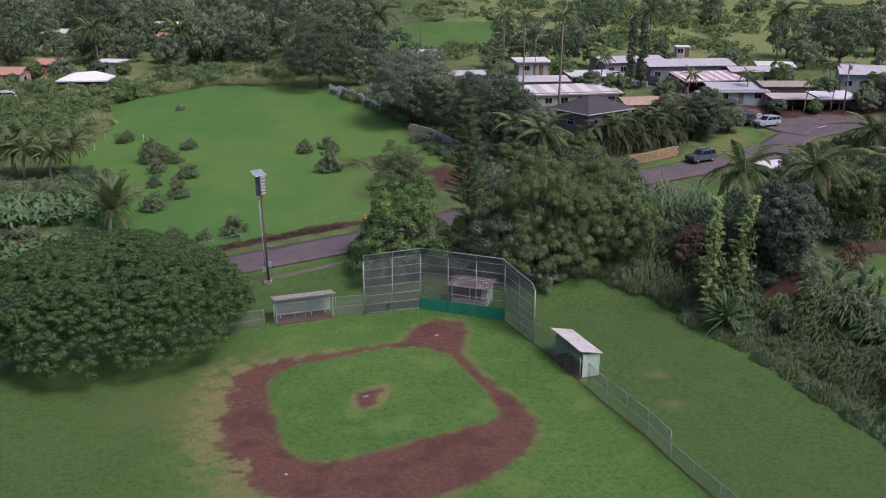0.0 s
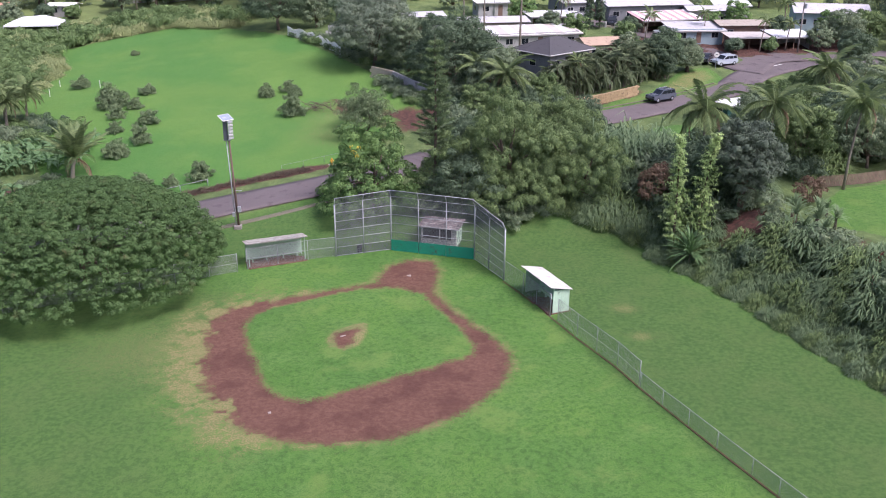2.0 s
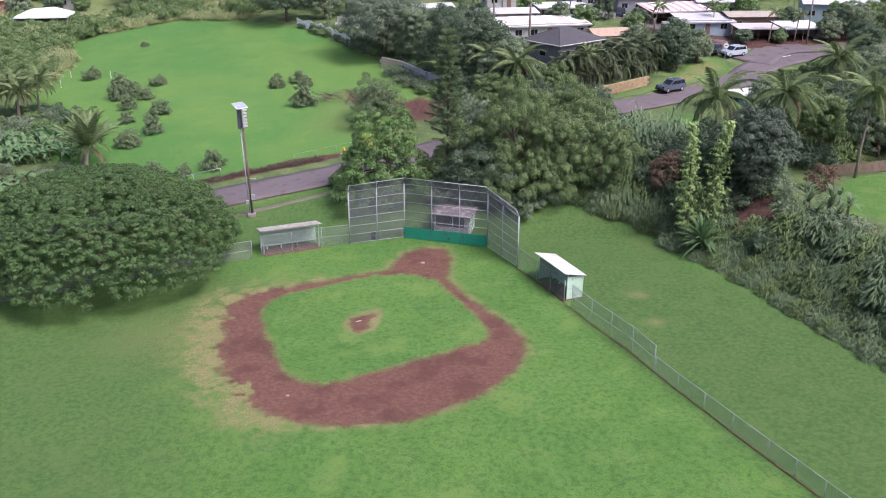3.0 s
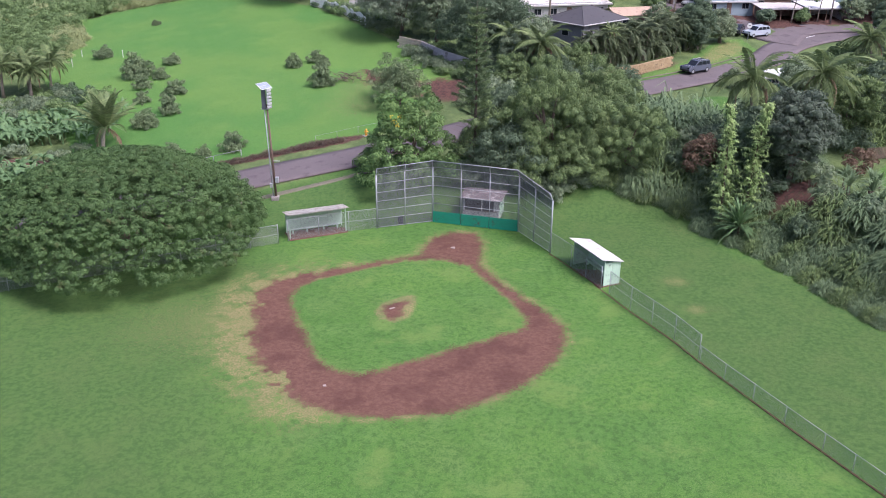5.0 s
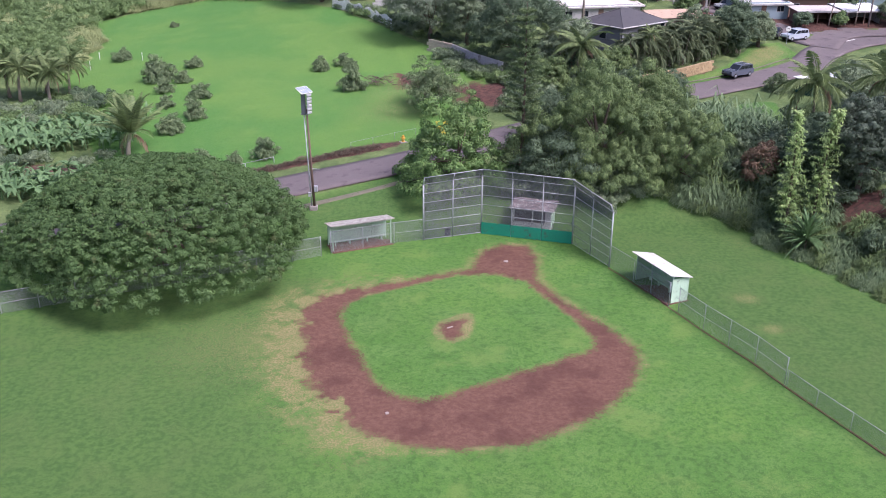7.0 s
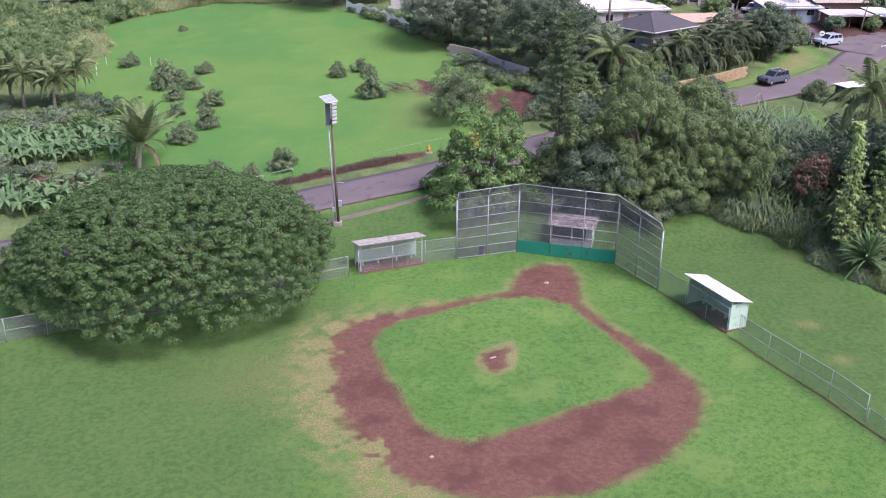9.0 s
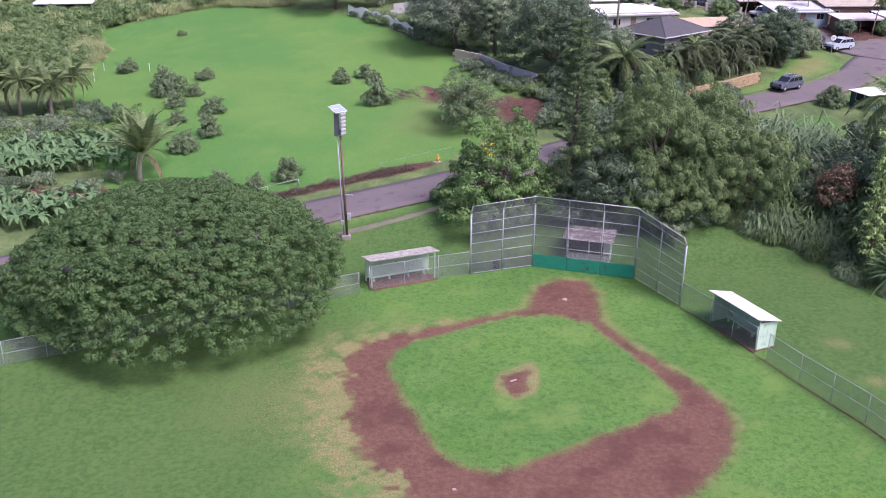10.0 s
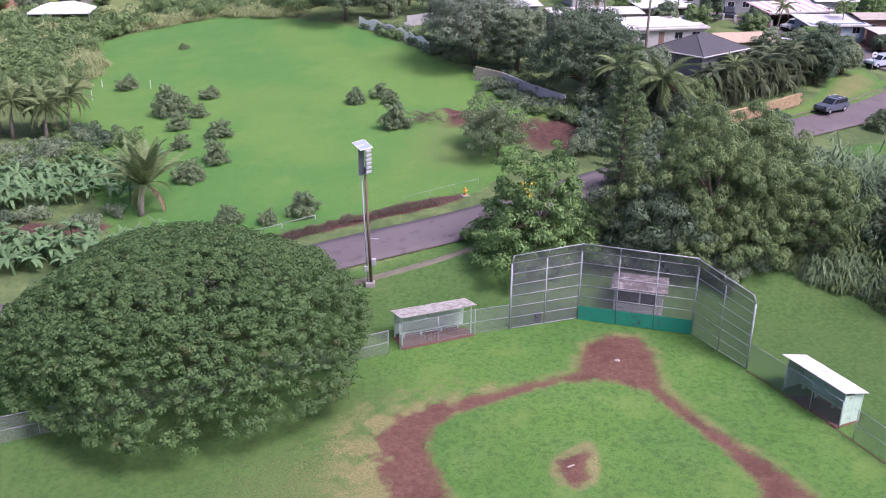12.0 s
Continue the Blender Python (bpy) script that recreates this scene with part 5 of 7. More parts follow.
# palms
for i, (x, y, h, s, tr) in enumerate([(-42.0, 109.6, 3.0, 1.15, 0.26), (31.3, 93.6, 8.6, 1.1, 0.16), (38.8, 95.0, 8.4, 1.1, 0.15), (45.9, 90.8, 9.5, 0.95, 0.13),
                                      (51, 106, 6.5, 1.0, 0.15), (12.4, 123, 6.6, 1.0, 0.17), (10, 129.5, 6.0, 0.95, 0.16), (12.5, 152, 17.0, 0.8, 0.15),
                                      (18.2, 150, 17.5, 0.8, 0.17), (9.5, 157, 16.5, 0.8, 0.15), (-5.9, 214, 11, 0.9, 0.15), (-13.8, 191, 12, 1.0, 0.17),
                                      (56, 118, 8.0, 1.1, 0.16), (60, 110, 8.5, 1.1, 0.16), (54.5, 168, 5.0, 0.6, 0.1), (62, 160, 5.5, 0.6, 0.1), (67, 161, 5, 0.6, 0.1), (48, 223, 9, 1.0, 0.15),
                                      (24.5, 133.0, 5.5, 0.6, 0.08), (72, 205, 11, 1.1, 0.15), (-62, 222, 9, 1.2, 0.16), (-46, 226, 9.5, 1.2, 0.16), (-84, 226, 9, 1.2, 0.16), (-35, 212, 8, 1.1, 0.16), (43, 166, 5, 0.7, 0.12), (28, 170, 7, 0.8, 0.12), (71, 172, 6, 0.7, 0.12)]):
    palm(x, y, h, "slender tall palm with a small crown" if h > 10 else "coconut palm with long arching fronds", 100 + i, size=s if s > 0.9 else s * 0.75, trunk_r=tr, fronds=30 if i == 0 else 22 if s > 0.9 else 15, lean=0.3 if h > 10 else 0.7, low=0.1 if i == 0 else -0.75, high=1.3 if i == 0 else 1.0, leaves=STIFF if i == 0 else None)
ar = areca_clump(5)
spots = [(20.5 + 1.35 * k + 0.4 * math.sin(k * 3), 130.4 + 0.92 * k + 0.6 * math.cos(k * 2.3)) for k in range(16)] + [(22 + 1.7 * k, 133.4 + 1.15 * k) for k in range(11)]
ar.matrix_basis = spot(*spots[0], 0.95)
for k, p in enumerate(spots[1:]):
    copy_thing(ar, spot(*p, 0.9 + 0.3 * random.random(), k * 1.9))
for k, (x, y) in enumerate(((-57.7, 138.2), (-61.5, 139.8), (-64.2, 136.6), (-66.6, 139.0), (-69.8, 137.0), (-72.6, 139.4), (-59.6, 135.2))):
    palm(x, y, 4.0 + 0.9 * random.random(), "garden palm with a full head of drooping fronds", 160 + k, fronds=28, size=0.82, trunk_r=0.2, lean=0.4, group="grove palms", low=-0.6)

# banana grove
ba = [banana(1, 1.7), banana(2, 2.2), banana(3, 1.3)]
rng = random.Random(8)
grove = []
while len(grove) < 146:
    u, v = rng.random(), rng.random()
    x, y = -67 + 24 * u, 110.5 + 10 * v + 3 * u
    if all((x - a) ** 2 + (y - b) ** 2 > 0.75 for a, b in grove):
        grove.append((x, y))
while len(grove) < 222:
    x, y = -57 + 18 * rng.random(), 96.5 + 7.5 * rng.random()
    if all((x - a) ** 2 + (y - b) ** 2 > 0.6 for a, b in grove):
        grove.append((x, y))
for k, p in enumerate(grove):
    mm = spot(*p, rng.uniform(0.72, 1.02), rng.uniform(0, 6), tilt=rng.uniform(-0.18, 0.18))
    if k < 3:
        ba[k].matrix_basis = mm
    else:
        copy_thing(ba[k % 3], mm)
STRAP = [cane_mesh("heliconia", s_, LEAF_CANE, 1.2, 3.0, 230, 0.14, 1.9) for s_ in (41, 42)]
for k, (x, y) in enumerate(((22.0, 101), (23.6, 102.6), (25.2, 101.4), (23.2, 99.6), (26.4, 103.4), (20.8, 102.8), (27.0, 101.2), (24.4, 104.4), (22.2, 104.2), (28.4, 104.6), (28.6, 102), (26.0, 105.8), (20.2, 100.6), (29.8, 106.0), (24.2, 98.6), (27.8, 107.0), (30.4, 103.4), (25.8, 99.4))):
    ob = new("heliconia", STRAP[k % 2])
    ob.matrix_basis = spot(x, y, 1.0 + 0.2 * (k % 3), x * 7)
    tagged(ob, "tall strappy heliconia clump with arching leaves", "plant", "heliconia clumps")

# rampant cane grass and shrubs on the bank beside the field
CANE = [cane_mesh("cane_clump", 1, LEAF_CANE, 1.6, 2.2, 620, 0.12, 1.2), cane_mesh("cane_clump", 2, LEAF_CANE, 1.5, 1.7, 560, 0.11, 1.1), cane_mesh("cane_clump", 3, LEAF_DROOP, 1.8, 2.4, 620, 0.13, 1.05)]
rng = random.Random(17)
edge = [(13.5, 93.0), (17.0, 91.2), (20.4, 89.6), (23.6, 86.0), (26.5, 81.2), (29.0, 76), (31.2, 71.2), (33.4, 64.5), (36.7, 56.2), (42.2, 44.2), (47, 34)]
placed = []
for off, gap in ((-0.7, 1.15), (1.0, 1.25), (2.3, 1.5), (3.9, 1.8), (5.6, 2.1)):
    for (ax, ay), (bx, by) in zip(edge, edge[1:]):
        length = math.hypot(bx - ax, by - ay)
        n_ = Vector((ay - by, bx - ax)) / length
        for k in range(max(1, int(length / gap))):
            t = (k + rng.uniform(0.2, 0.8)) * gap / length
            o = off + rng.uniform(-0.35, 0.5)
            x, y = ax + (bx - ax) * t + n_.x * o, ay + (by - ay) * t + n_.y * o
            if math.hypot(x - 32.5, y - 82.5) > 2.6 and (off > 0 or x > 24) and inside(np.array([x]), np.array([y]), YARD)[0] > 0.5:
                placed.append((x, y, off))
for i, (x, y, off) in enumerate(placed):
    ob = new("cane_clump", CANE[i % 3])
    ob.matrix_basis = spot(x, y, rng.uniform(0.75, 1.1) * (0.62 + 0.09 * off), rng.uniform(0, 6))
    tagged(ob, "rank arching cane grass clump on a bank", "grass clump", "cane grass bank")
ro = rosette("agave_plant", "spiky pale green agave rosette at the field edge", 3, 110, 1.9, [AGAVE], stem=1.5, low=-0.75)
ro.matrix_basis = spot(26.7, 81.2, 1.0)
pale = rosette("agave_plant", "silvery grey fan-leaved plant on a bank", 6, 34, 1.5, [PALE_AGAVE], stem=1.4)
pale.matrix_basis = spot(29.6, 84.2, 1.0)
ti = rosette("ti_plant", "strappy green plant on a garden bank", 4, 30, 1.0, TI, "garden strap plants", stem=0.7)
ti.matrix_basis = spot(34.6, 78.4, 1.2)
for x, y, s in ((36.2, 80, 1.3), (37.5, 78.0, 1.4), (35.8, 76.8, 1.2), (38.6, 80.6, 1.3), (39.5, 78.6, 1.2), (37.2, 75.8, 1.2), (36.9, 82.4, 1.2), (33.6, 79.8, 1.1), (40.2, 82, 1.0)):
    copy_thing(ti, spot(x, y, s, x * y))
tree("shrub", "rust-brown leafed shrub in the bank", "shrub", 25.6, 91.6, 2.0, 5.0, 0.1, LEAF_RED, 61, clumps=50, clump_r=0.5, per=60, leaf_len=0.3, leaf_w=0.14, trunk_r=0.08)
tree("shrub", "rust-brown shrub in a garden", "shrub", 40.2, 86.5, 1.6, 2.6, 0.1, LEAF_RED, 62, clumps=20, clump_r=0.5, per=60, leaf_len=0.3, leaf_w=0.14, trunk_r=0.06)


def vine_column(x, y, h, lean, seed):
    """A slim stem with short side twigs, each ending in a whorl of long drooping leaves."""
    rng = np.random.default_rng(seed)
    ob = thing("vine_column", "tall slim stem dressed in bright yellow-green hanging leaves", "vine", Matrix.Translation((x, y, gz(x, y))), "vine columns")
    stem, pts, dirs, up = Geo(), [], [], []
    spine = [Vector((lean[0] * t * t, lean[1] * t * t, -0.2 + h * t)) for t in np.linspace(0, 1, 7)]
    stem.pipe(spine, [0.16, 0.14, 0.12, 0.10, 0.08, 0.06, 0.03], n=7)
    for k in range(120):
        t = 0.14 + 0.86 * (k + rng.random()) / 120
        base = np.array([lean[0] * t * t, lean[1] * t * t, h * t])
        ang = k * 2.4 + rng.normal(0, 0.3)
        reach = (1.75 - 1.25 * t ** 1.5) * rng.uniform(0.35, 1.1)
        tip = base + np.array([math.cos(ang) * reach, math.sin(ang) * reach, 0.22 * reach])
        stem.tube(tuple(base), tuple(tip), 0.02, 0.01, n=3, caps=False)
        for q in (0.35, 0.7, 1.0):
            for i in range(9):
                a = i * 2.4 + rng.random()
                pts.append(base + (tip - base) * q + rng.normal(scale=0.05, size=3))
                dirs.append((math.cos(a), math.sin(a), rng.uniform(-0.75, 0.45)))
                up.append((0, 0, 1.0))
    part("stem", stem, BARK, ob)
    pts, dirs = np.array(pts), np.array(dirs)
    part("leaves", leaf_mesh("leaves", pts, dirs, np.array(up) + rng.normal(scale=0.25, size=pts.shape), rng.uniform(0.22, 0.42, len(pts)), rng.uniform(0.09, 0.14, len(pts)), LEAF_VINE, droop=0.35), LEAF_VINE, ob)


vine_column(25.8, 84.0, 12.4, (-0.2, 0.5), 70)
vine_column(28.0, 83.5, 11.6, (1.0, 0.3), 71)

for i, (x, y, r, h) in enumerate([(44, 160, 1.6, 3.2), (47.5, 163.5, 1.4, 2.6), (57, 159.2, 1.5, 2.6), (64, 160.4, 1.2, 2.2), (73, 161, 2.2, 4.5), (78, 168, 2.6, 5.5), (41, 170.5, 1.8, 3.4), (30, 165.5, 2.4, 5.0),
                                  (26, 168, 2.2, 5.0), (57.5, 173.5, 1.8, 4.0), (68, 168, 2.0, 4.2), (38.5, 163, 2.0, 4.0), (36, 150, 2.4, 5.0), (63, 176, 2.4, 5.5),
                                  (44, 195, 2.8, 6), (31, 196, 3.0, 6.5), (58, 190, 2.6, 5.5), (22, 178, 2.4, 5.5)]):
    tree("garden_tree", "small leafy garden tree beside a house", "tree", x, y, r, h, 0.3, (LEAF_FAR, LEAF_BRIGHT, LEAF_DARK, LEAF_SCRUB)[i % 4], 300 + i, clumps=int(20 + r * 16), clump_r=0.55, per=80, leaf_len=0.32, leaf_w=0.2, trunk_r=0.1, bumps=0.35, simple=True)

for i, (x, y, r, h) in enumerate([(-98, 197, 2.4, 4.2), (-93, 198, 2.0, 3.2), (-93, 209, 2.2, 4.4), (-87, 210, 2.0, 4.0), (-80, 214, 2.2, 3.4), (-74.5, 215, 1.8, 3.0), (-70, 231, 2.6, 4.6), (-62, 232, 2.2, 3.4),
                                  (-56, 227, 2.6, 5.0), (-49, 227.5, 2.4, 4.2), (-79, 249, 2.4, 4.4), (-72, 250, 2.2, 3.6), (-44, 244, 2.6, 5.0), (-37.5, 245, 2.4, 4.5), (-102, 203, 3.0, 6.0), (-84, 204, 2.8, 5.6)]):
    tree("garden_tree", "leafy tree screening a distant house", "tree", x, y, r, h, 0.3, (LEAF_FAR, LEAF_DARK, LEAF_SCRUB)[i % 3], 340 + i, clumps=int(20 + r * 14), clump_r=0.65, per=70, leaf_len=0.38, leaf_w=0.24, trunk_r=0.1, bumps=0.35, simple=True)

DRY_WEEDS = cane_mesh("dry_weeds", 8, LEAF_WITHERED, 0.7, 0.4, 260, 0.03, 0.5)
for k in range(18):
    along_, off_ = -6.5 + 0.95 * k, random.uniform(-0.4, 0.5)
    ob = new("dry_weeds", DRY_WEEDS)
    ob.matrix_basis = spot(-22 + 0.93 * along_ - 0.36 * (0.3 + off_), 103.6 + 0.36 * along_ + 0.93 * (0.3 + off_), random.uniform(0.7, 1.2), k * 1.7)
    tagged(ob, "dry brown weeds in a roadside ditch", "weeds", "ditch weeds")

# scrub round the meadow, hedges, and the far woods
SCRUB = [leaf_mesh("scrub", *clump_leaves(np.random.default_rng(s), np.c_[np.random.default_rng(s + 1).uniform(-1.7, 1.7, (22, 2)), np.random.default_rng(s + 2).uniform(0.2, 1.5, 22)],
                                          np.random.default_rng(s).uniform(0.5, 0.95, 22), 80, 0.27, 0.17), mat, simple=True) for s, mat in ((1, LEAF_SCRUB), (5, LEAF_FAR), (9, LEAF_DARK))]
PALE = cane_mesh("tall_grass", 5, LEAF_DRYGRASS, 1.8, 1.5, 800, 0.08, 1.1)
rng = random.Random(23)


def scatter(region, count, meshes, gap, lo, hi, name, label, category, group):
    """Copies of shared meshes strewn inside a polygon."""
    xs, ys = [p[0] for p in region], [p[1] for p in region]
    done, tries = [], 0
    while len(done) < count and tries < count * 30:
        tries += 1
        x, y = rng.uniform(min(xs), max(xs)), rng.uniform(min(ys), max(ys))
        if math.hypot(x - 32.2, y - 81.8) < 2.8 or inside(np.array([x]), np.array([y]), region)[0] > 0 or any((x - a) ** 2 + (y - b) ** 2 < gap * gap for a, b in done):
            continue
        done.append((x, y))
        ob = new(name, rng.choice(meshes))
        s = rng.uniform(lo, hi)
        ob.matrix_basis = spot(x, y, s, rng.uniform(0, 6), sz=s * rng.uniform(0.8, 1.25))
        tagged(ob, label, category, group)


LEFT_SCRUB = [(-64, 151), (-62, 160), (-69, 184), (-62, 190), (-47, 196), (-34, 188), (-30, 198), (-45, 212), (-80, 208), (-110, 190), (-100, 165), (-80, 148)]
scatter(LEFT_SCRUB, 160, [SCRUB[0], SCRUB[0], SCRUB[0], PALE], 2.6, 0.9, 1.6, "scrub_bush", "tangled green scrub at the meadow edge", "bush", "meadow scrub")
scatter([(-63, 152), (-60, 160), (-68, 184), (-70, 178), (-64, 158)], 20, [PALE], 1.5, 0.8, 1.2, "tall_grass", "pale tall grass at the meadow edge", "grass clump", "pale grass edge")
scatter([(-62, 189), (-47, 195), (-36, 187.5), (-33, 189.5), (-46, 198), (-63, 192)], 26, [PALE], 1.5, 0.8, 1.2, "tall_grass", "pale tall grass at the meadow edge", "grass clump", "pale grass edge")
scatter([(3, 131), (-2.5, 144), (-11, 159.5), (-21, 175), (-18, 176), (-8.5, 160), (-0.5, 146), (5, 133)], 46, SCRUB, 1.5, 0.5, 0.8, "hedge_bush", "low green growth along a boundary wall", "bush", "wall hedge")
scatter([(1, 92.5), (8, 91), (12, 90.5), (14, 93), (8, 97), (1, 98)], 16, SCRUB[1:], 1.5, 0.7, 1.0, "undergrowth", "dark undergrowth below trees", "bush", "undergrowth")
scatter([(4, 108.5), (18, 116.5), (25, 117.5), (26, 107), (20, 98), (12, 100), (3, 101)], 50, SCRUB[1:], 2.2, 0.7, 1.1, "undergrowth", "dark undergrowth below trees", "bush", "undergrowth")
scatter([(3.5, 117.5), (8, 119.5), (22, 126.5), (19, 131), (15, 137), (8, 134), (7.5, 127)], 60, [SCRUB[2], SCRUB[2], SCRUB[1]], 1.4, 0.9, 1.5, "undergrowth", "dark undergrowth below garden palms", "bush", "undergrowth")
scatter([(3, 131), (0, 137), (-3.5, 143), (-5, 142), (-2, 136), (1.5, 129), (6, 125.5), (6.5, 128)], 26, SCRUB[:2], 1.2, 0.5, 0.8, "hedge_bush", "green growth at the foot of a block wall", "bush", "wall hedge")
scatter([(24, 93), (29, 99), (33, 104), (42, 114), (66, 126), (80, 118), (62, 104), (46, 97), (41, 93), (36, 90), (27, 86)], 90, SCRUB[1:] + [CANE[0], CANE[2]], 2.3, 0.8, 1.4, "garden_bush", "garden shrubs below a street", "bush", "garden shrubs")
scatter([(40, 72), (36, 78), (34, 88), (31, 88), (31, 79), (36, 68), (41, 58), (50, 44), (58, 48), (48, 62)], 50, SCRUB[1:] + [CANE[1]], 2.0, 0.7, 1.2, "garden_bush", "garden shrubs on the bank", "bush", "garden shrubs")

scatter([(-70, 121), (-50, 124), (-48, 131), (-58, 138), (-72, 134)], 34, SCRUB, 1.9, 0.6, 0.95, "undergrowth", "green undergrowth below palms", "bush", "grove undergrowth")
scatter([(-66, 104), (-46, 105), (-42, 110), (-60, 112)], 10, SCRUB[1:], 2.5, 0.5, 0.8, "undergrowth", "green undergrowth beside bananas", "bush", "grove undergrowth")
scatter([(18, 93), (23, 90), (25.5, 93), (25, 98), (19, 98)], 24, CANE, 1.4, 0.9, 1.3, "cane_clump", "rank arching cane grass clump on a bank", "grass clump", "cane grass bank")

far = [tree("far_tree", "distant green tree on the hillside", "tree", 0, 0, (4.2, 5.0, 3.6)[s], (7.5, 9.5, 10.5)[s], 0.4, (LEAF_FAR, LEAF_DARK, LEAF_FAR)[s], 80 + s, clumps=42, clump_r=1.2, per=52, leaf_len=0.58, leaf_w=0.36, trunk_r=0.3, simple=True,
            group="hillside trees", bumps=0.4) for s in range(3)]
HOUSE_SPOTS = [(14, 169), (20, 162), (37, 189), (48, 187), (50, 176), (58, 181), (58, 168), (67, 163), (80, 178), (67, 192), (54, 214), (17, 188), (-5, 199), (2, 176),
               (22, 139), (32, 155), (-66, 238), (-52, 233), (-95, 203), (-91, 213), (-78, 218), (-76, 254), (-81, 276), (-41, 250), (-77, 196)]
rng = random.Random(29)
spots = []


def open_ground(x, y):
    """Bare slopes, lanes and houses stay clear of trees."""
    if any((x - a) ** 2 + (y - b) ** 2 < 95 for a, b in HOUSE_SPOTS):
        return True
    if inside(np.array([x]), np.array([y]), MEADOW)[0] < 5 or inside(np.array([x]), np.array([y]), FAR_FIELD)[0] < 4:
        return True
    return False


def forest(x0, x1, y0, y1, count, gap, keep=lambda x, y: True):
    tries = made = 0
    while made < count and tries < count * 40:
        tries += 1
        x, y = rng.uniform(x0, x1), rng.uniform(y0, y1)
        if open_ground(x, y) or not keep(x, y) or any((x - a) ** 2 + (y - b) ** 2 < gap * gap for a, b in spots):
            continue
        spots.append((x, y))
        made += 1


forest(-150, -20, 205, 300, 105, 5.0)
forest(-30, 30, 180, 212, 12, 5.0)
forest(-220, 0, 300, 480, 190, 7.0)
forest(0, 260, 300, 480, 150, 7.0)
forest(30, 150, 195, 300, 14, 7.0)
forest(62, 120, 165, 200, 10, 6.0)
forest(-130, -78, 128, 150, 10, 5.0)
spots.sort(key=lambda p: p[1])
for k, p in enumerate(spots[:150]):
    s = rng.uniform(0.65, 1.15)
    mm = spot(*p, s, rng.uniform(0, 6), sz=s * rng.uniform(0.8, 1.25))
    if k < 3:
        far[k].matrix_basis = mm
    else:
        copy_thing(far[k % 3], mm)
wood_rng = np.random.default_rng(77)
cens, rads = [], []
for x, y in spots[150:]:
    k, r, h = 16, wood_rng.uniform(2.6, 5.0), wood_rng.uniform(5, 10)
    d = unit(wood_rng.normal(size=(k, 3)))
    cens.append(d * [r, r, h * 0.42] + [x, y, gz(x, y) + h * 0.5])
    rads.append(wood_rng.uniform(1.1, 2.0, k))
cens, rads = np.concatenate(cens), np.concatenate(rads)
tagged(new("far_woods", leaf_mesh("far_woods", *clump_leaves(wood_rng, cens, rads, 44, 0.8, 0.5), LEAF_FAR, simple=True)), "distant wooded hillside", "woods", kind="stuff")
# scrub over the grassy hillside
hill_rng = np.random.default_rng(91)
cens, rads = [], []
while len(cens) < 520:
    x, y = hill_rng.uniform(-12, 210), hill_rng.uniform(203, 310)
    if open_ground(x, y) or noise.noise((x * 0.03, y * 0.045, 4.0)) < -0.08:
        continue
    k, r = 6, hill_rng.uniform(0.9, 2.2)
    cens.append(hill_rng.normal(size=(k, 3)) * [r, r, r * 0.3] + [x, y, gz(x, y) + r * 0.6])
    rads.append(hill_rng.uniform(0.6, 1.2, k) * r * 0.7)
cens, rads = np.concatenate(cens), np.concatenate(rads)
tagged(new("hillside_scrub", leaf_mesh("hillside_scrub", *clump_leaves(hill_rng, cens, rads, 34, 0.6, 0.4), LEAF_SCRUB, simple=True)), "dense green scrub on a grassy hillside", "scrub", kind="stuff")
tree("tree", "round dark tree alone on a grassy hillside", "tree", 89.6, 224, 4.6, 8.6, 1.6, LEAF_DARK, 181, clumps=130, clump_r=0.9, per=70, leaf_len=0.4, leaf_w=0.28, trunk_r=0.3, bumps=0.25, simple=True)
pine = conifer(-100.2, 259.7, 21.0, 2.6, 22, "tall dark pine towering over distant houses")
copy_thing(pine, spot(-101.2, 278.8, 1.1, 1.0))


# ---- houses ----
def paint(name, c, stains=0.2):
    return material(name, c, tuple(v * 0.82 for v in c), rough=0.65, scale=0.6, fine=8, bump=0.05, stains=stains, stain_colour=tuple(v * 0.45 for v in c), per_object=0.3)


ROOF_GREY = paint("grey_metal_roof", (0.52, 0.50, 0.51), 0.3)
ROOF_CREAM = paint("cream_metal_roof", (0.56, 0.50, 0.46), 0.3)
ROOF_WHITE = paint("white_metal_roof", (0.72, 0.71, 0.71), 0.25)
ROOF_PINK = paint("faded_red_roof", (0.52, 0.33, 0.33), 0.2)
ROOF_TAN = paint("tan_shingle_roof", (0.46, 0.33, 0.24), 0.3)
ROOF_BROWN = paint("dull_brown_roof", (0.40, 0.35, 0.29), 0.35)
ROOF_BLACK = paint("charcoal_shingle_roof", (0.075, 0.07, 0.075), 0.2)
ROOF_NAVY = paint("dark_blue_roof", (0.06, 0.065, 0.10), 0.1)
ROOF_ORANGE = paint("terracotta_roof", (0.50, 0.28, 0.20), 0.3)
WALL_WHITE = paint("white_house_wall", (0.40, 0.39, 0.38))
WALL_GREY = paint("grey_house_wall", (0.22, 0.225, 0.24))
WALL_BLUE = paint("pale_blue_house_wall", (0.30, 0.38, 0.42))
WALL_BROWN = paint("brown_house_wall", (0.20, 0.13, 0.10))
SHED_GREEN = paint("dark_green_shed_wall", (0.03, 0.09, 0.08))
WALL_CREAM = paint("cream_house_wall", (0.44, 0.38, 0.30))
ROCK = material("ochre_rock", (0.42, 0.31, 0.18), (0.25, 0.175, 0.10), rough=0.95, scale=0.9, fine=5, bump=0.8, per_object=0.5, stains=0.25)
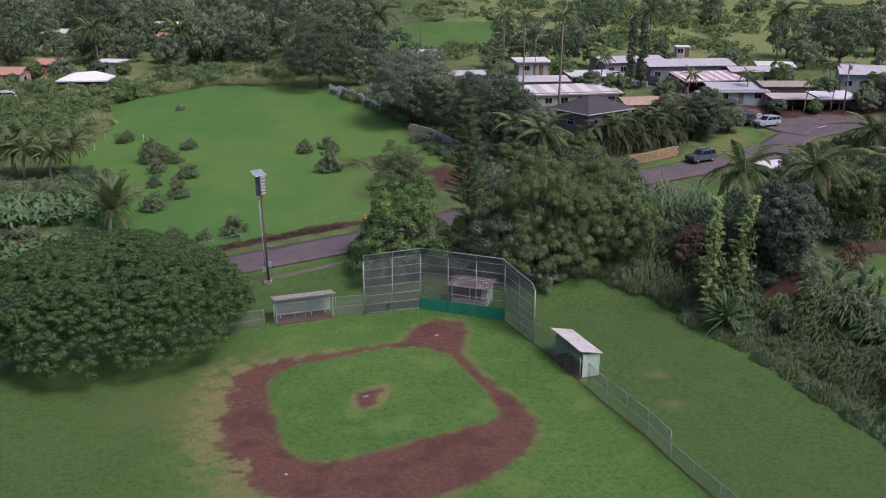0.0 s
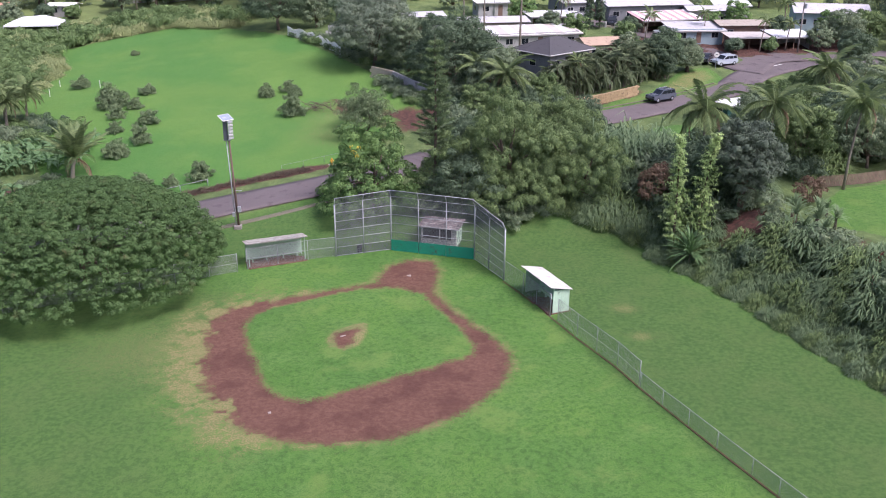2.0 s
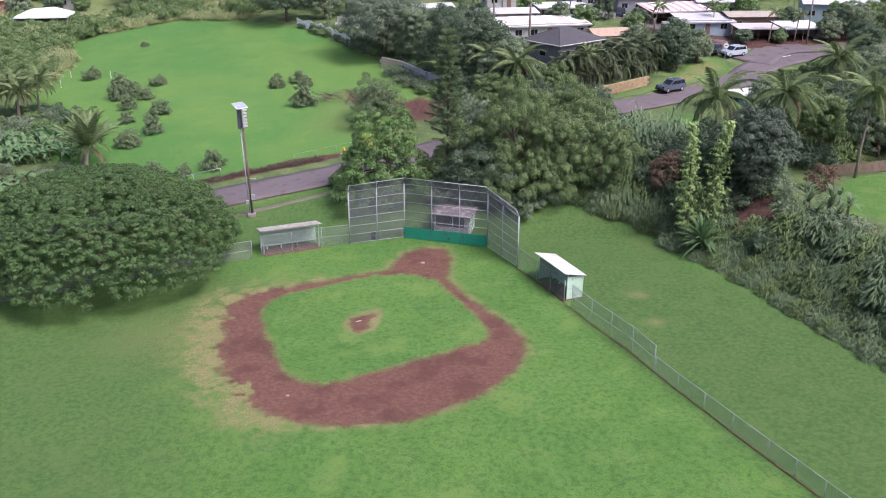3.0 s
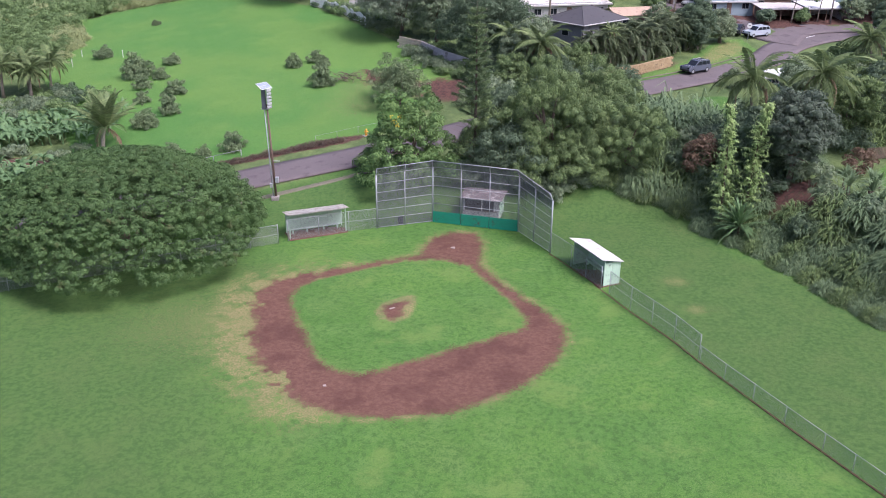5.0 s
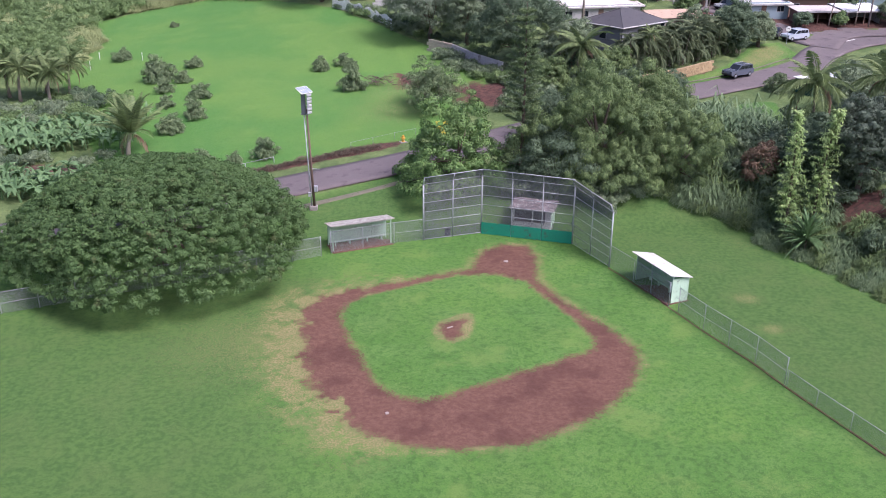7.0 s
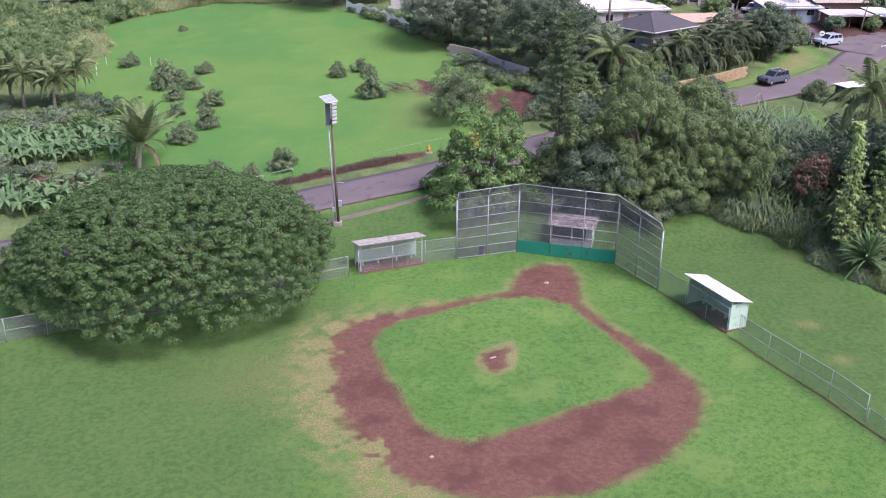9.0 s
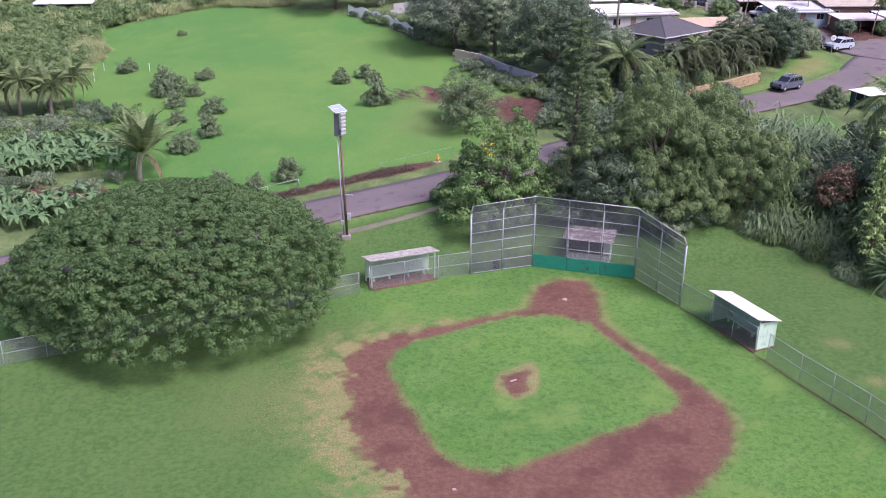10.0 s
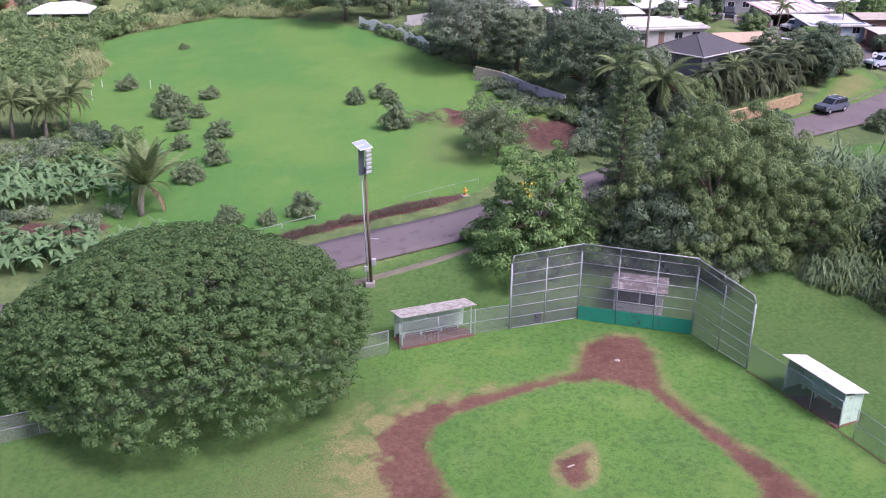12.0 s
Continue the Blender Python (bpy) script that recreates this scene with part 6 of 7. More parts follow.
BLOCK = material("grey_block", (0.47, 0.45, 0.44), (0.35, 0.33, 0.33), rough=0.9, scale=0.5, fine=8, bump=0.3, stains=0.4, stain_colour=(0.14, 0.12, 0.11), per_object=0.3)
FENCE_RED = material("red_brown_fence_board", (0.20, 0.075, 0.055), (0.12, 0.045, 0.035), rough=0.85, per_object=0.5)


def house(x, y, turn, w, d, h, label, walls, roof, style="gable", pitch=0.22, over=0.6, strip_w=1.5, alt=None, open_front=False, z=0.0, storeys=1):
    """A house: walls of real thickness with windows and a door, and a sheeted roof. Local -y faces the camera's side."""
    h = h * 0.84 if storeys == 1 else h
    m = Matrix.Translation((x, y, gz(x, y) + z)) @ Matrix.Rotation(radians(turn), 4, "Z")
    ob = thing("carport" if open_front else "house", label, "carport" if open_front else "house", m)
    sides = [(0, d / 2, w, 0.16), (-w / 2, 0, 0.16, d - 0.34), (w / 2, 0, 0.16, d - 0.34)] + ([] if open_front else [(0, -d / 2, w, 0.16)])
    for cx, cy, sx, sy in sides:
        part("wall", Geo().box(cx, cy, h / 2 - 0.4, sx, sy, h + 0.8, c=0.01), walls, ob)
    if open_front:
        for px_ in (-w / 2 + 0.1, 0, w / 2 - 0.1):
            part("post", Geo().box(px_, -d / 2, h / 2, 0.12, 0.12, h, c=0.01), WALL_BROWN, ob)
    else:
        for s in range(storeys):
            zc = 1.4 + s * (h / storeys)
            k = max(2, int(w / 2.6))
            for i in range(k):
                wx = -w / 2 + (i + 0.5) * w / k
                if i == k // 2 and s == 0:
                    dr = part("door", Geo().box(wx, -d / 2 - 0.09, 1.02, 0.9, 0.05, 2.05, c=0.01), WALL_BROWN, ob)
                    part("handle", Geo().tube((wx + 0.36, -d / 2 - 0.14, 1.0), (wx + 0.36, -d / 2 - 0.14, 1.15), 0.02, n=5), GALVANISED, dr)
                    continue
                wd = part("window", Geo().box(wx, -d / 2 - 0.085, zc, 1.36, 0.04, 1.06, c=0.01), WALL_WHITE, ob)
                for sx in (-0.31, 0.31):
                    part("pane", Geo().box(wx + sx, -d / 2 - 0.11, zc, 0.56, 0.02, 0.9), GLASS, wd)
            for sx in (-1, 1):
                wd = part("window", Geo().box(sx * (w / 2 + 0.085), 0, zc, 0.04, 1.3, 1.0, c=0.01), WALL_WHITE, ob)
                part("pane", Geo().box(sx * (w / 2 + 0.11), 0, zc, 0.02, 1.14, 0.86), GLASS, wd)
    W, D = w + 2 * over, d + 2 * over
    if style == "gable":
        rise = D / 2 * pitch
        for s in (-1, 1):
            slope = Matrix.Translation((0, s * D / 4, h + rise / 2 + 0.05)) @ Matrix.Rotation(-s * math.atan(pitch), 4, "X")
            k = max(2, int(W / strip_w))
            for i in range(k):
                part("roof_sheet", Geo().box(0, 0, 0, W / k + 0.02, D / 2 / math.cos(math.atan(pitch)), 0.07 + 0.012 * (i % 2), c=0.01,
                                             m=slope @ Matrix.Translation((-W / 2 + (i + 0.5) * W / k, 0, 0))), alt if alt and i % 2 else roof, ob)
        part("ridge_cap", Geo().box(0, 0, h + rise + 0.07, W, 0.3, 0.06, c=0.015), roof, ob)
        if not open_front:
            for s in (-1, 1):
                part("gable_wall", Geo().prism([(-d / 2, h - 0.02), (d / 2, h - 0.02), (0, h + d / 2 * pitch)], -0.08, 0.08,
                                               Matrix.Translation((s * w / 2, 0, 0)) @ Matrix.Rotation(radians(90), 4, "Z")), walls, ob)
    elif style == "hip":
        rise, r = D / 2 * pitch, (W - D) / 2
        e = [(-W / 2, -D / 2, h), (W / 2, -D / 2, h), (W / 2, D / 2, h), (-W / 2, D / 2, h), (-max(r, 0.2), 0, h + rise), (max(r, 0.2), 0, h + rise)]
        for f in ((0, 1, 5, 4), (1, 2, 5), (2, 3, 4, 5), (3, 0, 4)):
            pts = [Vector(e[i]) for i in f]
            part("roof_slope", Geo().add(pts + [p - Vector((0, 0, 0.12)) for p in pts], [tuple(range(len(f))), tuple(range(2 * len(f) - 1, len(f) - 1, -1))]
                                         + [(i, (i + 1) % len(f), len(f) + (i + 1) % len(f), len(f) + i) for i in range(len(f))]), roof, ob)
        for i in range(4):
            part("hip_cap", Geo().tube(e[i], e[4 if i in (0, 3) else 5], 0.07, n=5), roof, ob)
        for ax, bx in ((0, 1), (1, 2), (2, 3), (3, 0)):
            a_, b_ = Vector(e[ax]) - Vector((0, 0, 0.1)), Vector(e[bx]) - Vector((0, 0, 0.1))
            part("fascia", Geo().tube(a_, b_, 0.1, n=4), WALL_WHITE, ob)
    else:
        k = max(2, int(W / strip_w))
        slope = Matrix.Translation((0, 0, h + 0.1)) @ Matrix.Rotation(math.atan(pitch), 4, "X")
        for i in range(k):
            part("roof_sheet", Geo().box(0, 0, 0, W / k + 0.02, D, 0.07 + 0.012 * (i % 2), c=0.01, m=slope @ Matrix.Translation((-W / 2 + (i + 0.5) * W / k, 0, 0))), alt if alt and i % 2 else roof, ob)
        part("fascia", Geo().box(0, -D / 2, h - D / 2 * pitch + 0.03, W, 0.06, 0.24, c=0.01), WALL_WHITE, ob)
    return ob


house(21.7, 137.7, 38, 8.6, 6.6, 5.9, "two-storey grey house with a charcoal hip roof", WALL_GREY, ROOF_BLACK, "hip", 0.45, 0.7, storeys=2)
house(33.3, 155.3, 10, 8, 5.5, 3.0, "tan-roofed house wing beside a dark-roofed house", WALL_CREAM, ROOF_TAN, "gable", 0.25)
house(21, 162.2, 12, 17, 6, 3.3, "long cream-roofed house with pale skylight strips", WALL_WHITE, ROOF_CREAM, "shed", 0.1, alt=ROOF_WHITE, strip_w=1.6)
house(14.3, 169.6, 8, 14, 6.5, 3.4, "low house with a grey metal roof", WALL_CREAM, ROOF_GREY, "gable", 0.15)
house(36.5, 190, 18, 13, 7, 3.2, "grey-roofed house with blue-grey walls", WALL_GREY, ROOF_GREY, "gable", 0.2)
house(47.5, 187.5, 10, 17, 8, 3.4, "wide house with a weathered grey metal roof", WALL_GREY, ROOF_GREY, "gable", 0.2)
house(49.3, 176.6, 14, 11.5, 5.5, 3.1, "carport with a faded pink and white striped roof", WALL_BROWN, ROOF_PINK, "shed", 0.14, alt=ROOF_WHITE, strip_w=0.9, open_front=True)
house(59, 182, 0, 8, 5.5, 3.3, "house end with a pale grey roof", WALL_WHITE, ROOF_GREY, "gable", 0.18)
house(52.5, 168.3, 4, 9, 5.5, 3.0, "pale blue house with a dull grey roof", WALL_BLUE, ROOF_GREY, "shed", 0.12)
house(62, 170.5, 2, 9.5, 6, 3.1, "house with a dull brown sheet roof", WALL_BROWN, ROOF_BROWN, "gable", 0.16)
house(60.5, 163.2, 0, 6.5, 4, 2.6, "low carport with a pale beige roof edge", WALL_BROWN, ROOF_CREAM, "shed", 0.05, open_front=True)
house(68.4, 163.8, 8, 6.4, 4.5, 2.7, "shed with a bright white roof beside the street", WALL_WHITE, ROOF_WHITE, "shed", 0.1, open_front=True)
house(82, 178.5, -14, 13, 8, 3.6, "blue-grey house with a light grey gable roof", WALL_BLUE, ROOF_GREY, "gable", 0.3)
house(67, 191, -8, 6.5, 4, 2.7, "small white and blue hillside house", WALL_WHITE, ROOF_WHITE, "shed", 0.1)
house(53.6, 214, 0, 3, 2.6, 2.6, "small white box shed on the hillside", WALL_WHITE, ROOF_WHITE, "shed", 0.05, over=0.15)
house(17, 188.5, 10, 6, 4.5, 3.2, "small white house with a flat white roof", WALL_WHITE, ROOF_WHITE, "shed", 0.06)
house(-5.5, 199.5, 6, 6.5, 7, 3.0, "house with a pale metal roof among trees", WALL_CREAM, ROOF_WHITE, "shed", 0.1)
house(2, 176.3, 14, 9, 4.5, 3.0, "grey house half hidden by trees", WALL_GREY, ROOF_GREY, "gable", 0.2)
house(27, 176, 10, 8, 5, 3.0, "white carport roof behind a lane", WALL_WHITE, ROOF_WHITE, "shed", 0.06, open_front=True)
house(-66, 238.5, 4, 11, 8, 3.4, "white house with a dark blue hip roof", WALL_WHITE, ROOF_NAVY, "hip", 0.4)
house(-52, 233, 0, 8, 7, 4.2, "dark house with a navy roof among trees", WALL_GREY, ROOF_NAVY, "hip", 0.45)
house(-95.5, 203, 0, 7, 6, 3.0, "house with a terracotta roof", WALL_CREAM, ROOF_ORANGE, "gable", 0.35)
house(-90.5, 214, 4, 5.5, 5, 3.2, "terracotta-roofed house by trees", ROOF_ORANGE, ROOF_ORANGE, "gable", 0.35)
house(-77.5, 219, -6, 5.5, 4, 2.8, "small white house with a white roof", WALL_WHITE, ROOF_WHITE, "gable", 0.2)
house(-76, 255, 0, 6.5, 5, 3.2, "house with a terracotta roof far up the slope", WALL_CREAM, ROOF_ORANGE, "hip", 0.4)
house(-81, 277, -10, 7, 5, 3.4, "white-roofed house far up the slope", WALL_WHITE, ROOF_WHITE, "gable", 0.3)
house(-41, 250, -15, 8, 6, 3.8, "grey-roofed house with a white gable", WALL_WHITE, ROOF_NAVY, "gable", 0.45)
house(-108, 262, 0, 6, 5, 3.2, "white house far among trees", WALL_WHITE, ROOF_WHITE, "gable", 0.3)

house(46.6, 125.4, 22, 7.0, 3.0, 2.2, "dark green shed with a white roof edge beside the street", SHED_GREEN, ROOF_WHITE, "shed", 0.04, over=0.3)
house(63, 126, 10, 7, 4, 2.4, "low shed with a white roof behind garden trees", WALL_WHITE, ROOF_WHITE, "shed", 0.06)
# marquee
TENT = material("white_tent_fabric", (0.80, 0.80, 0.82), (0.74, 0.74, 0.76), rough=0.7, scale=0.5, bump=0.1)
tent = thing("marquee", "large white marquee tent with pitched fabric roof", "tent", Matrix.Translation((-76.3, 196.8, gz(-76.3, 196.8) + 0.5)) @ Matrix.Rotation(radians(6), 4, "Z"))
W, D, e = 10.4, 7.6, [(-5.2, -3.8, 2.2), (5.2, -3.8, 2.2), (5.2, 3.8, 2.2), (-5.2, 3.8, 2.2), (-2.2, 0, 3.4), (2.2, 0, 3.7)]
for f in ((0, 1, 5, 4), (1, 2, 5), (2, 3, 4, 5), (3, 0, 4)):
    pts = [Vector(e[i]) for i in f]
    part("canopy_panel", Geo().add(pts + [p - Vector((0, 0, 0.06)) for p in pts], [tuple(range(len(f))), tuple(range(2 * len(f) - 1, len(f) - 1, -1))]
                                   + [(i, (i + 1) % len(f), len(f) + (i + 1) % len(f), len(f) + i) for i in range(len(f))]), TENT, tent)
for i in range(4):
    part("pole", Geo().tube((e[i][0], e[i][1], 0), e[i], 0.06, n=6), GALVANISED, tent)
    a_, b_ = Vector(e[i]), Vector(e[(i + 1) % 4])
    part("valance", Geo().add([a_, b_, b_ - Vector((0, 0, 0.3)), a_ - Vector((0, 0, 0.3)), a_ * 0.995, b_ * 0.995, b_ * 0.995 - Vector((0, 0, 0.3)), a_ * 0.995 - Vector((0, 0, 0.3))],
                              [(0, 1, 2, 3), (7, 6, 5, 4), (0, 4, 5, 1), (3, 2, 6, 7)]), TENT, tent)


# ---- walls and garden fences ----
FENCE_WHITE = material("white_fence_paint", (0.78, 0.78, 0.77), (0.68, 0.67, 0.66), rough=0.6, per_object=0.2)


def block_wall(line, height, mat, name, label, block=(0.8, 0.4), thick=0.2, cap=True):
    """A wall of courses of blocks along a line."""
    ob = thing(name, label, "wall", Matrix(), kind="structure")
    for (ax, ay), (bx, by) in zip(line, line[1:]):
        a_, b_ = Vector((ax, ay)), Vector((bx, by))
        L, u = (b_ - a_).length, (b_ - a_).normalized()
        rows, cols = max(1, round(height / block[1])), max(1, round(L / block[0]))
        me = Geo().box(0, 0, 0, L / cols - 0.015, thick, height / rows - 0.015, c=0.015).mesh("block")
        me.materials.append(mat)
        for i in range(cols):
            for j in range(rows):
                s = (i + 0.5 + (0.25 if j % 2 else -0.25)) * L / cols
                p = a_ + u * s
                o = new("block", me)
                o.parent = ob
                o.matrix_basis = Matrix.Translation((p.x, p.y, gz(p.x, p.y) - 0.1 + (j + 0.5) * height / rows)) @ Matrix.Rotation(math.atan2(u.y, u.x), 4, "Z")
    return ob


block_wall([(-2.6, 142.4), (0.5, 137.0), (3.9, 132.6)], 1.9, BLOCK, "wall_garden", "weathered grey block wall beside the meadow", (0.8, 0.48))
block_wall([(-6, 145.6), (-2.6, 142.4)], 1.9, WALL_CREAM, "wall_garden", "tan block wall end of a garden", (0.8, 0.48))
block_wall([(21.6, 126.5), (28.6, 130.4), (34.1, 134.3)], 1.45, ROCK, "wall_rock", "ochre rock retaining wall below a hedge", (0.6, 0.37), 0.45)
block_wall([(-14.8, 174.5), (-8.8, 176.5)], 1.9, WALL_WHITE, "wall_white", "white rendered garden wall", (1.0, 0.95))
block_wall([(37.9, 176.2), (41, 174.5), (45, 173.2)], 0.7, WALL_CREAM, "wall_forecourt", "cream forecourt wall with piers", (0.8, 0.35))
for k in range(5):
    x, y = 37.9 + 1.75 * k, 176.1 - 0.8 * k
    tagged(part("gate_pier", Geo().box(x, y, gz(x, y) + 0.6, 0.4, 0.4, 1.3, c=0.03), WALL_WHITE), "white pier of a forecourt wall", "pier", "forecourt piers")


def board_fence(line, height, mat, label, name="board_fence", width=0.16, gap=0.04, wave=0.0):
    ob = thing(name, label, "fence", Matrix())
    for (ax, ay), (bx, by) in zip(line, line[1:]):
        a_, b_ = Vector((ax, ay)), Vector((bx, by))
        L, u = (b_ - a_).length, (b_ - a_).normalized()
        k = int(L / (width + gap))
        me = Geo().prism([(-width / 2, 0), (width / 2, 0), (width / 2, height - 0.08), (0, height), (-width / 2, height - 0.08)], -0.012, 0.012).mesh("board")
        me.materials.append(mat)
        for i in range(k):
            p = a_ + u * (i + 0.5) * L / k
            o = new("board", me)
            o.parent = ob
            o.matrix_basis = Matrix.LocRotScale((p.x, p.y, gz(p.x, p.y) - 0.05), Euler((0, 0, math.atan2(u.y, u.x))), (1, 1, 1 + wave * math.cos(i * 0.45)))
        for z in (0.3, height - 0.35):
            off = Vector((-u.y, u.x)) * 0.03
            part("rail", Geo().tube((a_.x + off.x, a_.y + off.y, gz(ax, ay) + z), (b_.x + off.x, b_.y + off.y, gz(bx, by) + z), 0.035, n=4), mat, ob)
    return ob


board_fence([(-22.3, 176.2), (-19.6, 173.2), (-17.3, 170.4), (-14.4, 165.2), (-11.5, 159.8)], 1.7, FENCE_WHITE, "white picket fence with a scalloped top", "picket_fence", wave=0.12, width=0.22)
board_fence([(17.5, 124.2), (20.5, 125.8), (23.4, 127.4)], 1.1, FENCE_RED, "red-brown board fence below a hedge")
board_fence([(37.5, 66.5), (38.5, 69.0), (41, 71)], 1.2, FENCE_RED, "red-brown board fence in a garden")
board_fence([(43.5, 91.8), (48, 92.6), (56, 95.2)], 1.3, WOOD, "weathered board fence behind a lawn")


# ---- vehicles ----
def car(x, y, turn, colour, label, kind="suv", scale=1.0, name="car"):
    body = material("car_paint", colour, tuple(v * 0.9 for v in colour), rough=0.25, bump=0, spec=0.6)
    m = Matrix.LocRotScale((x, y, gz(x, y) + 0.07), Euler((0, 0, radians(turn))), (scale,) * 3)
    ob = thing(name, label, "car", m)
    tall = 1.72 if kind == "suv" else 1.45
    low = [(-2.25, 0.45), (-2.3, 0.75), (-2.2, 1.0), (-0.85, 1.06), (2.1, 1.06), (2.28, 0.95), (2.3, 0.45), (1.85, 0.32), (-1.9, 0.32)]
    part("body", Geo().prism(low, -0.9, 0.9), body, ob)
    top = [(-0.95, 1.05), (-0.25, tall - 0.06), (0.05, tall), (1.75, tall - 0.03), (2.05, tall - 0.18), (2.2, 1.05)] if kind == "suv" else \
          [(-0.9, 1.05), (-0.15, tall - 0.05), (0.15, tall), (1.05, tall - 0.02), (1.75, 1.05)]
    g = Geo().prism(top, -0.78, 0.78)
    part("cabin", g, body, ob)
    w0, w1 = (-0.75, 2.05) if kind == "suv" else (-0.7, 1.5)
    for s in (-1, 1):
        for a_, b_, c_, d_ in ((w0, 0.35, -0.2, 0.35), (0.43, 1.2, 0.43, 1.2), (1.28, w1, 1.28, w1 - 0.18)):
            part("side_window", Geo().prism([(a_, 1.1), (b_, 1.1), (d_, tall - 0.16), (c_, tall - 0.16)], 0.785 * s, 0.8 * s), GLASS, ob)
        for wx in (-1.45, 1.45):
            wh = part("wheel", Geo().tube((wx, s * 0.72, 0.33), (wx, s * 0.93, 0.33), 0.33, n=14), RUBBER, ob)
            part("rim", Geo().tube((wx, s * 0.93, 0.33), (wx, s * 0.94, 0.33), 0.2, n=10), GALVANISED, wh)
        part("headlight", Geo().box(-2.26, s * 0.66, 0.82, 0.08, 0.3, 0.16, c=0.02), GLASS, ob, "clear headlight")
        part("tail_light", Geo().box(2.28, s * 0.7, 0.9, 0.06, 0.22, 0.2, c=0.02), FENCE_RED, ob, "red tail light")
    part("windscreen", Geo().add([(-0.93, -0.7, 1.08), (-0.93, 0.7, 1.08), (-0.3, 0.66, tall - 0.1), (-0.3, -0.66, tall - 0.1), (-0.96, -0.7, 1.1), (-0.96, 0.7, 1.1), (-0.33, 0.66, tall - 0.08), (-0.33, -0.66, tall - 0.08)],
                                  [(0, 1, 2, 3), (7, 6, 5, 4), (0, 4, 5, 1), (2, 6, 7, 3)]), GLASS, ob)
    part("bumper", Geo().box(-2.3, 0, 0.5, 0.12, 1.7, 0.22, c=0.04), DARK, ob)
    part("bumper", Geo().box(2.32, 0, 0.5, 0.12, 1.7, 0.22, c=0.04), DARK, ob)
    if kind == "suv":
        for s in (-1, 1):
            part("roof_rail", Geo().tube((0.1, s * 0.66, tall + 0.05), (1.7, s * 0.66, tall + 0.03), 0.025, n=5), GALVANISED, ob)
    return ob


car(36.9, 131.4, 31, (0.10, 0.112, 0.145), "slate grey sport utility car parked at the kerb")
car(53.0, 151.8, 25, (0.42, 0.46, 0.52), "silver-blue sport utility car at the junction")
car(50.3, 153.5, 60, (0.03, 0.03, 0.035), "dark car beside a hedge at the junction", "sedan")
car(39.6, 178.2, 75, (0.02, 0.022, 0.03), "black pickup-like car beside cypresses")
car(32.5, 184, 20, (0.7, 0.7, 0.72), "white car parked by houses", "sedan")
car(31, 181.2, 20, (0.5, 0.52, 0.55), "silver car parked by houses", "sedan")
car(33.2, 186.5, 20, (0.65, 0.66, 0.68), "pale car parked by houses", "suv")
car(59.5, 113.5, 40, (0.72, 0.72, 0.72), "white car half hidden by garden trees", "suv")
car(48.2, 171.7, 30, (0.68, 0.68, 0.66), "white van parked in a yard", "suv")
car(41.5, 158.5, 60, (0.75, 0.75, 0.74), "white car behind a palm hedge", "suv")
car(38.5, 157, 80, (0.4, 0.42, 0.45), "grey car behind a palm hedge", "sedan")
car(-89.3, 185.5, 10, (0.8, 0.8, 0.8), "white camper van beside scrub", "suv", 1.25)
car(-84.5, 196, 40, (0.06, 0.07, 0.09), "dark car beside a marquee", "suv")
car(-18, 236, 10, (0.2, 0.24, 0.3), "blue-grey car far up the slope", "suv")

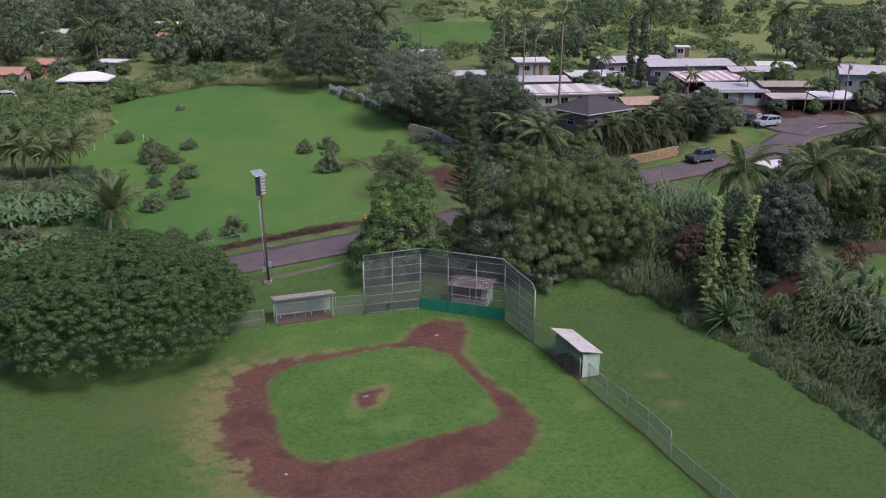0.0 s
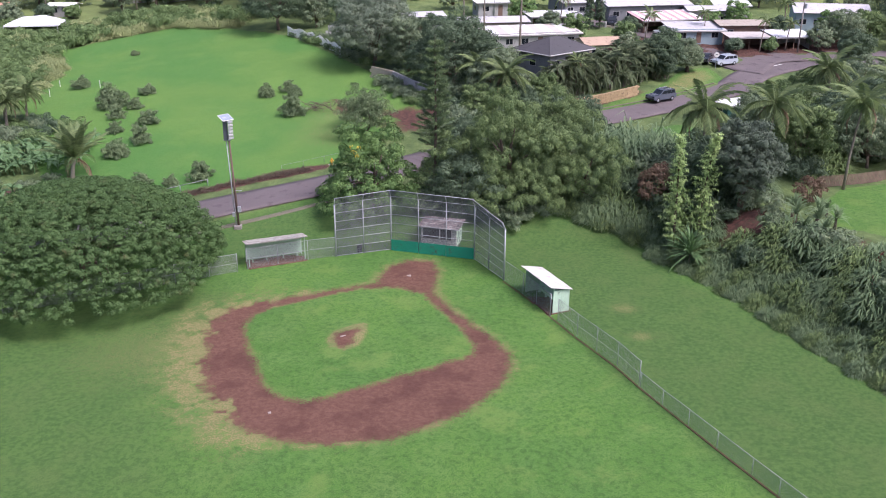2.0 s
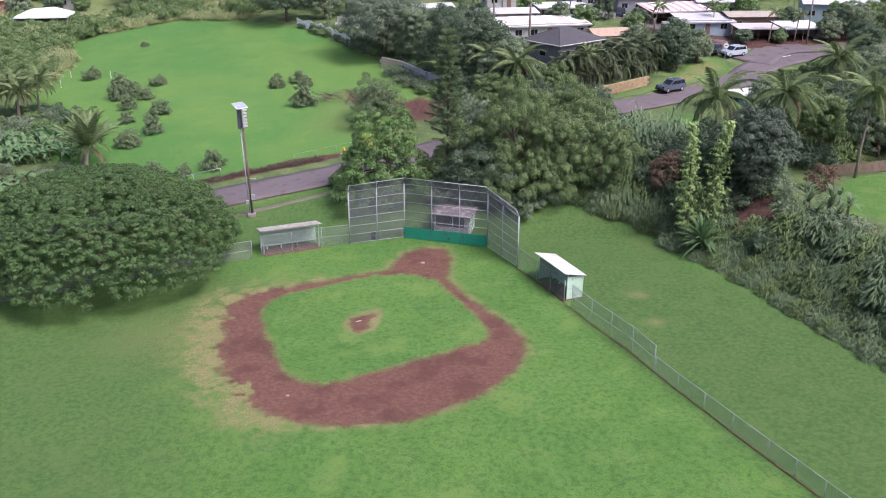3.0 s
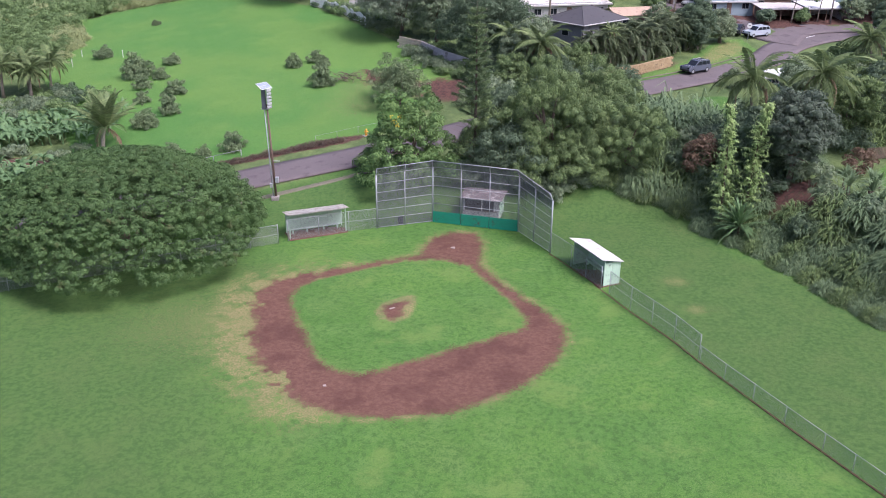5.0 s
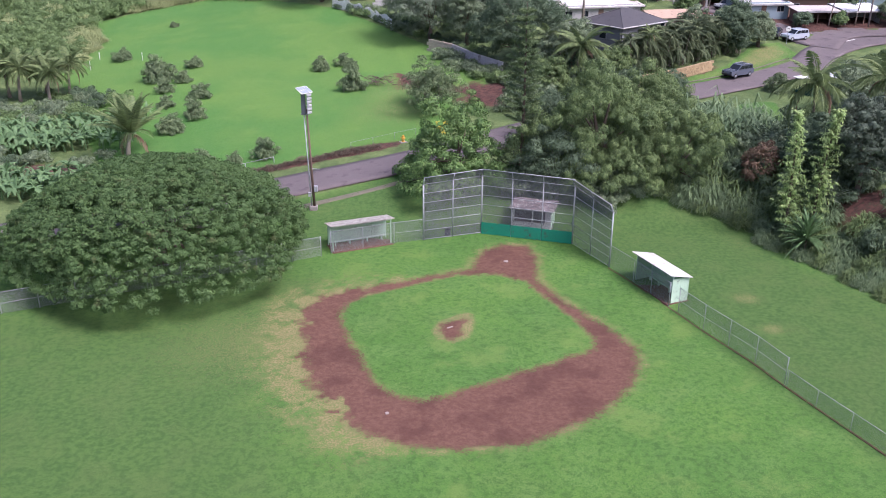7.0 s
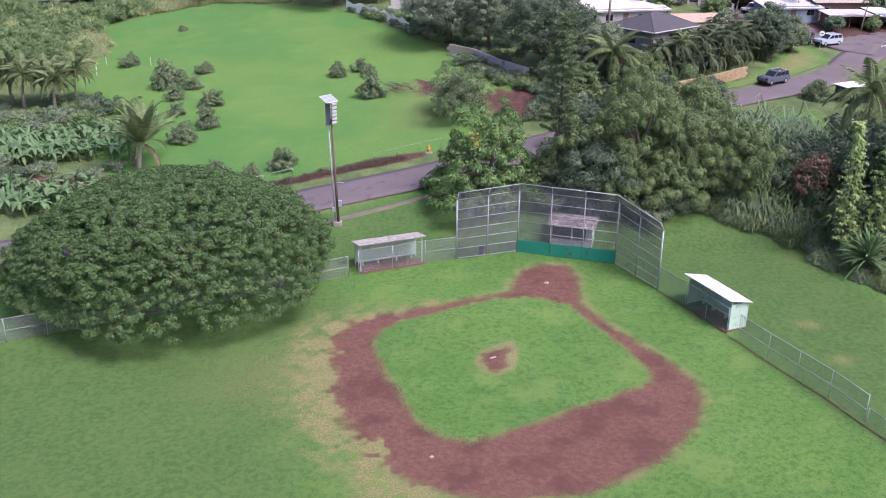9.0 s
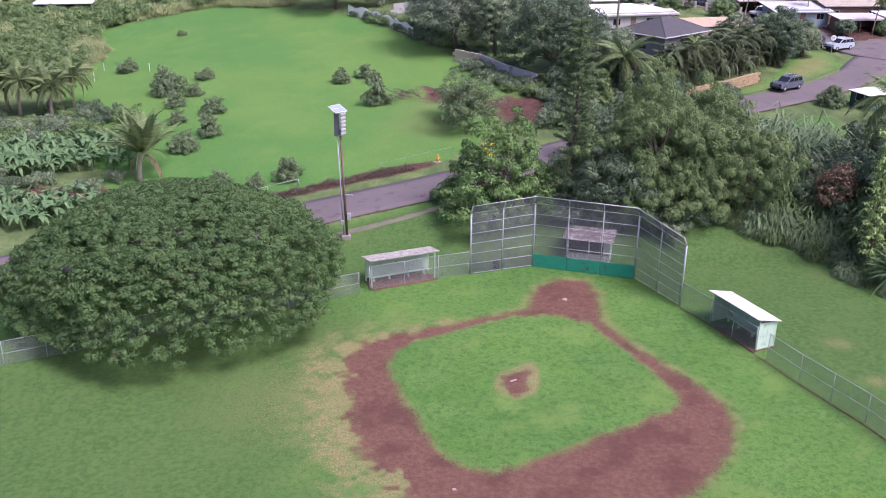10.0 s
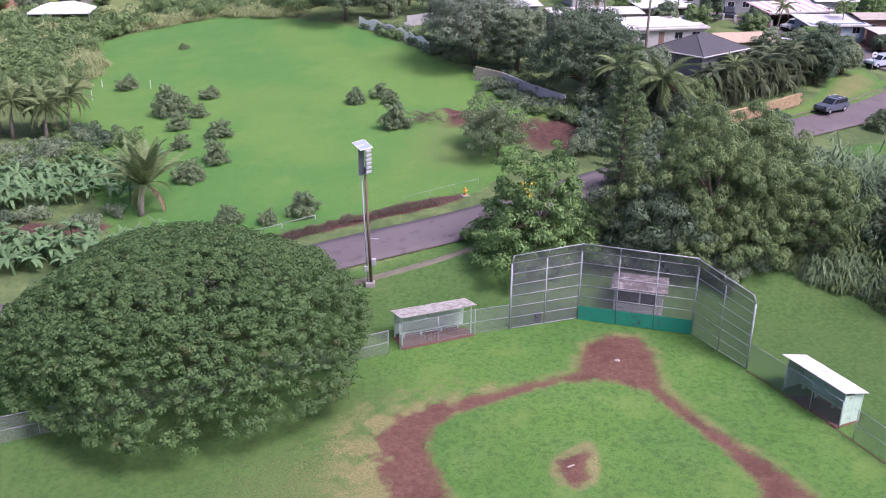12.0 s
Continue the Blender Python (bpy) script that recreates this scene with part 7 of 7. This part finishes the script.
# ---- poles, lamps and signs ----
pole = thing("utility_pole", "grey utility pole with a top bracket and transformer", "pole", Matrix.Translation((68.8, 159.8, gz(68.8, 159.8))))
part("shaft", Geo().tube((0, 0, -0.3), (0.05, 0, 9.4), 0.16, 0.11, n=8), CONCRETE, pole, smooth=True)
part("crossarm", Geo().box(0.05, 0, 8.9, 1.8, 0.12, 0.14, c=0.01), WOOD, pole)
part("transformer", Geo().tube((0.3, -0.2, 7.6), (0.3, -0.2, 8.4), 0.22, n=10), GALVANISED, pole)
pole = thing("utility_pole", "slim wooden utility pole on the hillside", "pole", Matrix.Translation((49.8, 234.8, gz(49.8, 234.8))))
part("shaft", Geo().tube((0, 0, -0.3), (0, 0, 11), 0.15, 0.1, n=7), WOOD, pole, smooth=True)
part("crossarm", Geo().box(0, 0, 10.3, 2.2, 0.12, 0.14, c=0.01), WOOD, pole)
lamp = thing("street_lamp", "pale street lamp with a curved arm", "street lamp", Matrix.Translation((17.6, 186, gz(17.6, 186))))
part("shaft", Geo().pipe([(0, 0, -0.2), (0, 0, 4), (0, 0, 7.2), (0.4, 0, 7.7), (1.7, -0.1, 7.95)], [0.1, 0.08, 0.07, 0.055, 0.04], n=7), GALVANISED, lamp, smooth=True)
part("lamp_head", Geo().box(2.0, -0.1, 7.95, 0.7, 0.28, 0.16, c=0.05), GALVANISED, lamp)
sign = thing("road_sign", "round white road sign on a slim post", "sign", Matrix.Translation((50.9, 149.7, gz(50.9, 149.7))))
part("post", Geo().tube((0, 0, -0.1), (0, 0, 2.3), 0.05, n=6), GALVANISED, sign)
part("sign_plate", Geo().tube((0, -0.06, 2.35), (0, -0.09, 2.35), 0.42, n=18), WHITE_PAINT, sign)
part("symbol_bar", Geo().box(0, -0.105, 2.35, 0.4, 0.02, 0.1), DARK, sign, "plain dark bar")

# heap of cut branches by the soil track
pile = thing("brush_pile", "heap of dry cut branches on bare soil", "brush pile", Matrix.Translation((-12.6, 130.0, gz(-12.6, 130.0) + 0.3)))
pile_rng = np.random.default_rng(3)
for k in range(60):
    a_, e_ = pile_rng.uniform(0, math.tau), pile_rng.uniform(0.0, 0.7)
    o_ = pile_rng.normal(scale=(1.3, 0.7, 0.3), size=3)
    d_ = np.array([math.cos(a_) * math.cos(e_), math.sin(a_) * math.cos(e_), math.sin(e_)]) * pile_rng.uniform(0.6, 1.3)
    part("branch", Geo().tube(tuple(o_ - d_ * 0.5 + [0, 0, 0.3]), tuple(o_ + d_ + [0, 0, 0.3]), 0.05, 0.015, n=4), BARK, pile)
